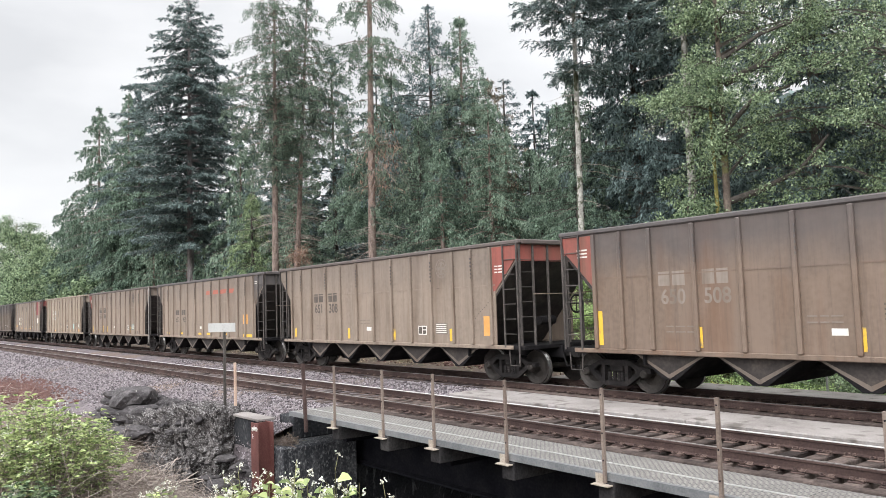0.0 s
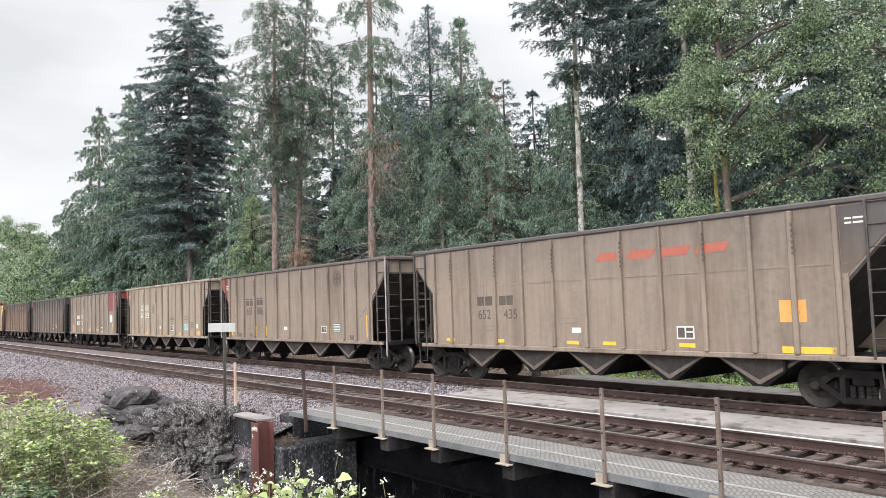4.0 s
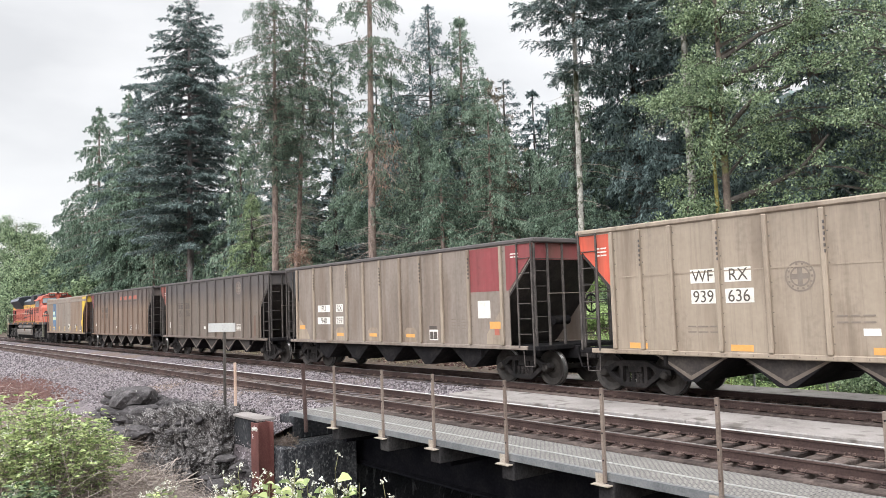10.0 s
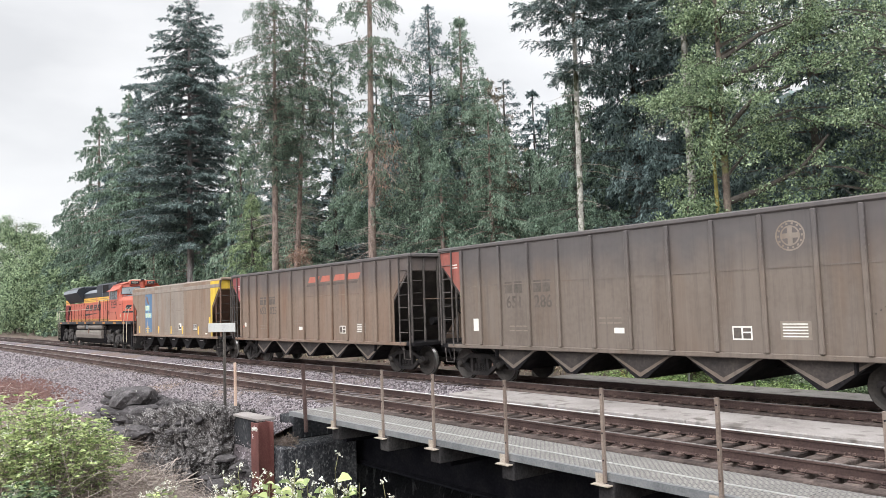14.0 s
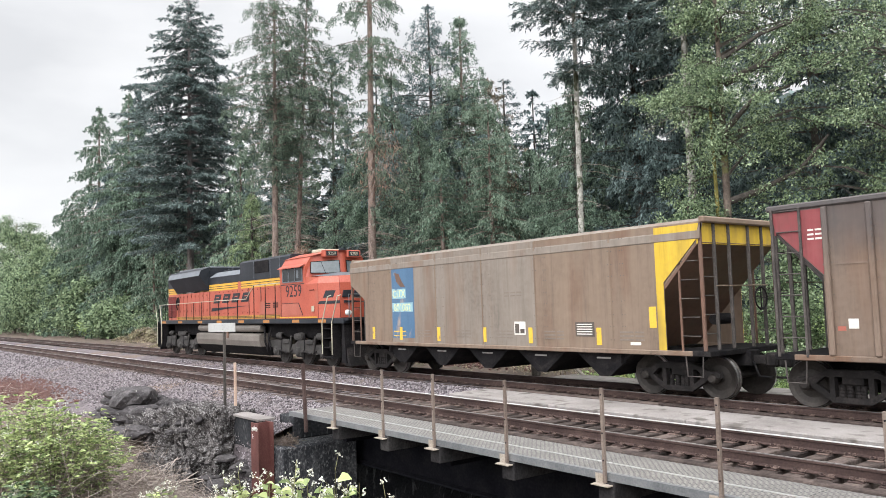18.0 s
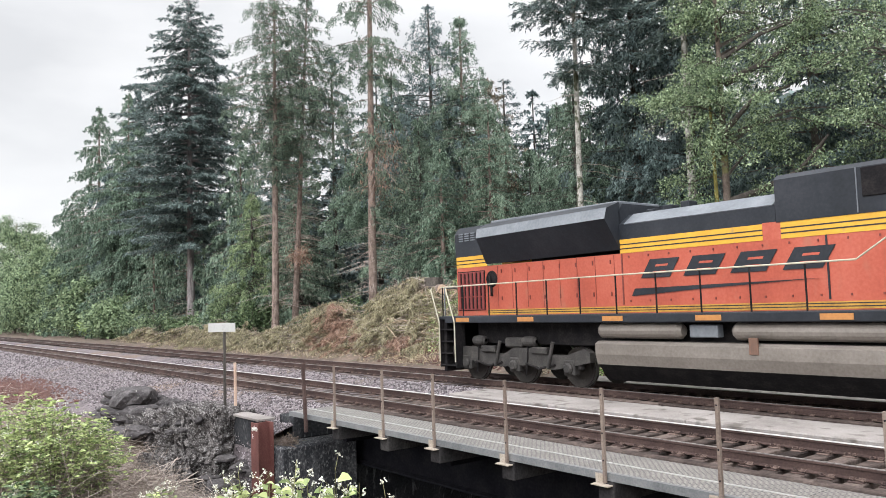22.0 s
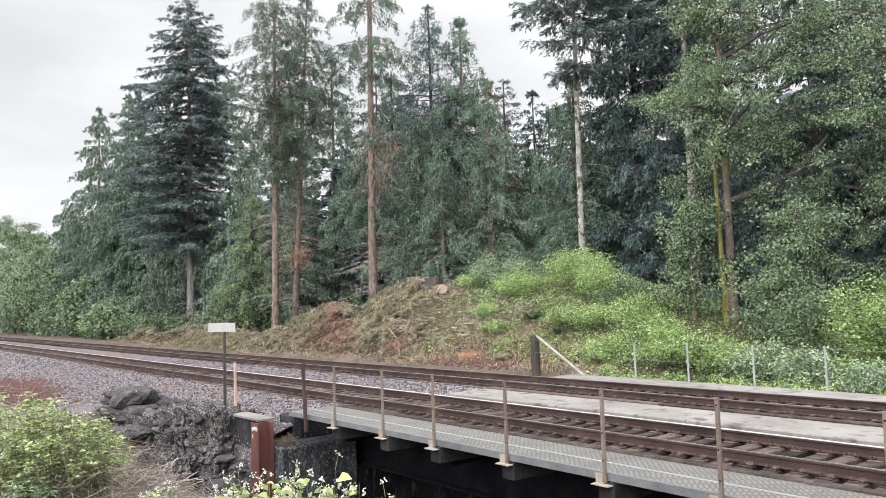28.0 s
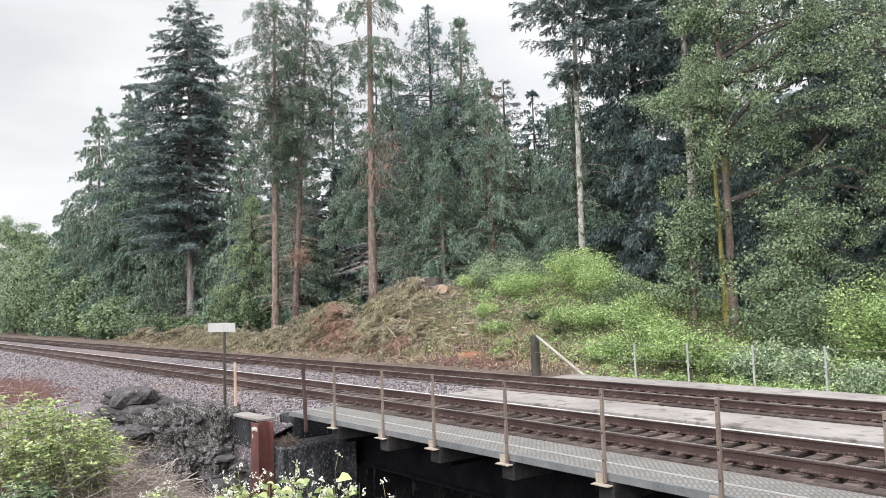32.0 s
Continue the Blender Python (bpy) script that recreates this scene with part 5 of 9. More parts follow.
conifer("dense dark fir beside the pale trunks", 29.0, 2.0, 3.9, 0.4, M["fir"], M["bark_dark"], 26, n_br=230, droop=0.3, spray=0.25, taper=0.3, base=0.9, hang=0.95, at=stand(-24.6, 37.0))
conifer("tall tree with a pale grey trunk", 27.0, 12.5, 2.6, 0.23, M["fir_dark"], M["bark_pale"], 27, n_br=100, droop=0.3, spray=0.3, taper=0.2, base=0.8, hang=0.7, bare=8, at=stand(-20.6, 30.8))
for x, y, h, sd in ((-17.2, 36.0, 29.0, 91), (-12.0, 37.0, 27.0, 92)):
    conifer("dense dark fir behind the maples", h, 2.0, 4.0, 0.4, M["fir"], M["bark_dark"], sd, n_br=150, droop=0.3, spray=0.3, taper=0.3, base=0.9, hang=0.95, at=stand(x, y))
# broadleaved trees over the mound's end
broadleaf("large mossy maple with long spreading limbs", 19.0, 5.6, 5.4, 0.2, M["leaf"], M["bark_moss"], 31, n_limb=34, clumps=8, per=56, size=0.1, spread=0.3, at=stand(-16.7, 27.2), bias=0.55, shoots=M["leaf_silver"],
          boughs=[[(0.1, 0.1, 4.9), (0.9, 1.0, 5.3), (2.0, 2.0, 6.0), (2.9, 2.6, 7.3)], [(0.1, 0.2, 9.6), (1.1, 1.2, 10.3), (2.3, 2.2, 11.2), (3.4, 3.4, 11.3)], [(0, -0.2, 6.8), (0.6, -0.6, 7.6), (1.8, -0.6, 8.6), (2.9, -0.1, 8.8)]])
broadleaf("leafy maple behind the fence", 20.0, 2.0, 6.0, 0.26, M["leaf"], M["bark_moss"], 32, n_limb=30, clumps=7, per=54, size=0.1, spread=0.3, at=stand(-10.8, 30.0), shoots=M["leaf_silver"])
broadleaf("leafy maple behind the fence", 18.0, 2.0, 6.0, 0.26, M["leaf_dark"], M["bark_moss"], 33, n_limb=30, clumps=8, per=36, size=0.2, at=stand(-5.5, 31.0))
broadleaf("low leafy tree with hanging dead stems by the maple", 5.6, 0.6, 1.7, 0.1, M["leaf"], M["bark_moss"], 35, n_limb=18, clumps=5, per=34, size=0.12, at=stand(-17.9, 26.4), up=0.5)
broadleaf("low leafy tree under the maple", 6.2, 0.6, 2.6, 0.12, M["leaf"], M["bark_moss"], 34, n_limb=22, clumps=6, per=44, size=0.11, at=stand(-13.6, 26.6), up=0.3)
# bright young broadleaved trees far along the line
for k, (x, y, h, r) in enumerate([(-150, 26, 17, 7), (-172, 29, 24, 8), (-195, 30, 28, 9), (-225, 33, 34, 10), (-140, 24.5, 12, 6), (-130, 25.5, 15, 6), (-270, 35, 36, 11), (-119, 25.5, 11, 5), (-108, 24.8, 8, 4), (-92, 24.5, 4.5, 3), (-245, 29, 22, 9), (-160, 24.5, 10, 6), (-320, 36, 34, 12), (-185, 26, 14, 7)]):
    broadleaf("bright green young trees at the forest edge", h, 0.8, r, 0.2, M["leaf"], M["bark_moss"], 40 + k, n_limb=20, clumps=5, per=46, size=0.4, at=stand(x, y), spread=1.1)

# the wood behind, copied from a few kinds
back = [
    conifer("dark conifer deep in the wood", 25.0, 1.0, 4.6, 0.32, M["fir"], M["bark_dark"], 51, n_br=100, droop=0.35, spray=0.5, dens=0.6, taper=0.6, base=0.95, hang=0.8, at=stand(-59.0, 34.0), group="deep wood"),
    conifer("dark conifer deep in the wood", 22.0, 1.0, 4.4, 0.3, M["fir"], M["bark_dark"], 52, n_br=100, droop=0.4, spray=0.5, dens=0.6, taper=0.6, base=0.95, hang=0.9, at=stand(-64.0, 31.0), group="deep wood"),
    conifer("dark conifer deep in the wood", 19.0, 0.6, 4.4, 0.3, M["cedar_lifted"], M["bark_red"], 53, n_br=110, droop=0.5, spray=0.48, dens=0.6, taper=0.6, base=0.95, hang=1.0, at=stand(-69.0, 29.5), group="deep wood"),
]
rng = np.random.default_rng(77)
deep = [(-56.0, 28.5, 2, 0.62), (-62.0, 27.0, 2, 0.6), (-68, 34, 0, 0.9), (-74, 33, 1, 0.85), (-82, 29, 2, 0.9), (-88, 33, 1, 0.9), (-91, 29, 2, 1.0), (-99, 33, 1, 0.9), (-84, 26, 2, 0.6), (-94, 26, 2, 0.55),
        (-110, 26.5, 2, 0.7), (-122, 31, 1, 0.8), (-100, 26, 2, 0.6), (-50, 36, 0, 0.85), (-54, 41, 1, 0.9), (-47, 43, 0, 0.72), (-38, 41, 1, 0.72), (-34, 43, 2, 0.8), (-30, 46, 0, 0.75),
        (-20, 42, 0, 1.0), (-15, 40, 1, 1.0), (-10, 39, 0, 1.0), (-4, 38, 1, 1.0), (-22, 47, 1, 1.0), (-13, 46, 0, 1.1), (-61, 40, 0, 0.95), (-70, 42, 1, 1.0), (-80, 40, 0, 1.0), (3, 40, 0, 1.0), (9, 36, 1, 0.9), (-43.2, 45.0, 1, 0.78), (-44.4, 44.5, 0, 0.76), (-46.0, 46.5, 0, 0.62), (-41.0, 47.5, 0, 0.7)]
for x, y, k, s in deep:
    s *= rng.uniform(0.92, 1.06)
    x0, y0, z0 = stand(x, y)
    o = copy_thing(back[k], pose(x0, y0, z0, 0, 0, rng.uniform(0, 360)))
    o.scale = (s, s, s)

# a dark mass of far wood closes the view behind
def far_wood():
    rng = np.random.default_rng(88)
    n = 55000
    x = np.where(rng.random(n) < 0.5, rng.uniform(-420, 60, n), rng.uniform(-80, 25, n))
    y = 52 + rng.random(n) * 14 + np.where(x < -120, (-120 - x) * 0.02, 0)
    top = 13 + 3.5 * np.sin(x * 0.13) + 2.5 * np.sin(x * 0.41 + 1) + np.where(x < -90, 6, 0)
    z = rng.random(n) ** 0.8 * top
    d = rng.normal(size=(n, 3)) * 0.6 - np.array([0, 0, 0.6])
    ln = rng.uniform(1.0, 2.4, n)
    me = quad_mesh("far_wood", leaf_quads(rng, np.stack([x, y, z], -1), d, ln, ln * 0.5), M["fir_dark"])
    tagged(put("far_wood", me), "dark far wood behind the trees", "woods", kind="stuff")


far_wood()


# ---- the mound's green cover, slash piles and brambles ----
def cover(name, n, xr, yr, keep, size, lift, mat, label, seed, zf=land, cat="undergrowth", upright=0.6, slim=0.66):
    """Leaves over a stretch of ground, thinned by a mask and heaped in clumps."""
    rng = np.random.default_rng(seed)
    x = rng.uniform(*xr, n)
    y = rng.uniform(*yr, n)
    k = rng.random(n) < keep(x, y)
    x, y = x[k], y[k]
    m = len(x)
    hgt = lift * (0.55 + 0.45 * wave(x, y, 1.3, seed)) * (0.6 + 0.4 * wave(x, y, 4.2, seed + 2.0))
    z = zf(x, y) + np.maximum(0.03, hgt) * rng.random(m) ** 0.45
    d = rng.normal(size=(m, 3)) * np.array([1, 1, 0.5]) + np.array([0, -0.25, upright * 0.3])
    ln = size * rng.uniform(0.55, 1.3, m)
    me = quad_mesh(name, leaf_quads(rng, np.stack([x, y, z], -1), d, ln, ln * slim, roll=0.28), mat)
    return tagged(put(name, me), label, cat, kind="stuff")


def on_mound(x, y):
    q = x + (y - 24)
    w = wave(x, y, 1.1, 3) + 0.5 * wave(x, y, 2.9, 5)
    bare = np.exp(-((x + 26.6) / 1.0) ** 2 - ((y - 23.9) / 0.7) ** 2) + np.exp(-((x + 24.3) / 0.9) ** 2 - ((y - 23.5) / 0.5) ** 2) + np.exp(-((x + 26.3) / 0.8) ** 2 - ((y - 25.2) / 0.5) ** 2)
    return np.clip(1 - 1.1 * bare, 0, 1) * (smooth(-26.5, -22.5, q) * (0.75 + 0.3 * w) + smooth(-36, -31, q) * smooth(0.0, 0.4, w) * 0.8) * smooth(20.8, 22.8, y)


cover("brambles", 170000, (-36, -6), (20.6, 31), on_mound, 0.085, 0.42, M["leaf_bright"], "bright green brambles over the mound", 61)
cover("brambles", 26000, (-38, -6), (20.6, 32), lambda x, y: on_mound(x, y) * smooth(0.1, 0.5, wave(x, y, 0.9, 7)), 0.11, 0.6, M["leaf"], "mid-green weeds on the mound", 62)
cover("brambles", 8000, (-17.4, -12.6), (19.4, 21.4), lambda x, y: 0.9 * smooth(-0.1, 0.5, wave(x, y, 1.4, 6)), 0.085, 0.7, M["leaf_yellow"], "yellowing weeds by the fence", 66, zf=lambda x, y: np.maximum(land(x, y), -0.6))
cover("brambles", 44000, (-18, -4), (19.4, 24), lambda x, y: 0.7 + 0.3 * wave(x, y, 1.0, 2), 0.085, 0.9, M["leaf_bright"], "green weeds behind the fence", 63, zf=lambda x, y: np.maximum(land(x, y), -0.6))
cover("grass", 46000, (-48, -18), (19.8, 27), lambda x, y: 0.35 + 0.6 * wave(x, y, 0.7, 9), 0.2, 0.16, M["slash"], "dry grass and needles on the mound", 64, upright=2.0, cat="grass", slim=0.14)
cover("grass", 16000, (-32, -18), (20.6, 24.5), lambda x, y: smooth(0.2, 0.6, wave(x, y, 1.6, 4)), 0.2, 0.2, M["leaf_straw"], "yellow-green grass tufts at the mound's foot", 65, upright=2.5, cat="grass", slim=0.14)

cover("brambles", 34000, (-35, -20), (21.4, 28.5), lambda x, y: 0.8 * smooth(0.1, 0.45, wave(x, y, 1.5, 11)), 0.085, 0.34, M["leaf_bright"], "green weeds in patches on the mound", 67)
cover("litter", 16000, (-36, -19), (20.9, 27.5), lambda x, y: 0.9 * smooth(0.0, 0.5, wave(x, y, 1.2, 14)), 0.2, 0.1, M["rust_boughs"], "rust-brown dead fern and litter on the mound", 68, cat="litter", slim=0.16)
cover("litter", 9000, (-34, -20), (20.6, 23.0), lambda x, y: 0.9 * smooth(-0.2, 0.3, wave(x, y, 1.9, 3)), 0.16, 0.08, M["cutwood"], "pale wood chips on the soil", 69, cat="litter", slim=0.2)


def heaps(*spots):
    """A mask that keeps what lies within soft-edged round patches (x, y, radius)."""
    def keep(x, y):
        k = np.zeros_like(x)
        for a, c, r in spots:
            k = np.maximum(k, np.exp(-(((x - a) / r) ** 2 + ((y - c) / (r * 0.75)) ** 2) * 1.4))
        return k * (0.55 + 0.6 * wave(x, y, 2.1, 4.0))
    return keep


cover("weeds", 34000, (-35, -22), (22, 28), heaps((-32.9, 24.0, 0.9), (-30.6, 24.2, 1.2), (-29.4, 24.0, 1.3), (-28.1, 24.4, 1.3), (-30.4, 25.2, 1.2), (-28.8, 25.6, 1.6), (-27.0, 25.9, 1.6), (-25.6, 25.4, 1.4)), 0.1, 0.62, M["leaf_bright"], "leafy green weeds covering the mound's crest", 103)
cover("weeds", 16000, (-35, -22), (22, 28), heaps((-33.9, 24.6, 0.8), (-31.0, 24.0, 1.0), (-28.6, 23.9, 1.3), (-29.4, 25.6, 1.8), (-26.8, 25.4, 1.6), (-24.9, 24.8, 1.2)), 0.11, 0.75, M["leaf_silver"], "dull green weeds among the brighter ones", 104)
cover("grass", 15000, (-31, -21), (21.2, 24.6), heaps((-27.6, 23.3, 1.4), (-25.6, 23.0, 1.5), (-23.8, 22.6, 1.3), (-29.4, 22.9, 1.1)), 0.24, 0.26, M["leaf_straw"], "straw-green grass and moss on the mound's slope", 105, cat="grass", upright=2.2, slim=0.14)
cover("litter", 9000, (-31, -21), (21.0, 24.8), heaps((-26.2, 23.9, 1.0), (-24.1, 23.6, 1.0), (-29.0, 22.8, 1.0), (-27.0, 21.9, 1.4), (-30.6, 23.4, 0.8)), 0.16, 0.12, M["rust_boughs"], "orange-brown dead fern heaped on the slope", 106, cat="litter", slim=0.22)
soil_patch("orange_soil", -26.2, 21.6, 1.0, 0.42, 0.16, M["orange_soil"], "bright orange heap of decayed wood at the mound's foot", 5)


def fern(x, y, r, seed):
    rng = np.random.default_rng(seed)
    f = thing("fern", "dark green sword fern with arching fronds", "fern", "ferns", pose(x, y, float(land(x, y)) + 0.1))
    for i in range(22):
        a, l = rng.uniform(0, 6.28), r * rng.uniform(0.7, 1.1)
        w = np.linspace(0.06, 1, 22)
        e = rng.uniform(0.9, 1.5)
        c = np.stack([np.cos(a) * l * w * 0.8, np.sin(a) * l * w * 0.8, l * (e * w - 0.95 * w ** 2)], -1)
        c = np.concatenate([c, c])
        sd = np.repeat([1.0, -1.0], 22)
        d = np.stack([-np.sin(a) * sd + 0.4 * np.cos(a), np.cos(a) * sd + 0.4 * np.sin(a), np.full(44, -0.15)], -1)
        ln = np.tile(0.16 * r * (1.15 - w), 2)
        f_part = put("frond", quad_mesh("frond", leaf_quads(rng, c, d, ln, ln * 0.35, roll=0.2), M["leaf_dark"]), f)
        f_part["kind"] = "stuff"


fern(-24.9, 24.4, 1.1, 1)
fern(-23.3, 24.4, 0.7, 2)
fern(-22.6, 23.6, 0.8, 3)


def stick_pile(name, n, spots, ln, rad, mat, label, seed, zf=land, cat="brushwood", flat=0.5):
    rng = np.random.default_rng(seed)
    g = Geo()
    for i in range(n):
        cx, cy, rx, ry, h = spots[i % len(spots)]
        q = rng.normal(size=2) * 0.5
        x, y = cx + q[0] * rx, cy + q[1] * ry
        z = float(zf(x, y)) + max(0.02, h * math.exp(-(q[0] ** 2 + q[1] ** 2)) * rng.random() ** 0.6)
        d = Vector(rng.normal(size=3))
        d.z *= flat
        d = d.normalized() * rng.uniform(*ln)
        b = Vector((rng.normal(), rng.normal(), rng.normal() * 0.6)) * 0.12 * d.length
        p = Vector((x, y, z))
        g.tube([p - d * 0.5, p + b, p + d * 0.5], rng.uniform(*rad), 3, rad[0] * 0.5)
    o = part(name, g, mat)
    return tagged(o, label, cat, kind="stuff")


def slash_leaves(name, n, spots, size, mat, label, seed, slim=0.14, fall=-0.3):
    rng = np.random.default_rng(seed)
    k = rng.integers(0, len(spots), n)
    sp = np.array(spots)[k]
    q = rng.normal(size=(n, 2)) * 0.5
    x, y = sp[:, 0] + q[:, 0] * sp[:, 2], sp[:, 1] + q[:, 1] * sp[:, 3]
    z = land(x, y) + sp[:, 4] * np.exp(-(q ** 2).sum(1) * 1.2) * (0.55 + 0.45 * wave(x, y, 1.7, seed) + 0.3 * wave(x, y, 4.1, seed + 1)) * rng.random(n) ** 0.35
    d = rng.normal(size=(n, 3)) * np.array([1, 0.8, 0.6]) + np.array([0.2, -0.4, fall])
    ln = size * rng.uniform(0.5, 1.4, n)
    tagged(put(name, quad_mesh(name, leaf_quads(rng, np.stack([x, y, np.maximum(z, land(x, y))], -1), d, ln, ln * slim), mat)), label, "brushwood", kind="stuff")


def cut_boughs(name, n, spots, mat, label, seed, ln=(0.9, 2.4), spray=(0.1, 0.3)):
    """Cut conifer boughs thrown on heaps: bent stems with hanging sprays along them."""
    rng = np.random.default_rng(seed)
    C, D, g = [], [], Geo()
    for i in range(n):
        cx, cy, rx, ry, h = spots[rng.integers(0, len(spots))]
        q = rng.normal(size=2) * 0.5
        x, y, l = cx + q[0] * rx, cy + q[1] * ry, rng.uniform(*ln)
        z = float(land(x, y)) + h * math.exp(-1.2 * (q @ q)) * rng.uniform(0.75, 1.05)
        d = unit(np.array([rng.normal() * 0.9, -0.7 + rng.normal() * 0.7, 0.1]))
        w = np.linspace(0, 1, 5)[:, None]
        line = np.array([x, y, z]) + d * l * (w - 0.3) + np.array([0, 0, 1.0]) * l * (0.22 * w - 0.5 * w ** 2)
        g.tube([tuple(p) for p in line], 0.016, 3, 0.006)
        k = int(85 * l)
        u = rng.random(k) ** 0.8 * 3.999
        j = u.astype(int)
        p = line[j] + (line[j + 1] - line[j]) * (u - j)[:, None]
        C.append(p + rng.normal(size=(k, 3)) * 0.05)
        D.append(d * 0.5 + np.cross(d, [0, 0, 1]) * rng.choice([-1, 1], k)[:, None] * rng.uniform(0.1, 0.8, k)[:, None] + np.array([0, 0, -0.75]) + rng.normal(size=(k, 3)) * 0.3)
    C, D = np.concatenate(C), np.concatenate(D)
    L = rng.uniform(*spray, len(C))
    tagged(put(name, tri_mesh(name, spray_tris(rng, C, D, L, L * 0.13 + 0.008), mat)), label, "brushwood", kind="stuff")
    tagged(part("bough_stems", g, M["twig"]), "bent stems of the cut boughs", "brushwood", kind="stuff")


PILES = [(-41.5, 22.6, 3.2, 1.4, 1.9), (-39.6, 22.8, 2.0, 1.3, 2.1), (-35.2, 23.6, 2.4, 1.6, 1.3), (-34.6, 24.4, 2.2, 1.6, 1.3), (-46, 22.2, 4.0, 1.2, 1.2), (-52, 22.2, 4.0, 1.2, 1.3), (-57, 22.4, 4.0, 1.4, 1.9), (-63, 22.4, 4.0, 1.6, 1.6), (-32.6, 22.0, 2.8, 1.2, 1.0), (-32.4, 24.4, 2.6, 1.6, 0.5), (-29.0, 23.2, 3.4, 1.6, 0.15), (-75, 22.5, 5.0, 1.4, 1.4)]
cut_boughs("brush_pile", 260, PILES[:2] + PILES[4:6], M["olive"], "olive wilting conifer boughs heaped by the line", 101)
cut_boughs("brush_pile", 240, [PILES[2], PILES[3], PILES[8], (-33.6, 23.0, 2.6, 1.3, 1.4)], M["olive"], "olive wilting conifer boughs draped over the mound's end", 102)
cut_boughs("brush_pile", 170, [(-39.0, 22.1, 1.5, 0.7, 2.1), (-37.2, 22.0, 1.4, 0.6, 1.3), (-36.0, 21.8, 1.6, 0.6, 0.7), (-31.5, 21.7, 1.8, 0.6, 0.5)], M["rust_boughs"], "rust-brown dead boughs on the heap", 103, (0.7, 1.6))
cut_boughs("brush_pile", 150, PILES[4:8] + PILES[11:], M["olive"], "heaps of cut boughs further along the line", 104, (1.0, 2.6), (0.16, 0.4))
slash_leaves("brush_pile", 60000, PILES, 0.24, M["slash"], "heaps of dry cut boughs and needles", 71)
HEAP = [(-34.2, 22.6, 2.6, 1.3, 1.2), (-35.2, 23.6, 2.4, 1.4, 1.0), (-33.0, 23.8, 2.4, 1.2, 0.8), (-37.0, 22.4, 2.2, 1.1, 1.0)]
slash_leaves("brush_pile", 22000, HEAP, 0.34, M["leaf_straw"], "olive wilting boughs hanging over the heap", 74, 0.07, -0.9)
stick_pile("brush_pile", 1500, PILES, (0.5, 2.4), (0.009, 0.026), M["twig"], "bare broken sticks in the brush heaps", 72)
stick_pile("brush_pile", 90, [(-38.4, 21.9, 1.6, 0.6, 1.5), (-36.6, 21.8, 1.8, 0.6, 0.9)], (0.6, 2.0), (0.012, 0.03), M["cutwood"], "pale broken branches tangled in the dead boughs", 76, flat=0.6)
stick_pile("brush_pile", 110, PILES[:4] + PILES[8:11], (0.6, 2.2), (0.02, 0.055), M["cutwood"], "split pale cut branches in the brush heaps", 73, flat=0.25)


def stump(x, y, r, h):
    rng = np.random.default_rng(5)
    s = thing("tree_stump", "freshly cut pale-topped tree stump on the mound", "stump", "", pose(x, y, float(land(x, y)) - 0.2))
    g = Geo().tube([(0, 0, 0), (0.02, 0, h * 0.4), (0, 0.02, h)], r * 1.25, 14, r)
    part("bark", g, M["bark_dark"], s)
    part("cut_face", Geo().ring([(0.0, 0.02), (r * 0.9, 0.006), (r * 0.92, 0.0)], "z", (0, 0.02, h), 14), M["cutwood"], s, "pale sawn face")
    return s


stick_pile("brush_pile", 260, [(-30.5, 23.0, 3.4, 1.6, 0.1), (-26.5, 22.4, 3.4, 1.2, 0.1), (-27.5, 24.0, 3.0, 1.4, 0.1)], (0.3, 1.6), (0.008, 0.03), M["twig"], "bare sticks strewn on the mound", 77, flat=0.15)
stump(-33.0, 25.0, 0.5, 1.02)
log = thing("cut_log", "short pale-ended cut log lying on the mound", "log", "", pose(-31.9, 24.6, float(land(-31.9, 24.6)) + 0.42, 0, 0, 62))
part("bark", Geo().tube([(0, -0.6, 0), (0, 0.6, 0.03)], 0.27, 12, 0.25), M["bark_red"], log)
part("cut_face", Geo().ring([(0.0, -0.612), (0.25, -0.606), (0.265, -0.598)], "y", (0, 0, 0), 12), M["cutwood"], log, "pale sawn face")


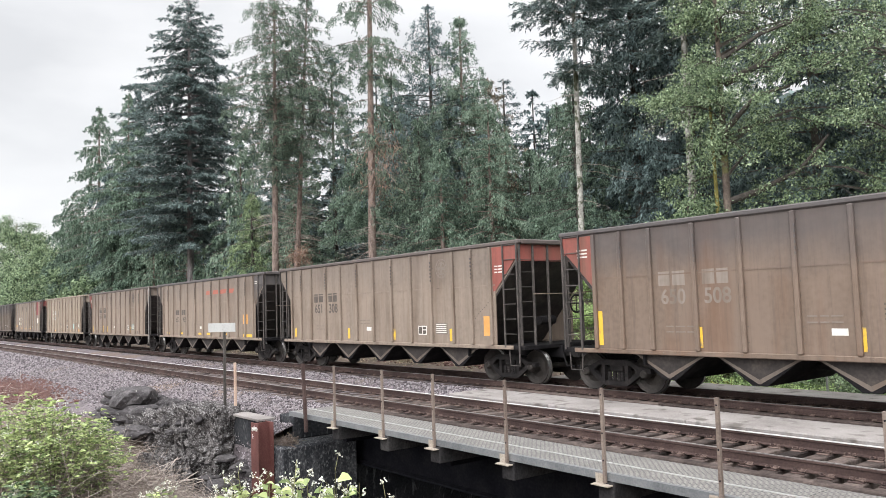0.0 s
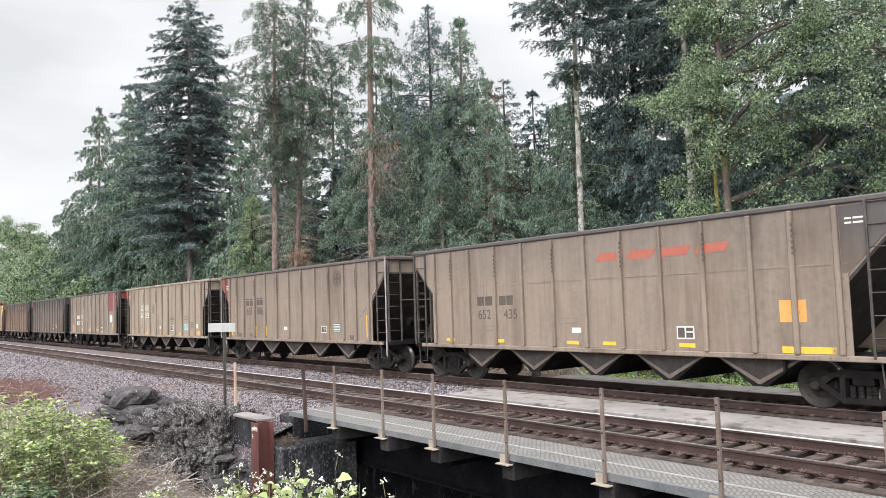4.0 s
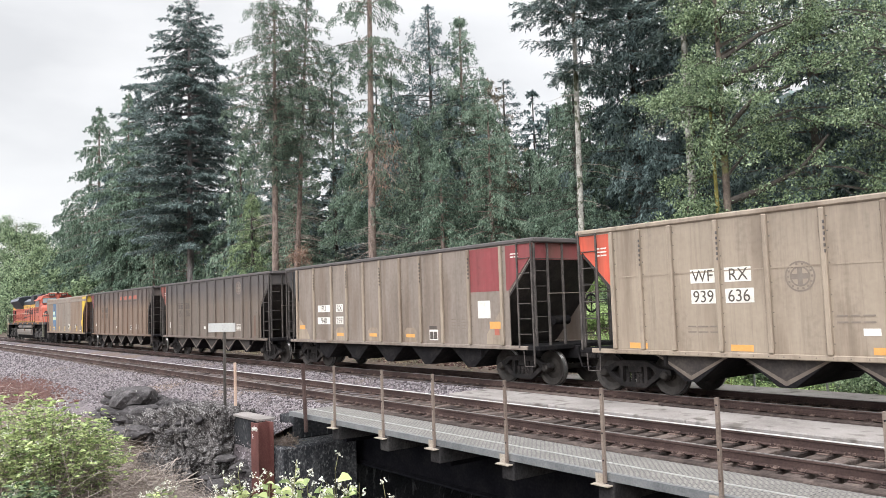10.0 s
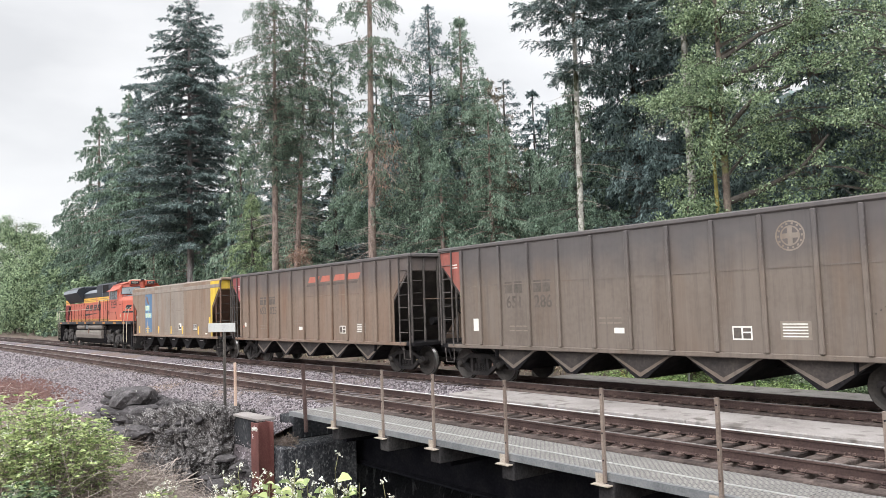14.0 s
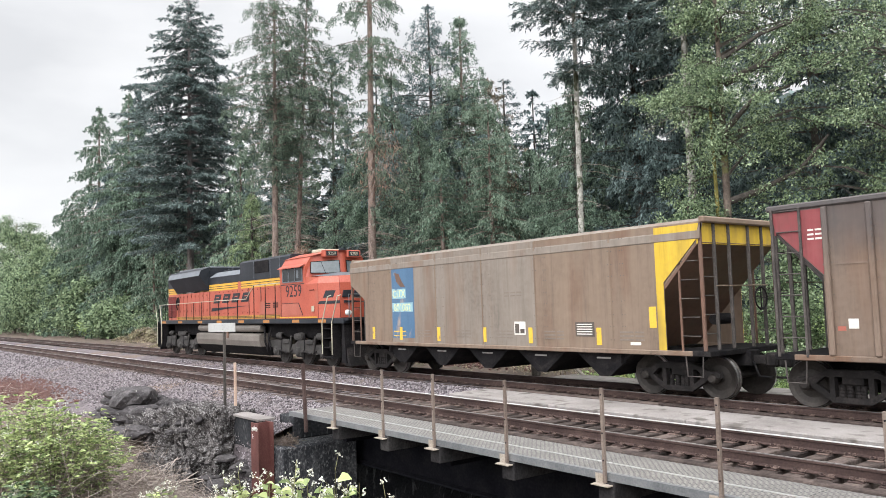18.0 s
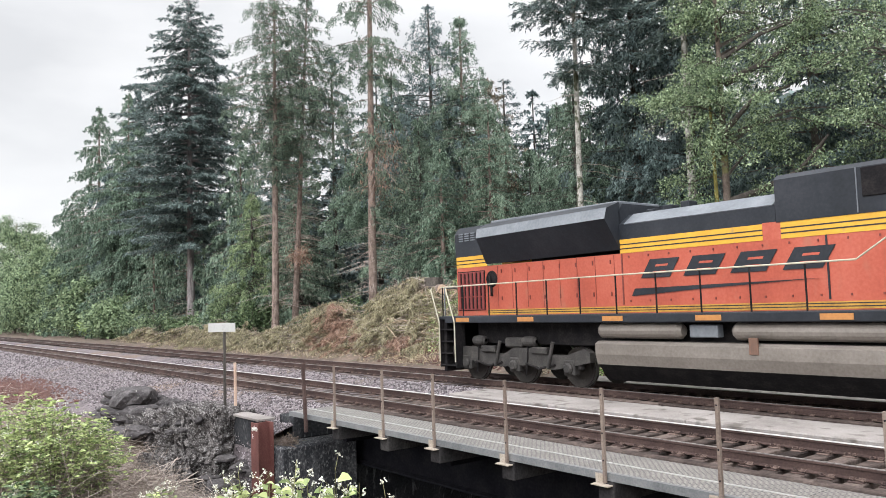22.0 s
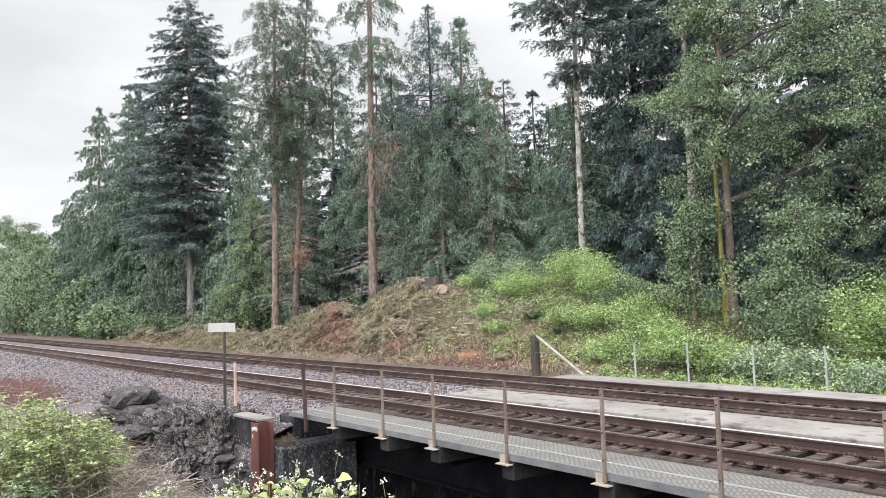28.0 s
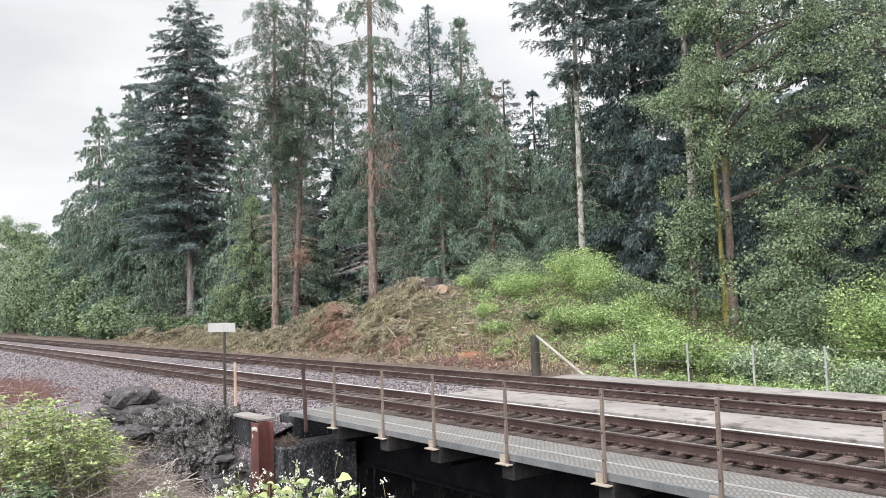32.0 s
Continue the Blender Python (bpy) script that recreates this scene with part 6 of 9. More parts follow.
# ---- the near bank ----
def shrub(label, x, y, z, r, h, n, leaf, seed, size=0.09, flowers=0, stems=30, loose=0.16):
    rng = np.random.default_rng(seed)
    t = thing("shrub", label, "shrub", "bank shrubs", pose(x, y, z))
    g = Geo()
    tips = []
    for i in range(stems):
        a, q = rng.uniform(0, 6.28), rng.random() ** 0.6
        tip = Vector((math.cos(a) * r * q, math.sin(a) * r * q, h * (1 - 0.45 * q * q) * rng.uniform(0.65, 1.08)))
        g.tube([Vector((tip.x * 0.25, tip.y * 0.25, -0.4)), Vector((tip.x * 0.7, tip.y * 0.7, tip.z * 0.65)), tip], 0.009, 3, 0.004)
        tips.append(tip)
    part("stemwork", g, M["twig"], t)["kind"] = "stuff"
    tp = np.array(tips)
    k = rng.integers(0, len(tp), n)
    s = 1 - rng.random(n) ** 1.3 * 0.75
    c = tp[k] * s[:, None] + rng.normal(size=(n, 3)) * np.array([loose, loose, loose * 0.8]) * (r / 1.2)
    d = rng.normal(size=(n, 3)) * np.array([1, 1, 0.45])
    ln = size * rng.uniform(0.5, 1.3, n)
    put("foliage", quad_mesh("foliage", leaf_quads(rng, c, d, ln, ln * 0.72, roll=0.6), leaf), t)["kind"] = "stuff"
    if flowers:
        k = rng.integers(0, len(tp), flowers)
        c0 = tp[k] + rng.normal(size=(flowers, 3)) * 0.07
        idx = np.repeat(np.arange(flowers), 14)
        c = c0[idx] + rng.normal(size=(len(idx), 3)) * 0.022
        put("blossom", quad_mesh("blossom", leaf_quads(rng, c, rng.normal(size=(len(idx), 3)), 0.03, 0.028), M["blossom"]), t, "small white blossom clusters")["kind"] = "stuff"
    return t


def blades(rng, c, d, length, width, tilt=0.35, fold=0.25):
    """Broad leaves: two folded halves with a rounded outline along direction d, facing upward but for a random tilt."""
    n = len(c)
    d = unit(d)
    side = unit(np.cross(d, rng.normal(size=(n, 3)) * tilt + np.array([0, 0, 1.0])))
    nor = np.cross(side, d)
    length, width = np.broadcast_to(length, n)[:, None], np.broadcast_to(width, n)[:, None]
    V = np.empty((n, 2, 4, 3))
    tip = c + d * length - nor * length * 0.12
    for j, e in enumerate((-1.0, 1.0)):
        V[:, j, 0] = c
        V[:, j, 1] = c + d * length * 0.3 + side * e * width * 0.48 + nor * width * fold
        V[:, j, 2] = c + d * length * 0.68 + side * e * width * 0.36 + nor * width * fold * 0.6
        V[:, j, 3] = tip
    return V.reshape(-1, 4, 3)


def florets(rng, tips, per, spread, size):
    idx = np.repeat(np.arange(len(tips)), per)
    c = np.asarray(tips)[idx] + rng.normal(size=(len(idx), 3)) * spread
    return blades(rng, c, rng.normal(size=(len(idx), 3)) + np.array([0, 0, 0.4]), size, size * 0.9, 1.0)


def bramble_bush(label, x, y, z, r, h, canes, leaf, seed, size=0.085, bloom=0.25, nodes=13):
    """Arching canes, each with leaves of three to five leaflets at its nodes and small flower heads at its tip."""
    rng = np.random.default_rng(seed)
    t = thing("shrub", label, "shrub", "bank shrubs", pose(x, y, z))
    g = Geo()
    C, D, L, heads = [], [], [], []
    for i in range(canes):
        a, q = rng.uniform(0, 6.28), rng.random() ** 0.55
        out, top = r * q * rng.uniform(0.85, 1.1), h * (1 - 0.5 * q * q) * rng.uniform(0.6, 1.08)
        dirv = np.array([math.cos(a), math.sin(a), 0.0])
        w = np.linspace(0, 1, nodes)[:, None]
        line = dirv * (out * (0.15 + 0.85 * w)) + np.array([0, 0, 1.0]) * (-0.3 + (top + 0.3) * np.sin(1.75 * w ** 0.85) / math.sin(1.45)) + rng.normal(size=(nodes, 3)) * 0.02
        g.tube([tuple(p) for p in line[:: 3]], 0.006, 3, 0.003)
        if rng.random() < bloom:
            heads.append(line[-1] + np.array([0, 0, 0.03]))
            heads.append(line[-2] + rng.normal(size=3) * 0.04 + np.array([0, 0, 0.05]))
        for p in line[3:]:
            b = rng.uniform(0, 6.28)
            v = np.array([math.cos(b), math.sin(b), rng.uniform(-0.1, 0.5)]) + 0.5 * dirv
            m = rng.integers(3, 6)
            for k in range(m):
                f = (k - (m - 1) / 2) * 0.75
                vv = np.array([v[0] * math.cos(f) - v[1] * math.sin(f), v[0] * math.sin(f) + v[1] * math.cos(f), v[2] - 0.12 * abs(f)])
                C.append(p + 0.05 * v)
                D.append(vv)
                L.append(size * rng.uniform(0.55, 1.25) * (1.15 - 0.2 * abs(f)))
    part("stemwork", g, M["twig"], t)["kind"] = "stuff"
    L = np.array(L)
    put("foliage", quad_mesh("foliage", blades(rng, np.array(C), np.array(D), L, L * 0.62, 0.4), leaf), t)["kind"] = "stuff"
    if heads:
        put("blossom", quad_mesh("blossom", florets(rng, heads, 8, 0.026, 0.021), M["blossom"]), t, "small white blossom clusters")["kind"] = "stuff"
    return t


def panicle_shrub(label, x, y, z, r, h, stems, seed, size=0.15):
    """Upright forking stems with broad pale leaves and loose heads of tiny white flowers."""
    rng = np.random.default_rng(seed)
    t = thing("shrub", label, "shrub", "flowering shrubs", pose(x, y, z))
    g = Geo()
    C, D, heads = [], [], []
    for i in range(stems):
        a, q = rng.uniform(0, 6.28), rng.random() ** 0.5
        top = np.array([math.cos(a) * r * q, math.sin(a) * r * q, h * rng.uniform(0.72, 1.05) * (1 - 0.2 * q)])
        base = top * np.array([0.35, 0.35, 0.0])
        g.tube([tuple(base), tuple(base * 0.4 + top * 0.6 + np.array([0, 0, -0.04])), tuple(top)], 0.007, 4, 0.003)
        for k in range(4):
            b, s = rng.uniform(0, 6.28), 1 - 0.32 * rng.random()
            p = base + (top - base) * s
            e = p + np.array([math.cos(b), math.sin(b), 0.9]) * rng.uniform(0.05, 0.15)
            g.tube([tuple(p), tuple(e)], 0.003, 3, 0.002)
            heads.append(e)
        for k in range(13):
            b, s = rng.uniform(0, 6.28), rng.uniform(0.35, 0.95)
            v = np.array([math.cos(b), math.sin(b), rng.uniform(-0.25, 0.45)])
            C.append(base + (top - base) * s + 0.03 * v)
            D.append(v)
    part("stemwork", g, M["leaf_straw"], t)["kind"] = "stuff"
    L = size * rng.uniform(0.5, 1.2, len(C))
    put("foliage", quad_mesh("foliage", blades(rng, np.array(C), np.array(D), L, L * 0.75, 0.35), M["leaf_bush"]), t)["kind"] = "stuff"
    put("blossom", quad_mesh("blossom", florets(rng, heads, 9, 0.017, 0.026), M["blossom"]), t, "small white blossom clusters")["kind"] = "stuff"
    return t


BUSH = "yellow-green flowering bramble bush on the bank"
bramble_bush(BUSH, -13.0, 2.45, -0.6, 1.15, 1.6, 160, M["leaf_bush"], 81, 0.075, 0.22)
bramble_bush(BUSH, -14.6, 2.1, -0.85, 1.6, 1.75, 170, M["leaf_bush"], 82, 0.075, 0.18)
bramble_bush(BUSH, -14.2, 3.3, -0.95, 0.85, 1.45, 80, M["leaf_bush"], 87, 0.075, 0.25)
bramble_bush("dark green bramble bush low on the bank", -12.0, 1.75, -0.95, 0.9, 0.95, 90, M["leaf"], 83, 0.085, 0.05)
FLOWERING = "flowering shrub with white clusters before the abutment"
panicle_shrub(FLOWERING, -8.3, 3.9, -1.0, 0.5, 1.62, 11, 84)
panicle_shrub(FLOWERING, -7.5, 4.0, -1.0, 0.5, 1.62, 15, 91)
panicle_shrub(FLOWERING, -6.9, 4.0, -1.0, 0.45, 1.66, 13, 85)
panicle_shrub(FLOWERING, -6.2, 3.95, -1.0, 0.36, 1.42, 8, 93)
panicle_shrub("small yellow-green flowering shrub before the masonry", -9.9, 3.9, -1.0, 0.3, 1.3, 6, 88, 0.12)
panicle_shrub("small yellow-green flowering shrub before the masonry", -11.2, 3.6, -0.9, 0.3, 0.85, 5, 92, 0.12)
stick_pile("dead_brambles", 6000, [(-19.6, 6.1, 1.5, 0.9, 0.7), (-20.2, 5.4, 1.8, 1.1, 0.9), (-17.8, 5.0, 1.6, 0.9, 0.9), (-19.2, 5.4, 1.6, 1.2, 0.8), (-16.7, 5.8, 1.2, 0.8, 0.7), (-15.0, 4.5, 1.8, 0.8, 0.7), (-16.6, 6.4, 0.9, 0.6, 0.5), (-18.0, 5.5, 1.6, 0.9, 0.8), (-12.6, 3.5, 1.2, 0.6, 0.5), (-13.6, 4.1, 1.3, 0.6, 0.5), (-11.4, 2.9, 1.0, 0.5, 0.45)], (0.3, 1.3), (0.003, 0.008), M["twig"], "tangle of dead grey bramble stems", 86, flat=0.38)
stick_pile("dead_brambles", 160, [(-12.4, 2.8, 1.6, 1.0, 1.3), (-13.6, 2.6, 1.8, 1.0, 1.3), (-11.2, 3.2, 1.0, 0.6, 0.7)], (0.7, 1.9), (0.003, 0.006), M["twig"], "long dead stems through the bramble bush", 89, flat=0.8)
stick_pile("twig_nest", 260, [(-16.75, 8.2, 0.3, 0.22, 0.14), (-17.0, 8.35, 0.25, 0.2, 0.12)], (0.12, 0.5), (0.004, 0.014), M["bark_moss"], "small heap of twigs and dirt on the abutment", 95, zf=lambda x, y: x * 0 - 0.87, flat=0.3)
stick_pile("dead_brambles", 70, [(-33, 5.6, 3.0, 0.8, 0.3), (-38, 5.8, 4.0, 0.8, 0.3), (-29, 5.6, 3.0, 0.8, 0.35)], (0.4, 2.0), (0.006, 0.016), M["twig"], "dead stems lying on the red soil", 90, flat=0.3)

# bushes on the mound and along the fence
for k, (x, y, r, h, n, m) in enumerate([
        (-29.8, 27.0, 1.9, 1.95, 3000, "leaf_silver"), (-27.6, 26.2, 1.6, 1.0, 2300, "leaf_bright"), (-24.3, 27.0, 1.9, 1.75, 3200, "leaf_bright"), (-22.4, 26.4, 1.5, 1.5, 2000, "leaf_bright"), (-31.6, 26.6, 1.0, 0.9, 900, "leaf_bright"),
        (-20.6, 25.6, 1.4, 1.5, 2000, "leaf"), (-19.2, 24.6, 1.4, 1.4, 2000, "leaf_bright"), (-17.6, 23.6, 1.3, 1.3, 1900, "leaf_bright"), (-21.6, 24.4, 1.3, 0.9, 1500, "leaf_bright"), (-22.9, 24.6, 1.2, 0.6, 1300, "leaf_bright"),
        (-16.2, 22.4, 1.2, 1.2, 1800, "leaf_bright"), (-14.4, 22.2, 1.2, 1.3, 1800, "leaf_bright"), (-12.6, 22.0, 1.2, 1.4, 1900, "leaf"), (-11.0, 21.8, 1.2, 1.5, 1900, "leaf"), (-9.4, 21.6, 1.2, 1.2, 1800, "leaf"), (-18.6, 22.2, 1.1, 0.9, 1300, "leaf_bright"),
        (-10.2, 24.5, 1.7, 3.2, 3200, "leaf_bright"), (-8.0, 24.0, 1.8, 2.8, 2800, "leaf"), (-12.8, 25.0, 1.6, 2.6, 2800, "leaf"), (-28.0, 24.4, 0.9, 0.5, 700, "leaf_bright"), (-26.4, 23.6, 0.8, 0.5, 600, "leaf_bright")]):
    shrub("leafy green bush on the mound by the line", x, y, max(float(land(x, y)), -0.8), r, h, int(n * 4.0), M["leaf_silver" if k in (12, 13, 14, 17) else m], 200 + k, 0.08, 12 if k in (12, 13, 14) else 0, 26)
# young growth along the forest edge
for k, (x, y, r, h, m) in enumerate([(-66, 24.5, 2.4, 2.2, "leaf"), (-70, 25.0, 2.2, 2.6, "leaf_dark"), (-80, 25, 2.5, 3.0, "leaf"), (-87, 24.5, 2.5, 3.2, "leaf"), (-60, 25.5, 2.2, 3.4, "leaf_dark"), (-56.5, 25.5, 2.0, 3.6, "leaf_dark"), (-48.5, 26.0, 2.0, 2.4, "leaf_dark"), (-45, 27.0, 2.2, 3.2, "leaf_dark"), (-98, 24.2, 3.0, 3.0, "leaf_bright"), (-110, 24.0, 3.4, 3.4, "leaf")]):
    shrub("green undergrowth at the forest edge", x, y, float(land(x, y)), r, h, 3600, M[m], 240 + k, 0.22, 0, 24)


# ---- the train ----
def S(t):
    """Where the front top corner of the fourth hopper car stands along the track at t seconds."""
    return -47.647 + 6.43079 * t + 0.00978769 * t * t


def weathered(name, base, dust=(0.25, 0.2, 0.155), amount=0.6, rough=0.7, rust=(0.11, 0.075, 0.052), soot=0.0):
    """Paint under road dust: vertical streaks and blotches between paint and dust."""
    dark = tuple(0.42 * a for a in base)
    mid = tuple(a * (1 - amount) + b * amount for a, b in zip(base, dust))
    m = surf(name, [tuple(0.4 * a + 0.6 * b for a, b in zip(dark, mid)), mid, base, tuple(min(1, 1.15 * a) for a in mid)], rough=rough, scale=1.1, fine=9, bump=0.06, streak=0.88, dist=0.004,
             speck=(rust, 1.3, 0.5, 0.8))
    # dents in the sheet, and thin rain streaks running down it
    N, K = m.node_tree.nodes, m.node_tree.links
    bs = N["Principled BSDF"]
    co = N.new("ShaderNodeTexCoord")
    mp = N.new("ShaderNodeMapping")
    mp.inputs["Scale"].default_value = (5.0, 1.0, 0.22)
    K.new(co.outputs["Object"], mp.inputs["Vector"])
    st = N.new("ShaderNodeTexNoise")
    st.inputs["Scale"].default_value = 1.6
    st.inputs["Detail"].default_value = 7
    st.inputs["Roughness"].default_value = 0.7
    K.new(mp.outputs["Vector"], st.inputs["Vector"])
    for lo, hi, tone, most in ((0.52, 0.72, tuple(0.5 * a for a in mid), 0.55), (0.47, 0.3, tuple(min(1, 1.45 * a) for a in mid), 0.4)):
        src = bs.inputs["Base Color"].links[0].from_socket
        mr = N.new("ShaderNodeMapRange")
        mr.inputs["From Min"].default_value, mr.inputs["From Max"].default_value, mr.inputs["To Max"].default_value = lo, hi, most
        K.new(st.outputs["Fac"], mr.inputs["Value"])
        mx = N.new("ShaderNodeMix")
        mx.data_type = 'RGBA'
        mx.inputs[7].default_value = (*tone, 1)
        K.new(mr.outputs["Result"], mx.inputs["Factor"])
        K.new(src, mx.inputs[6])
        K.new(mx.outputs[2], bs.inputs["Base Color"])
    dn = N.new("ShaderNodeTexNoise")
    dn.inputs["Scale"].default_value = 1.3
    dn.inputs["Detail"].default_value = 2
    K.new(co.outputs["Object"], dn.inputs["Vector"])
    bp = N.new("ShaderNodeBump")
    bp.inputs["Strength"].default_value = 0.6
    bp.inputs["Distance"].default_value = 0.07
    K.new(dn.outputs["Fac"], bp.inputs["Height"])
    K.new(bs.inputs["Normal"].links[0].from_socket, bp.inputs["Normal"])
    K.new(bp.outputs["Normal"], bs.inputs["Normal"])
    if soot:
        # coal soot clings to the upper panels above a ragged edge
        src = bs.inputs["Base Color"].links[0].from_socket
        sp = N.new("ShaderNodeSeparateXYZ")
        K.new(co.outputs["Object"], sp.inputs[0])
        no = N.new("ShaderNodeTexNoise")
        no.inputs["Scale"].default_value = 1.4
        no.inputs["Detail"].default_value = 5
        K.new(co.outputs["Object"], no.inputs["Vector"])
        ad = N.new("ShaderNodeMath")
        ad.operation = 'MULTIPLY_ADD'
        ad.inputs[1].default_value = 1.1
        K.new(no.outputs["Fac"], ad.inputs[0])
        K.new(sp.outputs["Z"], ad.inputs[2])
        mr = N.new("ShaderNodeMapRange")
        mr.inputs["From Min"].default_value = 3.2
        mr.inputs["From Max"].default_value = 4.1
        mr.inputs["To Max"].default_value = soot
        K.new(ad.outputs[0], mr.inputs["Value"])
        mx = N.new("ShaderNodeMix")
        mx.data_type = 'RGBA'
        mx.inputs[7].default_value = (0.055, 0.053, 0.058, 1)
        K.new(mr.outputs["Result"], mx.inputs["Factor"])
        K.new(src, mx.inputs[6])
        K.new(mx.outputs[2], bs.inputs["Base Color"])
    return m


P = {
    "tan": weathered("car_paint_tan", (0.229, 0.181, 0.142), (0.187, 0.147, 0.117), soot=0.22),
    "pale": weathered("car_paint_pale", (0.283, 0.231, 0.177), (0.241, 0.193, 0.149), soot=0.1),
    "grey": weathered("car_paint_grey", (0.212, 0.176, 0.149), (0.166, 0.137, 0.114)),
    "brown": weathered("car_paint_brown", (0.163, 0.118, 0.09), (0.13, 0.092, 0.066), rust=(0.13, 0.07, 0.04), soot=0.65),
    "dark": weathered("car_paint_dark", (0.130, 0.105, 0.087), (0.105, 0.083, 0.068), soot=0.7),
    "citx": weathered("car_paint_rusty", (0.188, 0.137, 0.1), (0.152, 0.109, 0.079), 0.5, rust=(0.12, 0.06, 0.034)),
    "citx_grey": weathered("car_paint_faded_grey", (0.2, 0.17, 0.142), (0.165, 0.135, 0.11), 0.5, rust=(0.15, 0.085, 0.052)),
    "red": weathered("end_paint_red", (0.24, 0.068, 0.052), (0.16, 0.06, 0.047), 0.5),
    "red_bright": weathered("end_paint_bright_red", (0.4675, 0.0765, 0.0425), (0.3825, 0.085, 0.051), 0.3),
    "maroon": weathered("end_paint_maroon", (0.204, 0.0425, 0.0467), (0.153, 0.051, 0.0467), 0.4),
    "black": weathered("end_paint_black", (0.02, 0.021, 0.024), (0.04, 0.036, 0.033), 0.4),
    "yellow_end": weathered("end_paint_yellow", (0.527, 0.357, 0.0255), (0.357, 0.238, 0.0425), 0.3),
    "yellow": surf("safety_yellow", [(0.6, 0.36, 0.03), (0.72, 0.46, 0.05)], rough=0.6, scale=4, fine=20, bump=0.05, speck=((0.25, 0.18, 0.1), 5, 0.58, 0.72)),
    "white": surf("stencil_white", [(0.5, 0.47, 0.42), (0.72, 0.7, 0.65)], rough=0.7, scale=4, fine=20, bump=0),
    "faint": surf("stencil_faded", [(0.15, 0.122, 0.1), (0.2, 0.166, 0.14)], rough=0.8, scale=4, fine=20, bump=0),
    "ink": surf("stencil_dark", [(0.05, 0.042, 0.036), (0.11, 0.09, 0.075)], rough=0.8, scale=3, fine=20, bump=0),
    "teal": surf("decal_teal", [(0.12, 0.3, 0.31), (0.2, 0.4, 0.4)], rough=0.6, scale=4, fine=20, bump=0),
    "cyan": surf("decal_cyan", [(0.2, 0.36, 0.42), (0.3, 0.46, 0.5)], rough=0.7, scale=4, fine=20, bump=0, speck=((0.1, 0.17, 0.26), 6, 0.55, 0.65)),
    "lemon": surf("decal_lemon", [(0.5, 0.5, 0.22), (0.66, 0.66, 0.34)], rough=0.7, scale=4, fine=20, bump=0, speck=((0.25, 0.35, 0.35), 9, 0.55, 0.65)),
    "blue": surf("decal_blue", [(0.045, 0.1, 0.18), (0.075, 0.15, 0.25)], rough=0.65, scale=2, fine=20, bump=0, streak=0.7, speck=((0.3, 0.24, 0.2), 3, 0.58, 0.7)),
    "redmark": surf("faded_red_mark", [(0.28, 0.085, 0.06), (0.38, 0.115, 0.08)], rough=0.7, scale=4, fine=20, bump=0, streak=0.5),
    "dull_orange": surf("dull_orange_mark", [(0.3, 0.13, 0.04), (0.42, 0.19, 0.05)], rough=0.7, scale=6, fine=20, bump=0),
    "orange_mark": surf("orange_mark", [(0.5, 0.24, 0.06), (0.62, 0.33, 0.1)], rough=0.7, scale=4, fine=20, bump=0),
    "rusty": weathered("rusty_brown", (0.14, 0.075, 0.05), (0.1, 0.06, 0.045)),
    "ladder": surf("ladder_steel", [(0.03, 0.028, 0.027), (0.065, 0.056, 0.051), (0.12, 0.105, 0.096)], rough=0.75, metal=0.2, scale=3, fine=25, bump=0.1),
    "stile": surf("stile_grey", [(0.16, 0.14, 0.13), (0.28, 0.26, 0.245), (0.45, 0.43, 0.41)], rough=0.7, metal=0.2, scale=4, fine=30, bump=0.1, streak=0.5),
    "dull_teal": surf("decal_dull", [(0.085, 0.11, 0.095), (0.14, 0.17, 0.15)], rough=0.7, scale=4, fine=20, bump=0),
    # Near-black brown for bay plates and slope sheets.
    "bay": surf("bay_dark", [(0.014, 0.012, 0.012), (0.032, 0.026, 0.024), (0.065, 0.053, 0.046)], rough=0.85, scale=2.5, fine=18, bump=0.15),
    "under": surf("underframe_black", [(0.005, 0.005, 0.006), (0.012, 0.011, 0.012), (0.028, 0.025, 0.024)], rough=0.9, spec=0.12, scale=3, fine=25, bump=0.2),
    "truck": surf("truck_iron", [(0.006, 0.006, 0.006), (0.016, 0.014, 0.014), (0.042, 0.036, 0.034)], rough=0.85, spec=0.2, scale=3, fine=25, bump=0.3),
    "wheel": surf("wheel_steel", [(0.016, 0.014, 0.013), (0.034, 0.029, 0.026), (0.06, 0.052, 0.046)], rough=0.6, metal=0.5, scale=3, fine=20, bump=0.1),
    "tread": surf("wheel_tread", [(0.4, 0.39, 0.38), (0.55, 0.54, 0.53)], rough=0.3, metal=0.9, scale=3, fine=20, bump=0),
}


def letters(name, text, size, mat, parent, x, y, z, shear=0.0, bold=0.0, squeeze=1.0, label=""):
    """Raised lettering on a side that faces -y, centred on x, standing on z."""
    cu = bpy.data.curves.new(name, 'FONT')
    cu.body, cu.size, cu.align_x, cu.shear, cu.extrude, cu.offset = text, size, 'CENTER', shear, 0.002, bold
    ob = bpy.data.objects.new(name, cu)
    scene.collection.objects.link(ob)
    bpy.context.view_layer.update()
    me = bpy.data.meshes.new_from_object(ob.evaluated_get(bpy.context.evaluated_depsgraph_get()))
    bpy.data.objects.remove(ob)
    bpy.data.curves.remove(cu)
    for v in me.vertices:
        v.co = (x + v.co.x * squeeze, y - v.co.z, z + v.co.y)
    me.name = name
    me.materials.clear()
    me.materials.append(mat)
    return put(name, me, parent, label)


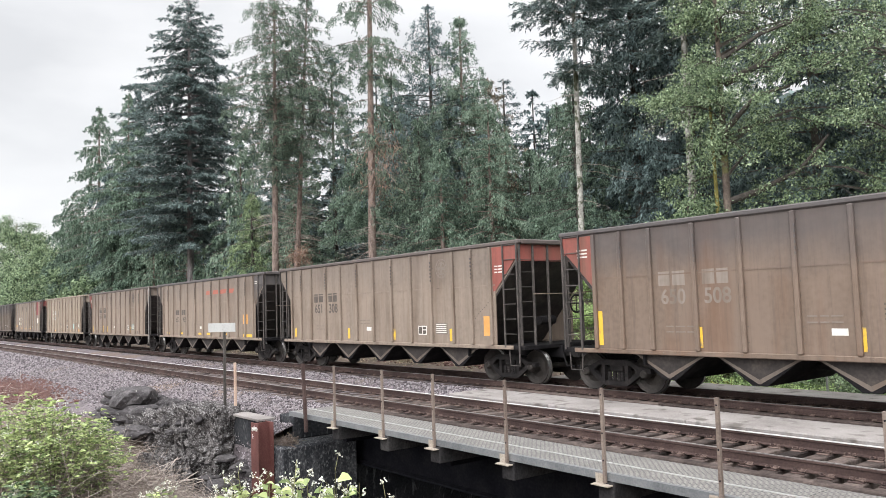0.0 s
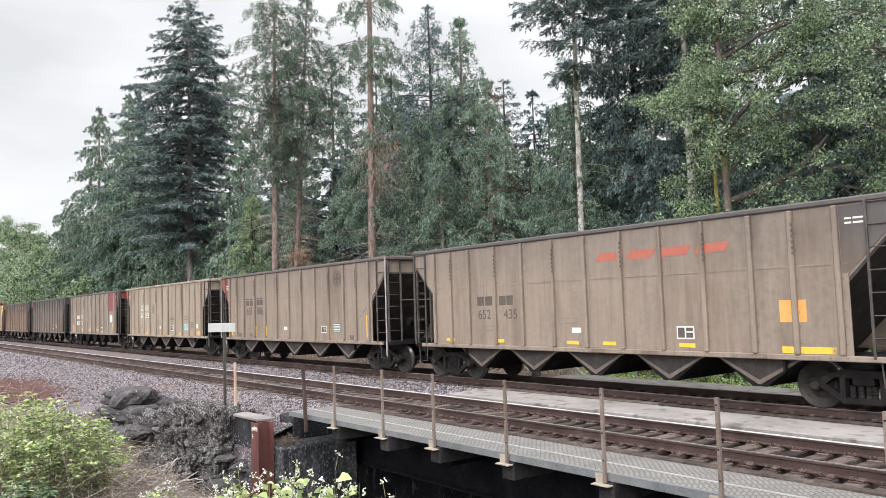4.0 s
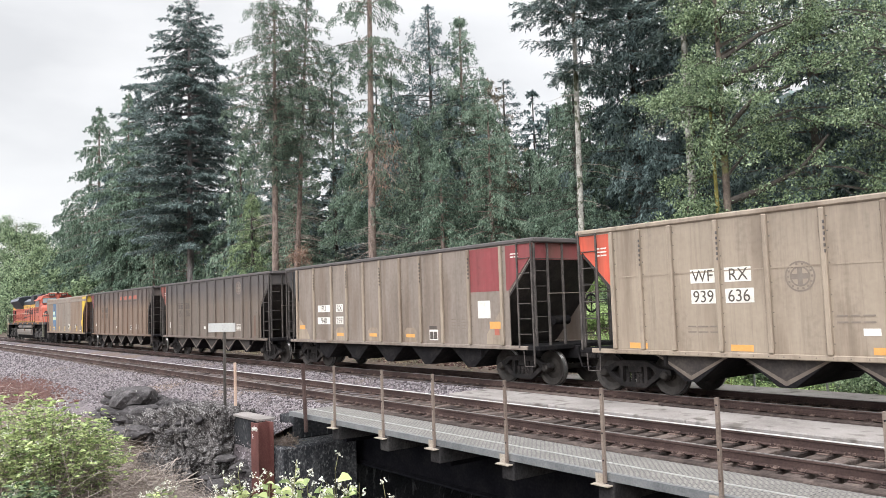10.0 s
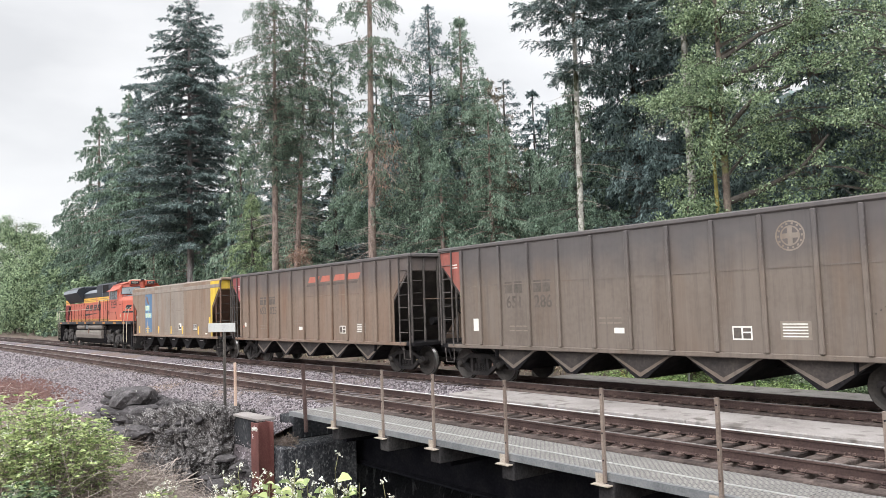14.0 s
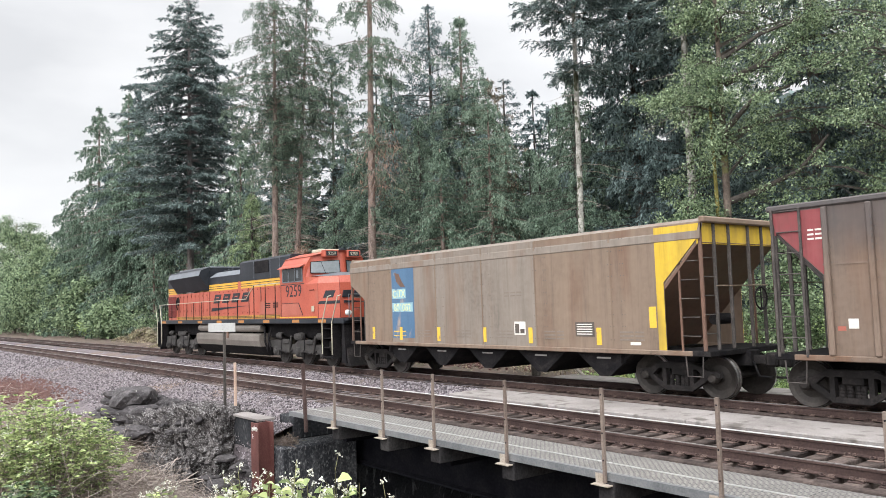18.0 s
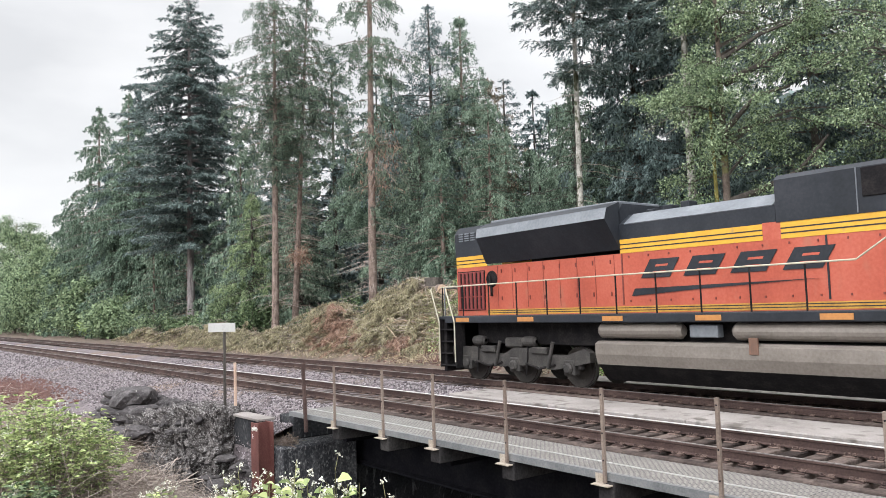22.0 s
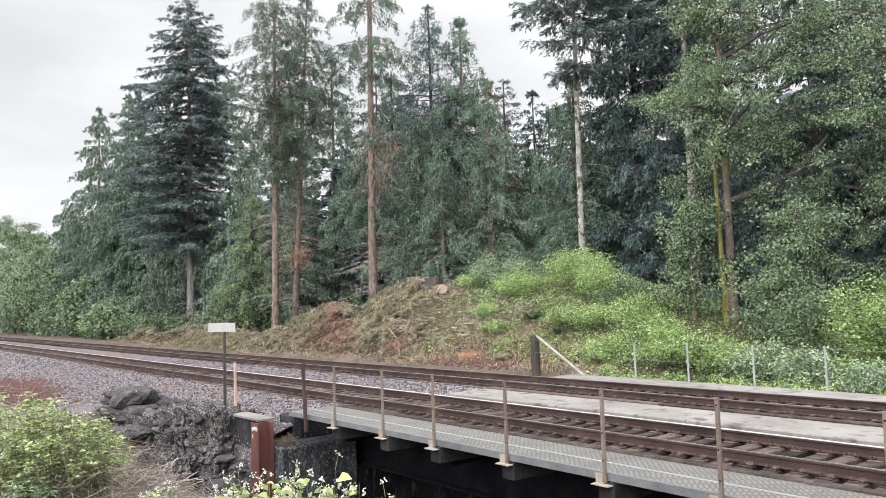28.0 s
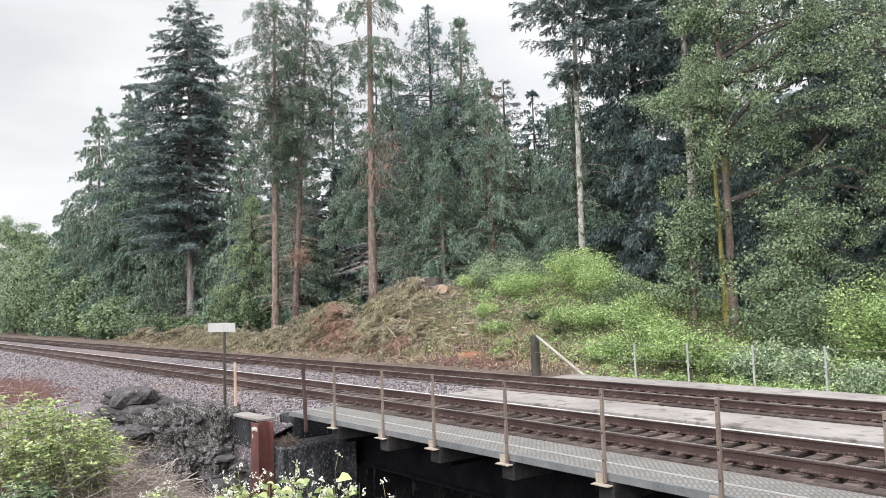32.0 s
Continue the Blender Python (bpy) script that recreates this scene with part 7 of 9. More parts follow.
def plate(name, parent, mat, x0, x1, z0, z1, y, label="", slant=0.0):
    """A thin painted mark on the near side."""
    g = Geo().poly([(x0, y, z0), (x1, y, z0), (x1 + slant, y, z1), (x0 + slant, y, z1), (x0, y + 0.004, z0), (x1, y + 0.004, z0), (x1 + slant, y + 0.004, z1), (x0 + slant, y + 0.004, z1)],
                   [(0, 1, 2, 3), (4, 7, 6, 5), (0, 4, 5, 1), (1, 5, 6, 2), (2, 6, 7, 3), (3, 7, 4, 0)])
    return part(name, g, mat, parent, label)


def bars(name, parent, mat, x, y, z, widths, h, gap=0.05, label=""):
    """A row of plain bars standing for small lettering."""
    g = Geo()
    for w in widths:
        g.box(x, x + w, y - 0.003, y + 0.001, z, z + h)
        x += w + gap
    return part(name, g, mat, parent, label)


WHEELSETS = []


def wheelset(parent, x, r, half=0.7525):
    """An axle with its two wheels, which turns as its car rolls."""
    ws = new("wheelset")
    ws.parent = parent
    ws.location = (x, 0, r)
    part("axle", Geo().tube([(0, -1.0, 0), (0, 1.0, 0)], 0.075, 10), P["wheel"], ws)
    for s in (-1, 1):
        prof = [(0.0, s * (half + 0.07)), (0.11, s * (half + 0.07)), (0.13, s * (half + 0.02)), (r * 0.6, s * (half + 0.0)), (r * 0.82, s * (half + 0.03)), (r - 0.012, s * (half + 0.07)),
                (r, s * (half + 0.06)), (r + 0.004, s * (half - 0.035)), (r + 0.028, s * (half - 0.05)), (r + 0.026, s * (half - 0.075)), (r * 0.82, s * (half - 0.07)), (r * 0.6, s * (half - 0.03)), (0.0, s * (half - 0.03))]
        part("wheel", Geo().ring(prof, "y", (0, 0, 0), 28), P["wheel"], ws, "steel wheel", smooth=False)
        part("tread", Geo().ring([(r + 0.0015, s * (half + 0.055)), (r + 0.0055, s * (half - 0.035))], "y", (0, 0, 0), 28), P["tread"], ws, "bright rolling tread")
    WHEELSETS.append((ws, x, r))
    return ws


def side_frame(parent, cx, y, wb, r):
    """Cast side frame of a two-axle truck with springs and bearing caps."""
    h = wb / 2
    s = -1 if y < 0 else 1
    top = r + 0.2
    g = Geo()
    g.prism([(cx - h - 0.2, r + 0.02), (cx - h - 0.18, r + 0.14), (cx - h + 0.12, r + 0.16), (cx - 0.42, top + 0.12), (cx + 0.42, top + 0.12), (cx + h - 0.12, r + 0.16), (cx + h + 0.18, r + 0.14), (cx + h + 0.2, r + 0.02),
             (cx + h - 0.16, r + 0.0), (cx + 0.5, top - 0.02), (cx - 0.5, top - 0.02), (cx - h + 0.16, r + 0.0)], "y", y - 0.07, y + 0.07)
    g.prism([(cx - h + 0.02, r + 0.03), (cx - h + 0.18, r + 0.06), (cx - 0.32, 0.27), (cx + 0.32, 0.27), (cx + h - 0.18, r + 0.06), (cx + h - 0.02, r + 0.03), (cx + 0.36, 0.16), (cx - 0.36, 0.16)], "y", y - 0.06, y + 0.06)
    for k in (-1, 1):
        g.box(cx + k * 0.36 - 0.05, cx + k * 0.36 + 0.05, y - 0.065, y + 0.065, 0.2, top + 0.05)
    part("side_frame", g, P["truck"], parent, "cast iron truck side frame")
    g = Geo()
    for k in (-0.2, -0.05, 0.1, 0.2):
        g.ring([(0.055, 0.27), (0.062, 0.3), (0.05, 0.33), (0.062, 0.36), (0.05, 0.39), (0.062, 0.42), (0.05, 0.45), (0.06, 0.5)], "z", (cx + k, y, 0), 8)
    part("spring", g, P["truck"], parent)
    for k in (-1, 1):
        part("bearing_cap", Geo().ring([(0.0, s * 0.13), (0.07, s * 0.13), (0.1, s * 0.1), (0.12, s * 0.02), (0.12, -s * 0.05)], "y", (cx + k * h, y, r), 14), P["wheel"], parent, "round bearing cap")


def coupler(parent, x, s):
    g = Geo().box(min(x, x + s * 0.7), max(x, x + s * 0.7), -0.09, 0.09, 0.74, 0.94, 0.02)
    g.box(min(x + s * 0.55, x + s * 0.82), max(x + s * 0.55, x + s * 0.82), -0.16, 0.14, 0.7, 1.0, 0.04)
    part("coupler", g, P["truck"], parent, "knuckle coupler")
    part("brake_hose", Geo().tube([(x + s * 0.35, -0.3, 0.85), (x + s * 0.5, -0.32, 0.5), (x + s * 0.8, -0.3, 0.5)], 0.025, 6), P["under"], parent)


RIBS = [-6.2, -5.4, -4.55, -3.4, -2.3, -1.15, -0.05, 1.08, 2.2, 3.3, 4.4, 5.27, 6.13]
RIBS_WIDE = [-6.3, -4.89, -3.51, -2.41, -1.25, -0.18, 1.03, 2.16, 3.29, 4.59, 6.02]
RIBS_FLAT = [-6.05, -4.64, -2.16, 0.04, 2.22, 4.78]


def hopper_frame(t):
    """Underframe, hopper bays, trucks and couplers shared by all hopper cars."""
    u = P["under"]
    part("centre_sill", Geo().box(-7.5, 7.5, -0.2, 0.2, 0.7, 1.05, 0.02), u, t)
    for s in (-1, 1):
        part("end_platform", Geo().box(min(s * 6.2, s * 7.38), max(s * 6.2, s * 7.38), -1.55, 1.55, 0.98, 1.1, 0.015), u, t)
        coupler(t, s * 7.25, s)
        for y in (-0.98, 0.98):
            side_frame(t, s * 6.17, y, 1.78, 0.47)
        part("bolster", Geo().box(s * 6.17 - 0.2, s * 6.17 + 0.2, -1.0, 1.0, 0.5, 0.72, 0.02), P["truck"], t)
        for k in (-1, 1):
            wheelset(t, s * 6.17 + k * 0.89, 0.47)
        # end stirrups
        for y in (-1.52, 1.52):
            part("stirrup", Geo().tube([(s * 6.75, y, 1.0), (s * 6.78, y, 0.55), (s * 7.15, y, 0.55), (s * 7.18, y, 1.0)], 0.018, 5), P["ladder"], t, "foot stirrup")
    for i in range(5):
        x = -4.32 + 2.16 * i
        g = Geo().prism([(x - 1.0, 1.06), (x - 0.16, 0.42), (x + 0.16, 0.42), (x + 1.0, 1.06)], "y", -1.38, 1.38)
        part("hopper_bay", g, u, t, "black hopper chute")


RUNG_SIDE = Geo().tube([(-0.235, 0, 0), (0.235, 0, 0)], 0.013, 5).mesh("rung", P["ladder"])
RUNG_END = Geo().tube([(0, -0.2, 0), (0, 0.2, 0)], 0.013, 5).mesh("rung", P["ladder"])


def hopper(label, paint, marks, left_end=None, right_end=None, curved=False, rim=None, ribs=None, gusset="brown", rib_paint=None, big_end=False, pale_stile=False):
    """A coal hopper car: ribbed sides cut away at the ends, slope sheets, ladders, hopper bays and trucks."""
    t = thing("hopper_car", label, "railway car", "hopper cars")
    hopper_frame(t)
    pm = P[paint]
    for s in (-1, 1):
        y = s * 1.555
        side = [(-6.3, 1.08), (6.3, 1.08), (6.3, 2.6), (7.2, 3.52), (7.28, 3.9), (-7.28, 3.9), (-7.2, 3.52), (-6.3, 2.6)]
        if curved:
            cuts = [-4.64, -2.16, 0.04, 2.22, 4.78]
            part("side_sheet", Geo().prism([(-6.3, 1.08), (-4.64, 1.08), (-4.64, 3.9), (-7.28, 3.9), (-7.24, 3.1), (-6.3, 2.55)], "y", y - 0.012, y + 0.012), pm, t, "rust-brown sheet")
            for k, (a, b) in enumerate(zip(cuts[:-1], cuts[1:])):
                part("side_sheet", Geo().box(a, b, y - 0.012, y + 0.012, 1.08, 3.9), P["citx_grey" if k < 3 else "citx"], t, "faded grey sheet" if k < 3 else "rust-brown sheet")
            side = [(4.78, 1.08), (6.3, 1.08), (6.3, 2.6), (7.2, 3.52), (7.28, 3.9), (4.78, 3.9)]
            part("rolled_top", Geo().prism([(y + s * 0.014, 3.52), (y + s * 0.03, 3.54), (y + s * 0.02, 3.7), (y - s * 0.03, 3.86), (y - s * 0.14, 3.98), (y - s * 0.16, 3.94)], "x", -7.28, 7.28), P["citx_grey"], t, "pale rolled top of the side")
        part("side_sheet", Geo().prism(side, "y", y - 0.012, y + 0.012), pm, t)
        part("side_sill", Geo().box(-6.95, 6.95, y - 0.05, y + 0.05, 0.99, 1.1, 0.015), pm, t)
        if not curved:
            part("top_chord", Geo().box(-7.34, 7.34, y - 0.06, y + 0.06, 3.89, 4.01, 0.03), P[rim or paint], t, "rounded top rail")
        xs = ribs or RIBS
        for x in xs:
            if curved:
                part("rib", Geo().box(x - 0.02, x + 0.02, y + s * 0.012 - 0.012, y + s * 0.012 + 0.012, 1.1, 3.88, 0.004), pm, t)
            else:
                a, b = sorted((y, y + s * 0.095))
                part("rib", Geo().box(x - 0.052, x + 0.052, a, b, 1.1, 3.88, 0.024), P[rib_paint or paint], t)
        g = Geo()
        for x in xs:
            for k in range(9):
                z = 1.3 + 0.3 * k + (0.02 if k % 2 else 0)
                for dx in (-0.075, 0.075) if not curved else (-0.05, 0.05, 0.32, 0.4):
                    g.box(x + dx - 0.011, x + dx + 0.011, y + s * 0.012 - 0.008, y + s * 0.012 + 0.008, z, z + 0.022)
        if not curved and not big_end:
            part("seam", Geo().box(-6.3, 6.3, y + s * 0.012 - 0.008, y + s * 0.012 + 0.008, 2.78, 2.81), P[rib_paint or paint], t)
        if not curved:
            for x in xs[1::2]:
                for k in range(6):
                    g.box(x + 0.03, x + 0.056, y + s * 0.07, y + s * 0.1, 3.02 + 0.11 * k, 3.08 + 0.11 * k)
        for k in range(40):
            g.box(-6.2 + k * 0.318, -6.18 + k * 0.318, y + s * 0.05 - 0.008, y + s * 0.05 + 0.008, 1.035, 1.055)
        o = part("riveting", g, P["dark"], t)
        o["kind"] = "stuff"
        for i in range(5):
            x = -4.32 + 2.16 * i
            part("bay_gusset", Geo().prism([(x - 0.95, 1.0), (x - 0.86, 1.0), (x, 0.55), (x + 0.86, 1.0), (x + 0.95, 1.0), (x + 0.02, 0.46), (x - 0.02, 0.46)], "y", s * 1.36 - 0.03, s * 1.36 + 0.03), P["dark"] if gusset != "under" else P["under"], t, "V-shaped gusset")
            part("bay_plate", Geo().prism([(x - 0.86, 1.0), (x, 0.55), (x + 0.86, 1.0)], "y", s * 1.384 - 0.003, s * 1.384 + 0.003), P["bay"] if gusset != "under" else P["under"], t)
            if curved and s < 0:
                part("stencil_dash", Geo().box(x - 0.22, x + 0.22, -1.397, -1.391, 0.84, 0.88), P["stile"], t, "pale stencil dash")
    for s in (-1, 1):
        col = P[(right_end if s > 0 else left_end) or paint]
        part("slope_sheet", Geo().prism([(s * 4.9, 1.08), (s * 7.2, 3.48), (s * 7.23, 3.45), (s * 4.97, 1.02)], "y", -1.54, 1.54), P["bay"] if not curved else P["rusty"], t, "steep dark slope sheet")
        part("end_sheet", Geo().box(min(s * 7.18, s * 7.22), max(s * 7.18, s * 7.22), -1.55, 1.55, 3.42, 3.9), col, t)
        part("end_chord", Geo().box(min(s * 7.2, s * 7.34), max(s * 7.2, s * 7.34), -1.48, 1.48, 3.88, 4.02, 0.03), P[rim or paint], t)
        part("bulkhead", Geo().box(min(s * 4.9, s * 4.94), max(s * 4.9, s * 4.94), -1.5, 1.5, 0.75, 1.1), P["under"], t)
        for y in (-1.5, -0.98, -0.4, 0.4, 0.98, 1.5):
            part("end_post", Geo().box(min(s * 7.2, s * 7.28), max(s * 7.2, s * 7.28), y - (0.032 if abs(y) > 1 else 0.024), y + (0.032 if abs(y) > 1 else 0.024), 1.1, 3.9, 0.01), (P["ladder"] if not curved else P["rusty"]) if abs(y) > 1.4 else P["ladder"], t)
        for y in (-1.54, 1.54):
            e = 1 if y > 0 else -1
            tall = 3.05 if curved else 3.92
            yi = y - 0.03 * e if curved else y + 0.06 * e
            part("ladder_stile", Geo().box(s * 6.68 - 0.025, s * 6.68 + 0.025, yi - 0.02, yi + 0.02, 1.05, tall, 0.006), P["ladder"] if not curved else P["rusty"], t)
            if not curved:
                part("corner_stile", Geo().box(s * 7.24 - 0.026, s * 7.24 + 0.026, yi - 0.025, yi + 0.015, 0.62 if s > 0 else 1.05, 3.96, 0.008), P["stile"] if pale_stile else P["ladder"], t, "pale worn corner stile" if pale_stile else "dark corner stile")
            for k in range(5 if curved else 7):
                z = 1.42 + 0.41 * k
                put("rung", RUNG_SIDE, t, "", pose(s * 6.915, yi, z))
                if k < 5:
                    put("rung", RUNG_END, t, "", pose(s * 7.28, y * 0.84, z + 0.05))
        part("grab_rail", Geo().tube([(s * 7.3, -1.05, 2.5), (s * 7.32, 0, 2.5), (s * 7.3, 1.05, 2.5)], 0.014, 5), pm, t)
        # coloured corner of the side sheet
        ce = right_end if s > 0 else left_end
        if ce:
            for ys in (-1, 1):
                yy = ys * (1.555 + 0.016)
                x0, lo = 6.2, 2.62
                if curved:
                    x0, lo = 6.1, 1.1
                prof = [(s * x0, 3.86), (s * x0, lo), (s * 6.3, lo), (s * 6.3, 2.62), (s * 7.18, 3.5), (s * 7.27, 3.86)]
                if big_end and s > 0:
                    part("end_colour", Geo().prism([(4.64, 2.62), (5.97, 2.62), (5.97, 3.86), (4.64, 3.86)], "y", yy - 0.003, yy + 0.003), P[ce], t, "painted panel")
                part("end_colour", Geo().prism(prof, "y", yy - 0.003, yy + 0.003), P[ce], t, "painted end panel")
        if s > 0:
            g = Geo().ring([(0.22, 0.0), (0.25, 0.02), (0.28, 0.0), (0.25, -0.02), (0.22, 0.0)], "x", (7.4, 0.55, 2.2), 20)
            for a in range(4):
                g.tube([(7.4, 0.55, 2.2), (7.4, 0.55 + 0.25 * math.cos(a * 1.5708), 2.2 + 0.25 * math.sin(a * 1.5708))], 0.014, 4)
            part("brake_wheel", g, P["under"], t, "round hand brake wheel")
            part("brake_cylinder", Geo().ring([(0, -0.3), (0.13, -0.3), (0.13, 0.3), (0, 0.3)], "y", (6.7, 0, 1.75), 14), P["under"], t)
    marks(t)
    return t


YS = -1.572       # just proud of the near side sheet


def marks_common(t, ink, consol_x=3.35, number="", code=2, x0=-4.35, tags=True):
    """Reporting marks: plain blocks for the owner's letters, figures below them, data bars and small stickers."""
    if code:
        for i, (x, w) in enumerate(((x0, 0.3), (x0 + 0.37, 0.32), (x0 + 1.12, 0.3), (x0 + 1.47, 0.27))):
            plate("mark_block", t, ink, x, x + w, 2.54, 2.86, YS, "faded owner's lettering as plain blocks")
    if number:
        a, b = number
        letters("numbering", a, 0.46, ink, t, x0 + 0.37, YS, 2.14, bold=0.008, squeeze=0.95, label="faded car number")
        letters("numbering", b, 0.46, ink, t, x0 + 1.47, YS, 2.14, bold=0.008, squeeze=0.95, label="faded car number")
    for z in (1.62, 1.5):
        bars("lettering", t, P["faint"], x0 + 0.15, YS, z, (0.2, 0.24, 0.18), 0.03, 0.05, "small data lettering as bars")
        bars("lettering", t, P["faint"], -1.0, YS, z + 0.2, (0.2, 0.16, 0.22), 0.03, 0.05)
    if tags:
        plate("sticker", t, P["white"], -0.55, -0.25, 1.47, 1.6, YS, "small white sticker")
        plate("label_frame", t, P["white"], consol_x - 0.3, consol_x + 0.14, 1.36, 1.64, YS, "white framed inspection label")
        plate("label_field", t, P["ink"], consol_x - 0.27, consol_x - 0.1, 1.39, 1.61, YS - 0.004)
        plate("label_field", t, P["ink"], consol_x - 0.06, consol_x + 0.11, 1.39, 1.5, YS - 0.004)
        plate("label_field", t, P["ink"], consol_x - 0.06, consol_x + 0.11, 1.53, 1.61, YS - 0.004)


def stripes(t, xs, z1=1.55, w=0.13, mat="yellow"):
    for x in xs:
        plate("reflector", t, P[mat], x - w / 2, x + w / 2, 1.18, z1, YS - 0.004, "yellow reflective strip")


def roundel(t, x, z, ink):
    g = Geo().ring([(0.27, -0.002), (0.3, -0.002), (0.3, 0.002), (0.27, 0.002)], "y", (x, YS, z), 24)
    g.ring([(0.17, -0.002), (0.2, -0.002), (0.2, 0.002), (0.17, 0.002)], "y", (x, YS, z), 24)
    g.box(x - 0.05, x + 0.05, YS - 0.002, YS + 0.002, z - 0.17, z + 0.17).box(x - 0.17, x - 0.05, YS - 0.002, YS + 0.002, z - 0.05, z + 0.05).box(x + 0.05, x + 0.17, YS - 0.002, YS + 0.002, z - 0.05, z + 0.05)
    for k in range(14):
        a = 6.2832 * k / 14
        g.box(x + 0.24 * math.cos(a) - 0.02, x + 0.24 * math.cos(a) + 0.02, YS - 0.002, YS + 0.002, z + 0.24 * math.sin(a) - 0.02, z + 0.24 * math.sin(a) + 0.02)
    part("roundel", g, ink, t, "faded round emblem as plain shapes")


def notice(t, x, mat="teal"):
    plate("notice", t, P[mat], x, x + 0.62, 1.38, 1.74, YS, "small printed notice panel")
    for k in range(5):
        plate("notice_line", t, P["white"], x + 0.05, x + 0.55, 1.43 + k * 0.06, 1.455 + k * 0.06, YS - 0.004)


def swoosh_letters(t, x, z, w, h, mat, slant=0.12, line=True):
    """The owner's slanted wordmark as four plain slanted shapes over a tapering bar."""
    for i in range(4):
        plate("mark_block", t, mat, x + i * w / 4, x + (i + 0.8) * w / 4, z, z + h, YS, "slanted wordmark as plain blocks", slant)
    if line:
        plate("mark_bar", t, mat, x, x + w * 0.8, z - h * 0.5, z - h * 0.25, YS, "", slant * 0.3)


def stencil_bars(t, x, z, n, mat, w=(0.35, 0.25), dz=0.09):
    """Small lines of lettering as bars."""
    for k in range(n):
        bars("lettering", t, P[mat], x, YS, z + dz * k, w, 0.036, 0.05, "small lettering as bars")


def end_notes(t, x, z, n=3):
    """Short white lines of lettering on the coloured corner panel."""
    for k in range(n):
        bars("lettering", t, P["white"], x, YS - 0.006, z - 0.085 * k, (0.12, 0.18), 0.035, 0.03, "short white note as bars")


def rivet_slant(t, sgn):
    g = Geo()
    for k in range(8):
        x, z = sgn * (5.38 + 0.085 * k), 1.85 + 0.062 * k
        g.box(x - 0.014, x + 0.014, YS - 0.006, YS + 0.004, z, z + 0.028)
    part("riveting", g, P["ink"], t)["kind"] = "stuff"


def car_a(t):
    marks_common(t, P["ink"], 2.95, ("651", "086"))
    roundel(t, 3.93, 3.4, P["ink"])
    notice(t, 3.55, "dull_teal")
    end_notes(t, -6.75, 3.5)
    stripes(t, (-5.95, -3.35, -2.25, -0.15, 3.3), 1.62)
    stripes(t, (6.0,), 2.0, 0.16)
    rivet_slant(t, 1)
    rivet_slant(t, -1)
    for x in (-5.2, -4.0, 4.75):
        plate("dark_patch", t, P["dark"], x, x + 0.3, 1.14, 1.3, YS, "dark repainted patch")


def car_308(t):
    marks_common(t, P["ink"], 2.85, ("651", "308"))
    roundel(t, 3.84, 3.4, P["faint"])
    notice(t, 3.45, "faint")
    end_notes(t, 6.3, 3.3)
    stripes(t, (-5.94, -1.76, 1.18, 4.23), 1.55)
    plate("patch", t, P["orange_mark"], 5.75, 6.05, 1.36, 1.92, YS, "orange paint patch")
    rivet_slant(t, 1)


def car_first(t):
    marks_common(t, P["grey"], 3.0, ("650", "508"))
    stripes(t, (-3.35, 0.0, 1.3, 3.2), 1.62)
    stripes(t, (-6.1,), 2.0, 0.16)
    end_notes(t, -6.75, 3.5)
    plate("sticker", t, P["white"], 0.55, 0.9, 1.47, 1.6, YS)
    stencil_bars(t, 0.4, 1.75, 4, "ink")


def car_435(t):
    for x, w in ((-4.2, 0.3), (-3.85, 0.3), (-3.25, 0.26), (-2.95, 0.25)):
        plate("mark_block", t, P["ink"], x, x + w, 2.22, 2.48, YS, "owner's lettering as plain blocks")
    letters("numbering", "652", 0.38, P["ink"], t, -3.9, YS, 1.84, label="faded car number")
    letters("numbering", "435", 0.38, P["ink"], t, -2.8, YS, 1.84, label="faded car number")
    marks_common(t, P["faint"], 2.85, "", 0)
    swoosh_letters(t, 0.3, 3.2, 3.7, 0.2, P["redmark"], 0.15, False)
    end_notes(t, 6.3, 3.6, 2)
    stripes(t, (-5.5, -3.3, -0.54, 0.64, 2.8), 1.27, 0.4)
    plate("patch", t, P["orange_mark"], 4.94, 5.48, 1.72, 2.15, YS, "orange paint patch")
    plate("patch", t, P["yellow"], 4.95, 6.0, 1.12, 1.25, YS)


def car_wfrx(t):
    for x, w in ((-4.08, 0.6), (-3.26, 0.6)):
        plate("mark_panel", t, P["white"], x, x + w, 2.56, 2.86, YS, "white stencil panel")
        plate("mark_panel", t, P["white"], x, x + w + 0.04, 2.12, 2.42, YS, "white stencil panel")
    for x, a, b in ((-3.78, "WF", "939"), (-2.95, "RX", "636")):
        letters("numbering", a, 0.36, P["ink"], t, x, YS - 0.004, 2.59, squeeze=0.95)
        letters("numbering", b, 0.36, P["ink"], t, x, YS - 0.004, 2.15, squeeze=0.95)
    marks_common(t, P["faint"], 1.75, "", 0)
    roundel(t, -1.65, 2.6, P["faint"])
    notice(t, 3.6)
    end_notes(t, -6.7, 3.5)
    for x in (-5.8, -3.2, -0.4, 2.8):
        plate("patch", t, P["orange_mark"], x, x + 0.5, 1.13, 1.26, YS, "worn orange patch")
    plate("patch", t, P["orange_mark"], 5.46, 6.05, 1.13, 1.35, YS, "worn orange patch")
    plate("sticker", t, P["white"], 5.45, 5.65, 1.5, 1.72, YS)
    plate("sticker", t, P["redmark"], 4.55, 4.75, 1.4, 1.47, YS)
    stencil_bars(t, 4.55, 1.5, 4, "ink")
    stencil_bars(t, 3.6, 1.95, 3, "faint", (0.4, 0.2))
    stencil_bars(t, 1.35, 1.95, 2, "ink", (0.2, 0.2, 0.15))
    rivet_slant(t, 1)


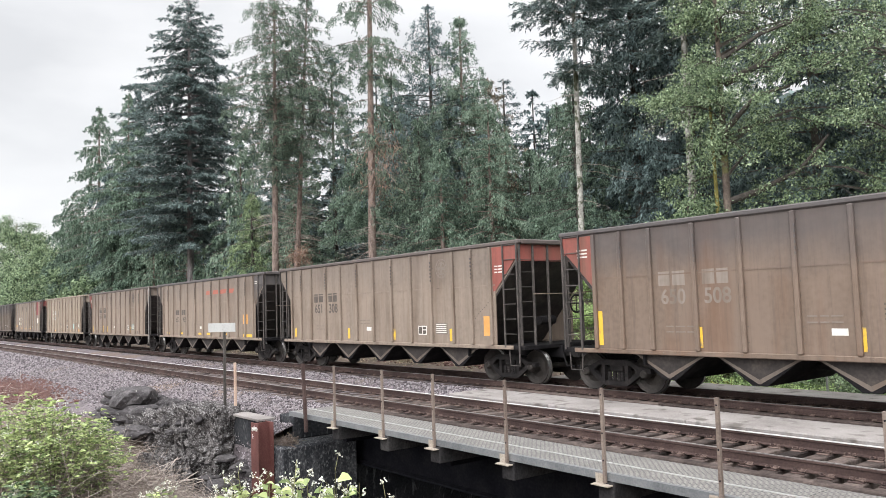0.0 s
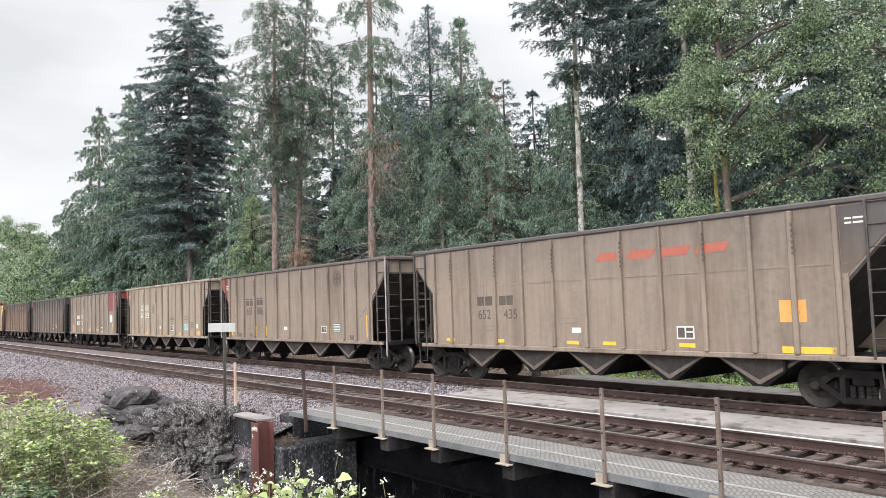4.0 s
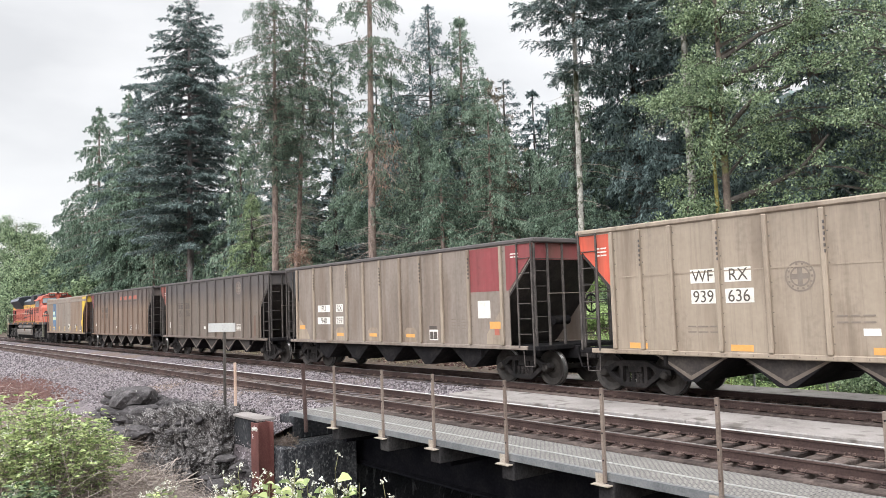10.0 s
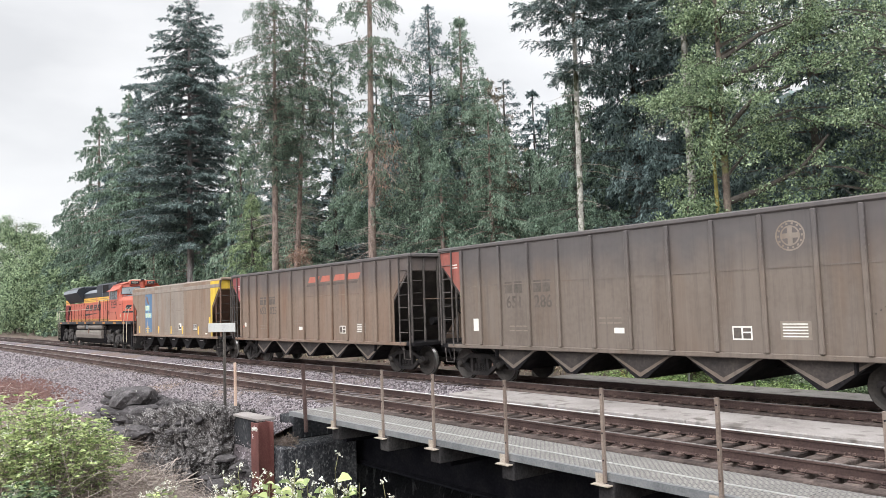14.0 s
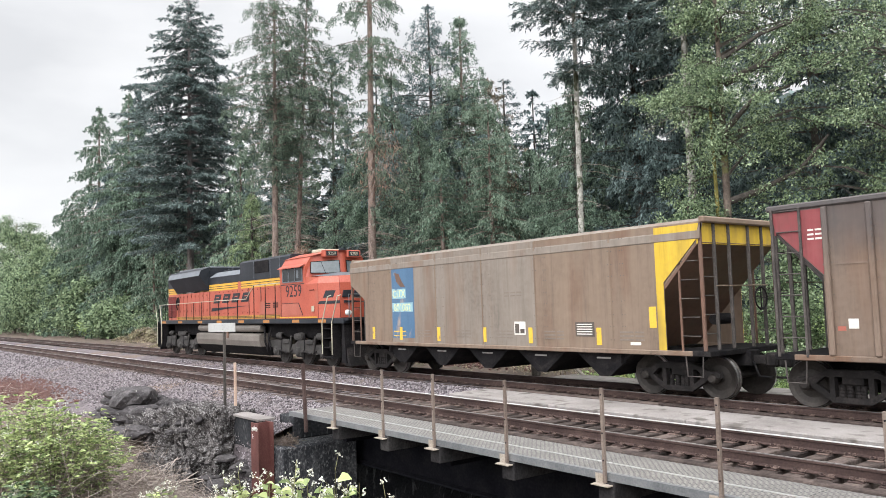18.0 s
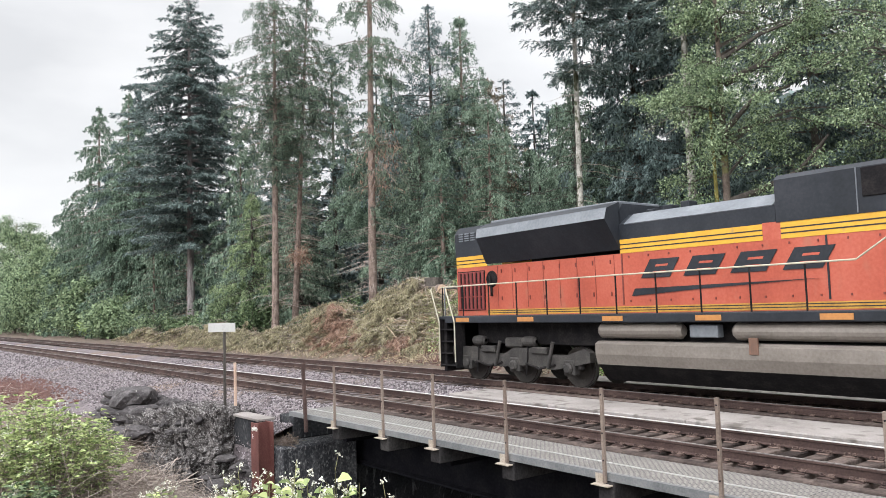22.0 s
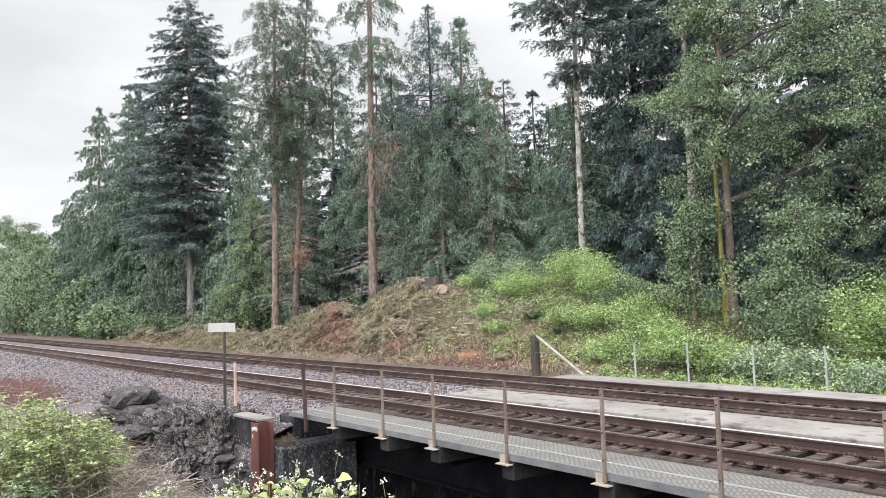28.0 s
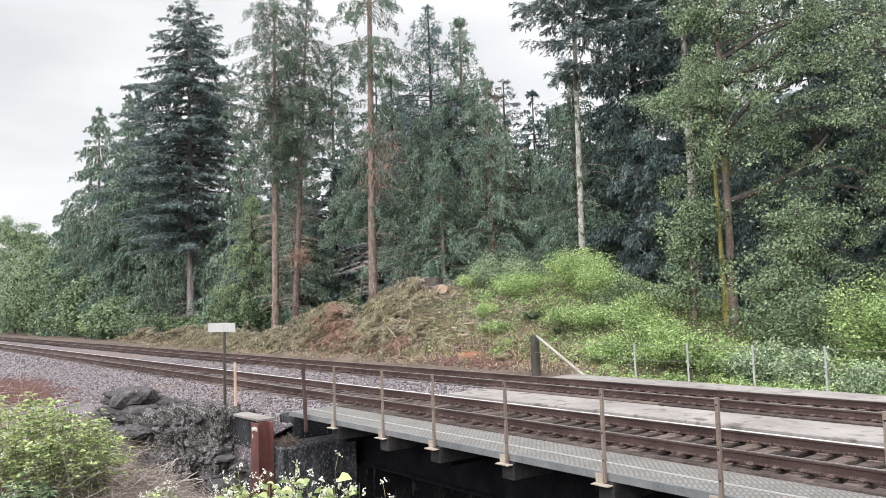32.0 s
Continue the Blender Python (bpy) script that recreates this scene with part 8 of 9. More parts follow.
def car_furx(t):
    for x0, x1, z0, z1 in ((-4.63, -3.7, 2.16, 2.42), (-3.24, -2.74, 2.16, 2.44), (-4.65, -3.7, 1.7, 1.96), (-3.24, -2.72, 1.7, 1.98)):
        plate("mark_panel", t, P["white"], x0, x1, z0, z1, YS, "white stencil panel")
    for x, a, b in ((-4.16, "FU", "940"), (-2.99, "RX", "297")):
        letters("numbering", a, 0.3, P["ink"], t, x, YS - 0.004, 2.19)
        letters("numbering", b, 0.3, P["ink"], t, x, YS - 0.004, 1.73)
    plate("label_frame", t, P["white"], 2.57, 3.0, 1.2, 1.52, YS, "white framed inspection label")
    for a, b in ((2.6, 2.77), (2.8, 2.97)):
        plate("label_field", t, P["ink"], a, b, 1.23, 1.46, YS - 0.004)
    plate("label_head", t, P["ink"], 2.57, 2.95, 1.54, 1.64, YS)
    plate("notice", t, P["white"], 4.95, 5.49, 1.86, 2.36, YS, "pale bill sheet")
    g = Geo().prism([(5.3, 1.12), (5.98, 1.12), (5.98, 2.1), (5.85, 2.0), (5.3, 1.4)], "y", YS + 0.002, YS + 0.006)
    part("emblem", g, P["pale"], t, "pale worn emblem")
    plate("mark_block", t, P["orange_mark"], 5.45, 5.97, 1.56, 1.76, YS - 0.004, "orange emblem bar")
    plate("mark_block", t, P["redmark"], 5.65, 5.85, 1.38, 1.56, YS - 0.004)
    g = Geo().prism([(-6.25, 1.12), (-5.3, 1.12), (-5.6, 1.5), (-6.2, 1.95)], "y", YS + 0.002, YS + 0.006)
    part("emblem", g, P["pale"], t, "pale worn emblem")
    plate("mark_block", t, P["orange_mark"], -6.15, -5.7, 1.5, 1.66, YS - 0.004)
    for x in (-2.95, -0.7, 1.53):
        g = Geo().prism([(x - 0.32, 1.12), (x + 0.32, 1.12), (x + 0.34, 1.45), (x + 0.2, 1.58), (x - 0.2, 1.58), (x - 0.34, 1.45)], "y", YS + 0.002, YS + 0.006)
        part("worn_patch", g, P["pale"], t, "pale worn patch")
        plate("reflector", t, P["orange_mark"], x - 0.24, x + 0.24, 1.27, 1.38, YS - 0.004)
    stencil_bars(t, 3.7, 1.55, 4, "faint", (0.2, 0.16, 0.2))
    end_notes(t, 6.4, 3.6, 2)


def car_286(t):
    marks_common(t, P["ink"], 2.85, ("651", "286"))
    roundel(t, 3.9, 3.4, P["grey"])
    notice(t, 3.59, "faint")
    end_notes(t, -6.75, 3.45, 2)
    plate("patch", t, P["rusty"], 5.6, 5.75, 1.2, 2.1, YS, "rusty orange streak")
    plate("sticker", t, P["white"], -5.75, -5.5, 1.5, 1.85, YS)
    rivet_slant(t, 1)


def car_025(t):
    for x, w in ((-4.22, 0.34), (-3.8, 0.34), (-3.3, 0.28), (-2.98, 0.27)):
        plate("mark_block", t, P["ink"], x, x + w, 2.55, 2.88, YS, "owner's lettering as plain blocks")
    letters("numbering", "653", 0.44, P["ink"], t, -3.93, YS, 2.14, label="faded car number")
    letters("numbering", "025", 0.44, P["ink"], t, -2.9, YS, 2.14, label="faded car number")
    marks_common(t, P["faint"], 3.0, "", 0)
    swoosh_letters(t, 0.3, 3.33, 4.0, 0.22, P["redmark"], 0.15, False)
    plate("mark_bar", t, P["ink"], 0.15, 4.0, 3.18, 3.27, YS, "", 0.05)
    plate("sticker", t, P["white"], -5.9, -5.72, 1.6, 1.78, YS)
    plate("sticker", t, P["redmark"], -6.1, -5.95, 1.56, 1.64, YS)
    end_notes(t, -6.55, 3.45)
    notice(t, 3.9, "faint")


def car_citx(t):
    plate("decal_panel", t, P["blue"], -4.58, -3.32, 1.25, 3.66, YS, "tall blue panel with peeled lettering")
    plate("mark_block", t, P["cyan"], -4.56, -3.78, 2.54, 2.86, YS - 0.004, "pale cyan patch behind lettering")
    plate("mark_block", t, P["cyan"], -4.56, -3.4, 2.1, 2.4, YS - 0.004, "pale cyan patch behind lettering")
    letters("numbering", "CITX", 0.34, P["lemon"], t, -4.17, YS - 0.006, 2.58, squeeze=0.95, label="pale yellow reporting mark")
    letters("numbering", "801082", 0.34, P["lemon"], t, -3.98, YS - 0.006, 2.13, squeeze=0.95, label="pale yellow car number")
    g = Geo().prism([(-4.4, 3.4), (-4.3, 3.1), (-4.05, 2.92), (-3.8, 2.92), (-4.0, 3.12), (-4.15, 3.36)], "y", YS - 0.006, YS - 0.002)
    part("emblem", g, P["rusty"], t, "faded brown emblem")
    stripes(t, (-5.75, -4.09, -2.05, 0.11, 1.99, 4.36), 1.6, 0.15)
    plate("reflector", t, P["yellow"], 5.87, 6.06, 1.6, 2.08, YS - 0.004, "yellow reflective strip")
    stencil_bars(t, -4.5, 1.3, 2, "yellow", (0.3, 0.35), 0.14)
    plate("label_frame", t, P["white"], 1.36, 1.8, 1.4, 1.76, YS, "white framed inspection label")
    plate("label_field", t, P["ink"], 1.4, 1.56, 1.44, 1.7, YS - 0.004)
    plate("label_field", t, P["ink"], 1.6, 1.76, 1.44, 1.56, YS - 0.004)
    notice(t, 3.6, "ink")
    for x in (-3.2, -1.2, 0.6, 2.5, 5.0):
        stencil_bars(t, x, 1.3, 3, "faint", (0.4, 0.25))
    stencil_bars(t, 1.0, 2.45, 2, "faint", (0.2, 0.2, 0.2))
    plate("sticker", t, P["white"], 5.3, 5.6, 1.2, 1.27, YS)


CARS = [
    (-3, hopper("dusty brown coal hopper car with a red end", "brown", car_first, "red", None, rim="dark")),
    (-2, hopper("dusty brown coal hopper car with red corner panel", "tan", car_308, None, "red", rim="brown")),
    (-1, hopper("dusty tan coal hopper car with faded red wordmark", "tan", car_435, None, "dark", rim="dark")),
    (0, hopper("dusty tan coal hopper car with a round emblem", "tan", car_a, "red", None, rim="brown", pale_stile=True)),
    (1, hopper("pale tan coal hopper car with white stencil panels", "pale", car_wfrx, "red_bright", None)),
    (2, hopper("grey-tan coal hopper car with a maroon end and a black end", "grey", car_furx, "black", "maroon", rim="dark", ribs=RIBS_WIDE, gusset="under", rib_paint="pale", big_end=True)),
    (3, hopper("dark sooty coal hopper car", "dark", car_286, "red", None, rim="dark", gusset="dark")),
    (4, hopper("dark brown coal hopper car with faded red wordmark", "brown", car_025, "maroon", None, rim="dark", gusset="dark")),
    (5, hopper("smooth-sided faded hopper car with a yellow end", "citx", car_citx, None, "yellow_end", curved=True, ribs=RIBS_FLAT, gusset="under")),
]


# ---- the locomotive ----
Q = {
    "orange": surf("loco_orange", [(0.27, 0.05, 0.028), (0.36, 0.074, 0.042), (0.42, 0.105, 0.066)], rough=0.45, scale=0.9, fine=16, bump=0.03, streak=0.6, speck=((0.3, 0.11, 0.07), 2.5, 0.6, 0.8)),
    "black": surf("loco_black", [(0.01, 0.012, 0.016), (0.017, 0.02, 0.026), (0.03, 0.032, 0.039)], spec=0.3, rough=0.55, scale=1.2, fine=16, bump=0.03, streak=0.4),
    "slate": surf("loco_roof_slate", [(0.08, 0.09, 0.103), (0.12, 0.132, 0.148), (0.17, 0.183, 0.2)], rough=0.5, scale=1.5, fine=16, bump=0.03),
    "yellow_dirty": surf("loco_yellow_dirty", [(0.24, 0.12, 0.02), (0.4, 0.22, 0.03), (0.5, 0.28, 0.04)], rough=0.6, scale=3, fine=20, bump=0.02),
    "yellow": surf("loco_yellow", [(0.48, 0.26, 0.02), (0.6, 0.35, 0.03)], rough=0.5, scale=2, fine=20, bump=0.02, speck=((0.3, 0.2, 0.08), 5, 0.6, 0.75)),
    "seam": surf("loco_seam", [(0.12, 0.03, 0.024), (0.2, 0.042, 0.034)], rough=0.7, scale=3, fine=20, bump=0),
    "faded": surf("loco_orange_faded", [(0.25, 0.066, 0.042), (0.33, 0.092, 0.06), (0.38, 0.13, 0.09)], rough=0.6, scale=0.9, fine=16, bump=0.03, streak=0.6),
    "grille": surf("loco_grille_red", [(0.12, 0.02, 0.018), (0.2, 0.035, 0.03)], rough=0.7, scale=3, fine=20, bump=0.1),
    "tank": surf("loco_tank_grey", [(0.12, 0.104, 0.09), (0.17, 0.15, 0.132), (0.23, 0.205, 0.183)], rough=0.5, metal=0.2, scale=0.8, fine=18, bump=0.04),
    "frame": surf("loco_truck_grey", [(0.014, 0.013, 0.013), (0.036, 0.033, 0.031), (0.075, 0.068, 0.062)], rough=0.75, metal=0.2, scale=3, fine=25, bump=0.2),
    # Base colour raised to show the pale sky mirrored in the windscreen.
    "glass": surf("loco_glass_sky", [(0.1, 0.118, 0.125), (0.16, 0.18, 0.19)], rough=0.06, scale=1, fine=8, bump=0, spec=0.9),
    "dark_glass": surf("loco_dark_glass", [(0.008, 0.009, 0.011), (0.02, 0.022, 0.025)], rough=0.12, scale=1, fine=8, bump=0, spec=0.3),
    "lamp": surf("headlight_glass", [(0.6, 0.6, 0.58), (0.8, 0.8, 0.78)], rough=0.1, scale=3, fine=20, bump=0),
    "rail": surf("loco_handrail_white", [(0.32, 0.3, 0.22), (0.45, 0.43, 0.34)], rough=0.5, scale=3, fine=20, bump=0),
}


def locomotive():
    """A six-axle freight locomotive; x runs from the tail at 0 to the cab end at 21.7."""
    t = thing("locomotive", "orange, black and yellow six-axle diesel freight locomotive", "locomotive")
    O, B, Yw = Q["orange"], Q["black"], Q["yellow"]
    # frame and walkways
    part("frame", Geo().box(0.35, 21.5, -1.5, 1.5, 1.72, 1.93, 0.02), B, t)
    part("under_frame", Geo().box(1.2, 20.6, -0.9, 0.9, 1.1, 1.75, 0.02), P["under"], t)
    for y in (-1.508, 1.508):
        for x in (0.9, 3.6, 6.6, 9.2, 11.9, 14.6, 17.4, 19.6):
            part("reflector", Geo().box(x, x + 0.62, y - 0.004, y + 0.004, 1.76, 1.88), P["dull_orange"], t, "dull orange reflective patch")
    # long hood
    hood = [(-0.95, 1.93), (0.95, 1.93), (0.95, 4.1), (0.6, 4.4), (-0.6, 4.4), (-0.95, 4.1)]
    part("hood", Geo().prism([(-0.95, 1.93), (0.95, 1.93), (0.95, 3.4), (-0.95, 3.4)], "x", 0.35, 16.3), O, t, "orange long hood")
    part("hood_top", Geo().prism([(-0.95, 3.74), (0.95, 3.74), (0.95, 4.12), (0.55, 4.38), (-0.55, 4.38), (-0.95, 4.12)], "x", 6.8, 10.85), B, t, "dark hood roof")
    part("roof_slope", Geo().poly([(6.95, -0.965, 4.12), (10.8, -0.965, 4.12), (10.8, -0.56, 4.39), (6.95, -0.56, 4.39), (6.95, -0.95, 4.1), (10.8, -0.95, 4.1), (10.8, -0.55, 4.37), (6.95, -0.55, 4.37)],
                                  [(0, 1, 2, 3), (4, 7, 6, 5), (0, 4, 5, 1), (1, 5, 6, 2), (2, 6, 7, 3), (3, 7, 4, 0)]), Q["slate"], t, "slate grey roof slope")
    part("inverter_cabinet", Geo().prism([(-0.97, 3.74), (0.97, 3.74), (0.97, 4.62), (0.85, 4.72), (-0.85, 4.72), (-0.97, 4.62)], "x", 10.87, 16.2), B, t, "tall black equipment cabinet")
    part("cabinet_vent", Geo().box(12.6, 14.1, -1.0, -0.965, 4.05, 4.6, 0.01), P["under"], t, "dark intake screen")
    for x in (12.5, 14.25, 15.2):
        part("cabinet_seam", Geo().box(x - 0.01, x + 0.01, -0.985, -0.968, 3.76, 4.62), Q["slate"], t)
    part("rear_hood_top", Geo().prism([(-0.95, 3.74), (0.95, 3.74), (0.95, 4.45), (0.8, 4.66), (-0.8, 4.66), (-0.95, 4.45)], "x", 0.3, 6.8), B, t, "black radiator housing")
    g = Geo()
    for i in range(5):
        for k in range(4):
            g.box(0.5 + 0.28 * i, 0.7 + 0.28 * i, -0.965, -0.948, 4.22 + 0.07 * k, 4.255 + 0.07 * k)
    part("louvre_panel", g, Q["slate"], t, "rows of small louvres")["kind"] = "stuff"
    # flared radiator wings
    for s in (-1, 1):
        g = Geo().poly([(1.75, s * 0.95, 3.45), (6.8, s * 0.95, 3.5), (6.8, s * 1.5, 4.25), (1.95, s * 1.5, 4.2), (1.75, s * 0.9, 4.66), (6.8, s * 0.9, 4.7), (6.8, s * 1.4, 4.52), (1.9, s * 1.4, 4.46)],
                       [(0, 1, 2, 3), (3, 2, 6, 7), (7, 6, 5, 4), (0, 3, 7, 4), (1, 5, 6, 2), (0, 4, 5, 1)])
        w = part("radiator_wing", g, B, t, "flared black radiator wing")
        part("wing_edge", Geo().poly([(1.95, s * 1.505, 4.2), (6.8, s * 1.505, 4.25), (6.8, s * 1.405, 4.53), (1.9, s * 1.405, 4.47), (1.95, s * 1.49, 4.19), (6.8, s * 1.49, 4.24), (6.8, s * 1.39, 4.51), (1.9, s * 1.39, 4.45)],
                                     [(0, 1, 2, 3), (4, 7, 6, 5), (0, 4, 5, 1), (1, 5, 6, 2), (2, 6, 7, 3), (3, 7, 4, 0)]), Q["slate"], w, "grey sloping wing edge")
    part("radiator_roof", Geo().box(1.9, 6.7, -0.85, 0.85, 4.66, 4.74, 0.02), Q["slate"], t)
    for k in range(3):
        part("exhaust_stack", Geo().box(7.1 + k * 0.5, 7.35 + k * 0.5, -0.25, 0.1, 4.38, 4.5 + 0.04 * k, 0.02), B, t)
    # yellow striping along the hood top and the sill
    for s in (-1, 1):
        y = s * 0.953
        for x0, x1 in ((0.35, 1.8), (6.8, 10.55), (10.95, 16.3)):
            part("stripe_band", Geo().box(x0, x1, min(y, y + s * 0.006), max(y, y + s * 0.006), 3.4, 3.74), Yw, t, "yellow band with fine black lines")
            for z in (3.495, 3.6):
                part("stripe_line", Geo().box(x0, x1, min(y, y + s * 0.01), max(y, y + s * 0.01), z, z + 0.028), B, t)
        part("band_gap", Geo().box(10.55, 10.95, min(y, y - s * 0.2), max(y, y - s * 0.2), 3.4, 3.76), O, t, "orange patch in the yellow band")
        part("stripe_band", Geo().box(1.75, 16.3, min(y, y + s * 0.006), max(y, y + s * 0.006), 1.95, 2.1), Q["yellow_dirty"], t, "dirty yellow band low on the hood")
        for z in (1.99, 2.05):
            part("stripe_line", Geo().box(1.75, 16.3, min(y, y + s * 0.01), max(y, y + s * 0.01), z, z + 0.02), B, t)
        # hood doors with latches
        gl = Geo()
        for k in range(8):
            x = 2.25 + k * 0.62
            part("door_seam", Geo().box(x - 0.006, x + 0.006, min(y, y + s * 0.009), max(y, y + s * 0.009), 2.14, 3.38), Q["seam"], t)
        for k in range(24):
            x = 2.4 + 0.58 * k
            for z in (2.36, 3.16) if k < 8 else (2.2, 3.28):
                gl.box(x, x + 0.03, min(y, y + s * 0.022), max(y, y + s * 0.022), z, z + (0.11 if k < 8 else 0.05))
        for x in (6.84, 11.86, 13.2):
            part("panel_joint", Geo().box(x - 0.018, x + 0.018, min(y, y + s * 0.016), max(y, y + s * 0.016), 2.14, 3.4), B if x > 11 else Q["seam"], t, "dark upright panel joint")
        part("power_door", Geo().box(13.1, 16.2, min(y, y + s * 0.03), max(y, y + s * 0.03), 2.12, 2.72, 0.01), Q["faded"], t, "faded raised door panel")
        part("latch_hardware", gl, Q["seam"], t, "small hood door latches")["kind"] = "stuff"
        g = Geo()
        for k in range(7):
            g.box(0.44 + 0.185 * k, 0.535 + 0.185 * k, min(y, y + s * 0.05), max(y, y + s * 0.05), 2.1, 3.25, 0.01)
        for z in (2.1, 2.48, 2.86, 3.22):
            g.box(0.42, 1.66, min(y, y + s * 0.035), max(y, y + s * 0.035), z, z + 0.035)
        part("rear_grille", g, Q["grille"], t, "dark red slatted rear grille")
        part("grille_back", Geo().box(0.4, 1.68, min(y, y + s * 0.012), max(y, y + s * 0.012), 2.08, 3.28), P["under"], t)
        part("fan_recess", Geo().ring([(0.0, s * 0.014), (0.2, s * 0.014), (0.22, s * 0.03), (0.25, s * 0.0)], "y", (1.98, y, 3.0), 18), P["under"], t, "dark round opening")
        part("hose", Geo().tube([(1.9, y + s * 0.03, 3.1), (2.02, y + s * 0.1, 2.95), (2.06, y + s * 0.1, 2.7), (2.0, y + s * 0.05, 2.5)], 0.035, 6), P["under"], t)
        # the slanted wordmark as plain shapes over a tapering bar
        for i in range(4):
            x = 7.4 + i * 1.18
            g = Geo().prism([(x, 2.76), (x + 0.82, 2.76), (x + 1.1, 3.2), (x + 0.28, 3.2)], "y", min(y + s * 0.012, y + s * 0.018), max(y + s * 0.012, y + s * 0.018))
            part("mark_block", g, B, t, "slanted black wordmark block")
            for u, z in ((0.34, 2.86), (0.42, 3.02)):
                g = Geo().prism([(x + u, z), (x + u + 0.34, z), (x + u + 0.37, z + 0.05), (x + u + 0.03, z + 0.05)], "y", min(y + s * 0.018, y + s * 0.021), max(y + s * 0.018, y + s * 0.021))
                part("mark_slot", g, O, t, "orange slot in the wordmark block")
        g = Geo().prism([(7.1, 2.34), (7.2, 2.52), (11.7, 2.56), (9.0, 2.45)], "y", min(y + s * 0.012, y + s * 0.018), max(y + s * 0.012, y + s * 0.018))
        part("mark_bar", g, B, t, "tapering black bar")
        for k in range(2):
            x = 13.75 + k * 0.78
            for j in range(6):
                u, z = x + 0.27 * (j % 2), 2.42 + 0.085 * (j // 2)
                part("vent_slot", Geo().box(u, u + 0.22, min(y + s * 0.028, y + s * 0.036), max(y + s * 0.028, y + s * 0.036), z, z + 0.05), P["under"], t, "dark louvre slot")
    # cab
    cab = [(-1.5, 1.93), (1.5, 1.93), (1.5, 4.0), (1.22, 4.42), (0.5, 4.62), (-0.5, 4.62), (-1.22, 4.42), (-1.5, 4.0)]
    part("cab", Geo().prism(cab, "x", 16.3, 18.56), O, t, "orange driver's cab")
    top = [(18.56, -1.5), (18.62, -1.4), (19.1, -0.06), (19.1, 0.06), (18.62, 1.4), (18.56, 1.5)]
    low = [(x, y, 3.55) for x, y in top]
    upp = [(18.5, -1.49, 4.02), (18.52, -1.2, 4.42), (18.95, -0.06, 4.6), (18.95, 0.06, 4.6), (18.52, 1.2, 4.42), (18.5, 1.49, 4.02)]
    part("cab_front", Geo().poly(low + upp, [(i, i + 1, i + 7, i + 6) for i in range(5)] + [(0, 1, 2, 3, 4, 5), (6, 7, 8, 9, 10, 11)]), O, t, "orange V-shaped cab front")
    part("cab_roof", Geo().poly([(16.2, -1.26, 4.42), (16.2, 1.26, 4.42), (16.2, 0.5, 4.66), (16.2, -0.5, 4.66), (18.6, -1.24, 4.44), (18.6, 1.24, 4.44), (19.05, 0.4, 4.66), (19.05, -0.4, 4.66)],
                                [(0, 1, 2, 3), (4, 7, 6, 5), (0, 4, 5, 1), (1, 5, 6, 2), (2, 6, 7, 3), (3, 7, 4, 0)]), O, t, "orange cab roof")
    part("roof_unit", Geo().box(17.3, 18.2, -0.5, 0.5, 4.64, 4.78, 0.03), Q["rail"], t, "pale roof unit")
    for s in (-1, 1):
        y = s * 1.503
        o = part("side_window", Geo().box(16.62, 18.35, min(y, y + s * 0.012), max(y, y + s * 0.012), 3.45, 4.05, 0.004), Q["dark_glass"], t, "dark cab side window")
        g = Geo()
        for x in (16.6, 17.15, 17.72, 18.36):
            g.box(x - 0.022, x + 0.022, min(y, y + s * 0.03), max(y, y + s * 0.03), 3.43, 4.06, 0.005)
        g.box(16.6, 18.38, min(y, y + s * 0.03), max(y, y + s * 0.03), 3.42, 3.46).box(16.6, 18.38, min(y, y + s * 0.03), max(y, y + s * 0.03), 4.03, 4.07)
        part("window_frame", g, Q["slate"], o, "grey window frame")
        part("seat_back", Geo().box(17.86, 18.02, min(y, y + s * 0.016), max(y, y + s * 0.016), 3.57, 3.9, 0.003), Q["slate"], o, "pale seat back behind the glass")
        part("sun_visor", Geo().poly([(16.45, s * 1.46, 4.14), (18.5, s * 1.46, 4.14), (18.5, s * 1.68, 4.02), (16.45, s * 1.68, 4.02), (16.45, s * 1.46, 4.11), (18.5, s * 1.46, 4.11), (18.5, s * 1.68, 3.99), (16.45, s * 1.68, 3.99)],
                                     [(0, 1, 2, 3), (4, 7, 6, 5), (0, 4, 5, 1), (1, 5, 6, 2), (2, 6, 7, 3), (3, 7, 4, 0)]), O, t, "orange sun visor")
        part("cab_seam", Geo().box(16.4, 18.5, min(y, y + s * 0.008), max(y, y + s * 0.008), 3.32, 3.345), B, t)
        part("cab_seam", Geo().box(16.38, 16.41, min(y, y + s * 0.008), max(y, y + s * 0.008), 2.0, 3.34), B, t)
        part("lower_panel", Geo().prism([(16.5, 2.05), (18.35, 2.05), (18.0, 2.55), (16.5, 2.55)], "y", min(y, y + s * 0.012), max(y, y + s * 0.012)), Q["faded"], t, "faded orange access panel")
        part("panel_outline", Geo().tube([(16.5, y + s * 0.012, 2.56), (18.0, y + s * 0.012, 2.56), (18.36, y + s * 0.012, 2.05)], 0.012, 4), B, t)
        part("sill_stripe", Geo().box(16.3, 19.55, min(y, y + s * 0.006), max(y, y + s * 0.006), 1.95, 2.0), Yw, t)
        part("builder_plate", Geo().box(19.08, 19.3, min(y, y + s * 0.008), max(y, y + s * 0.008), 2.2, 2.42), Q["rail"], t, "small pale plate")
    letters("numbering", "9259", 0.68, B, t, 17.55, -1.506, 2.83, bold=0.002, squeeze=1.06, label="black locomotive number")
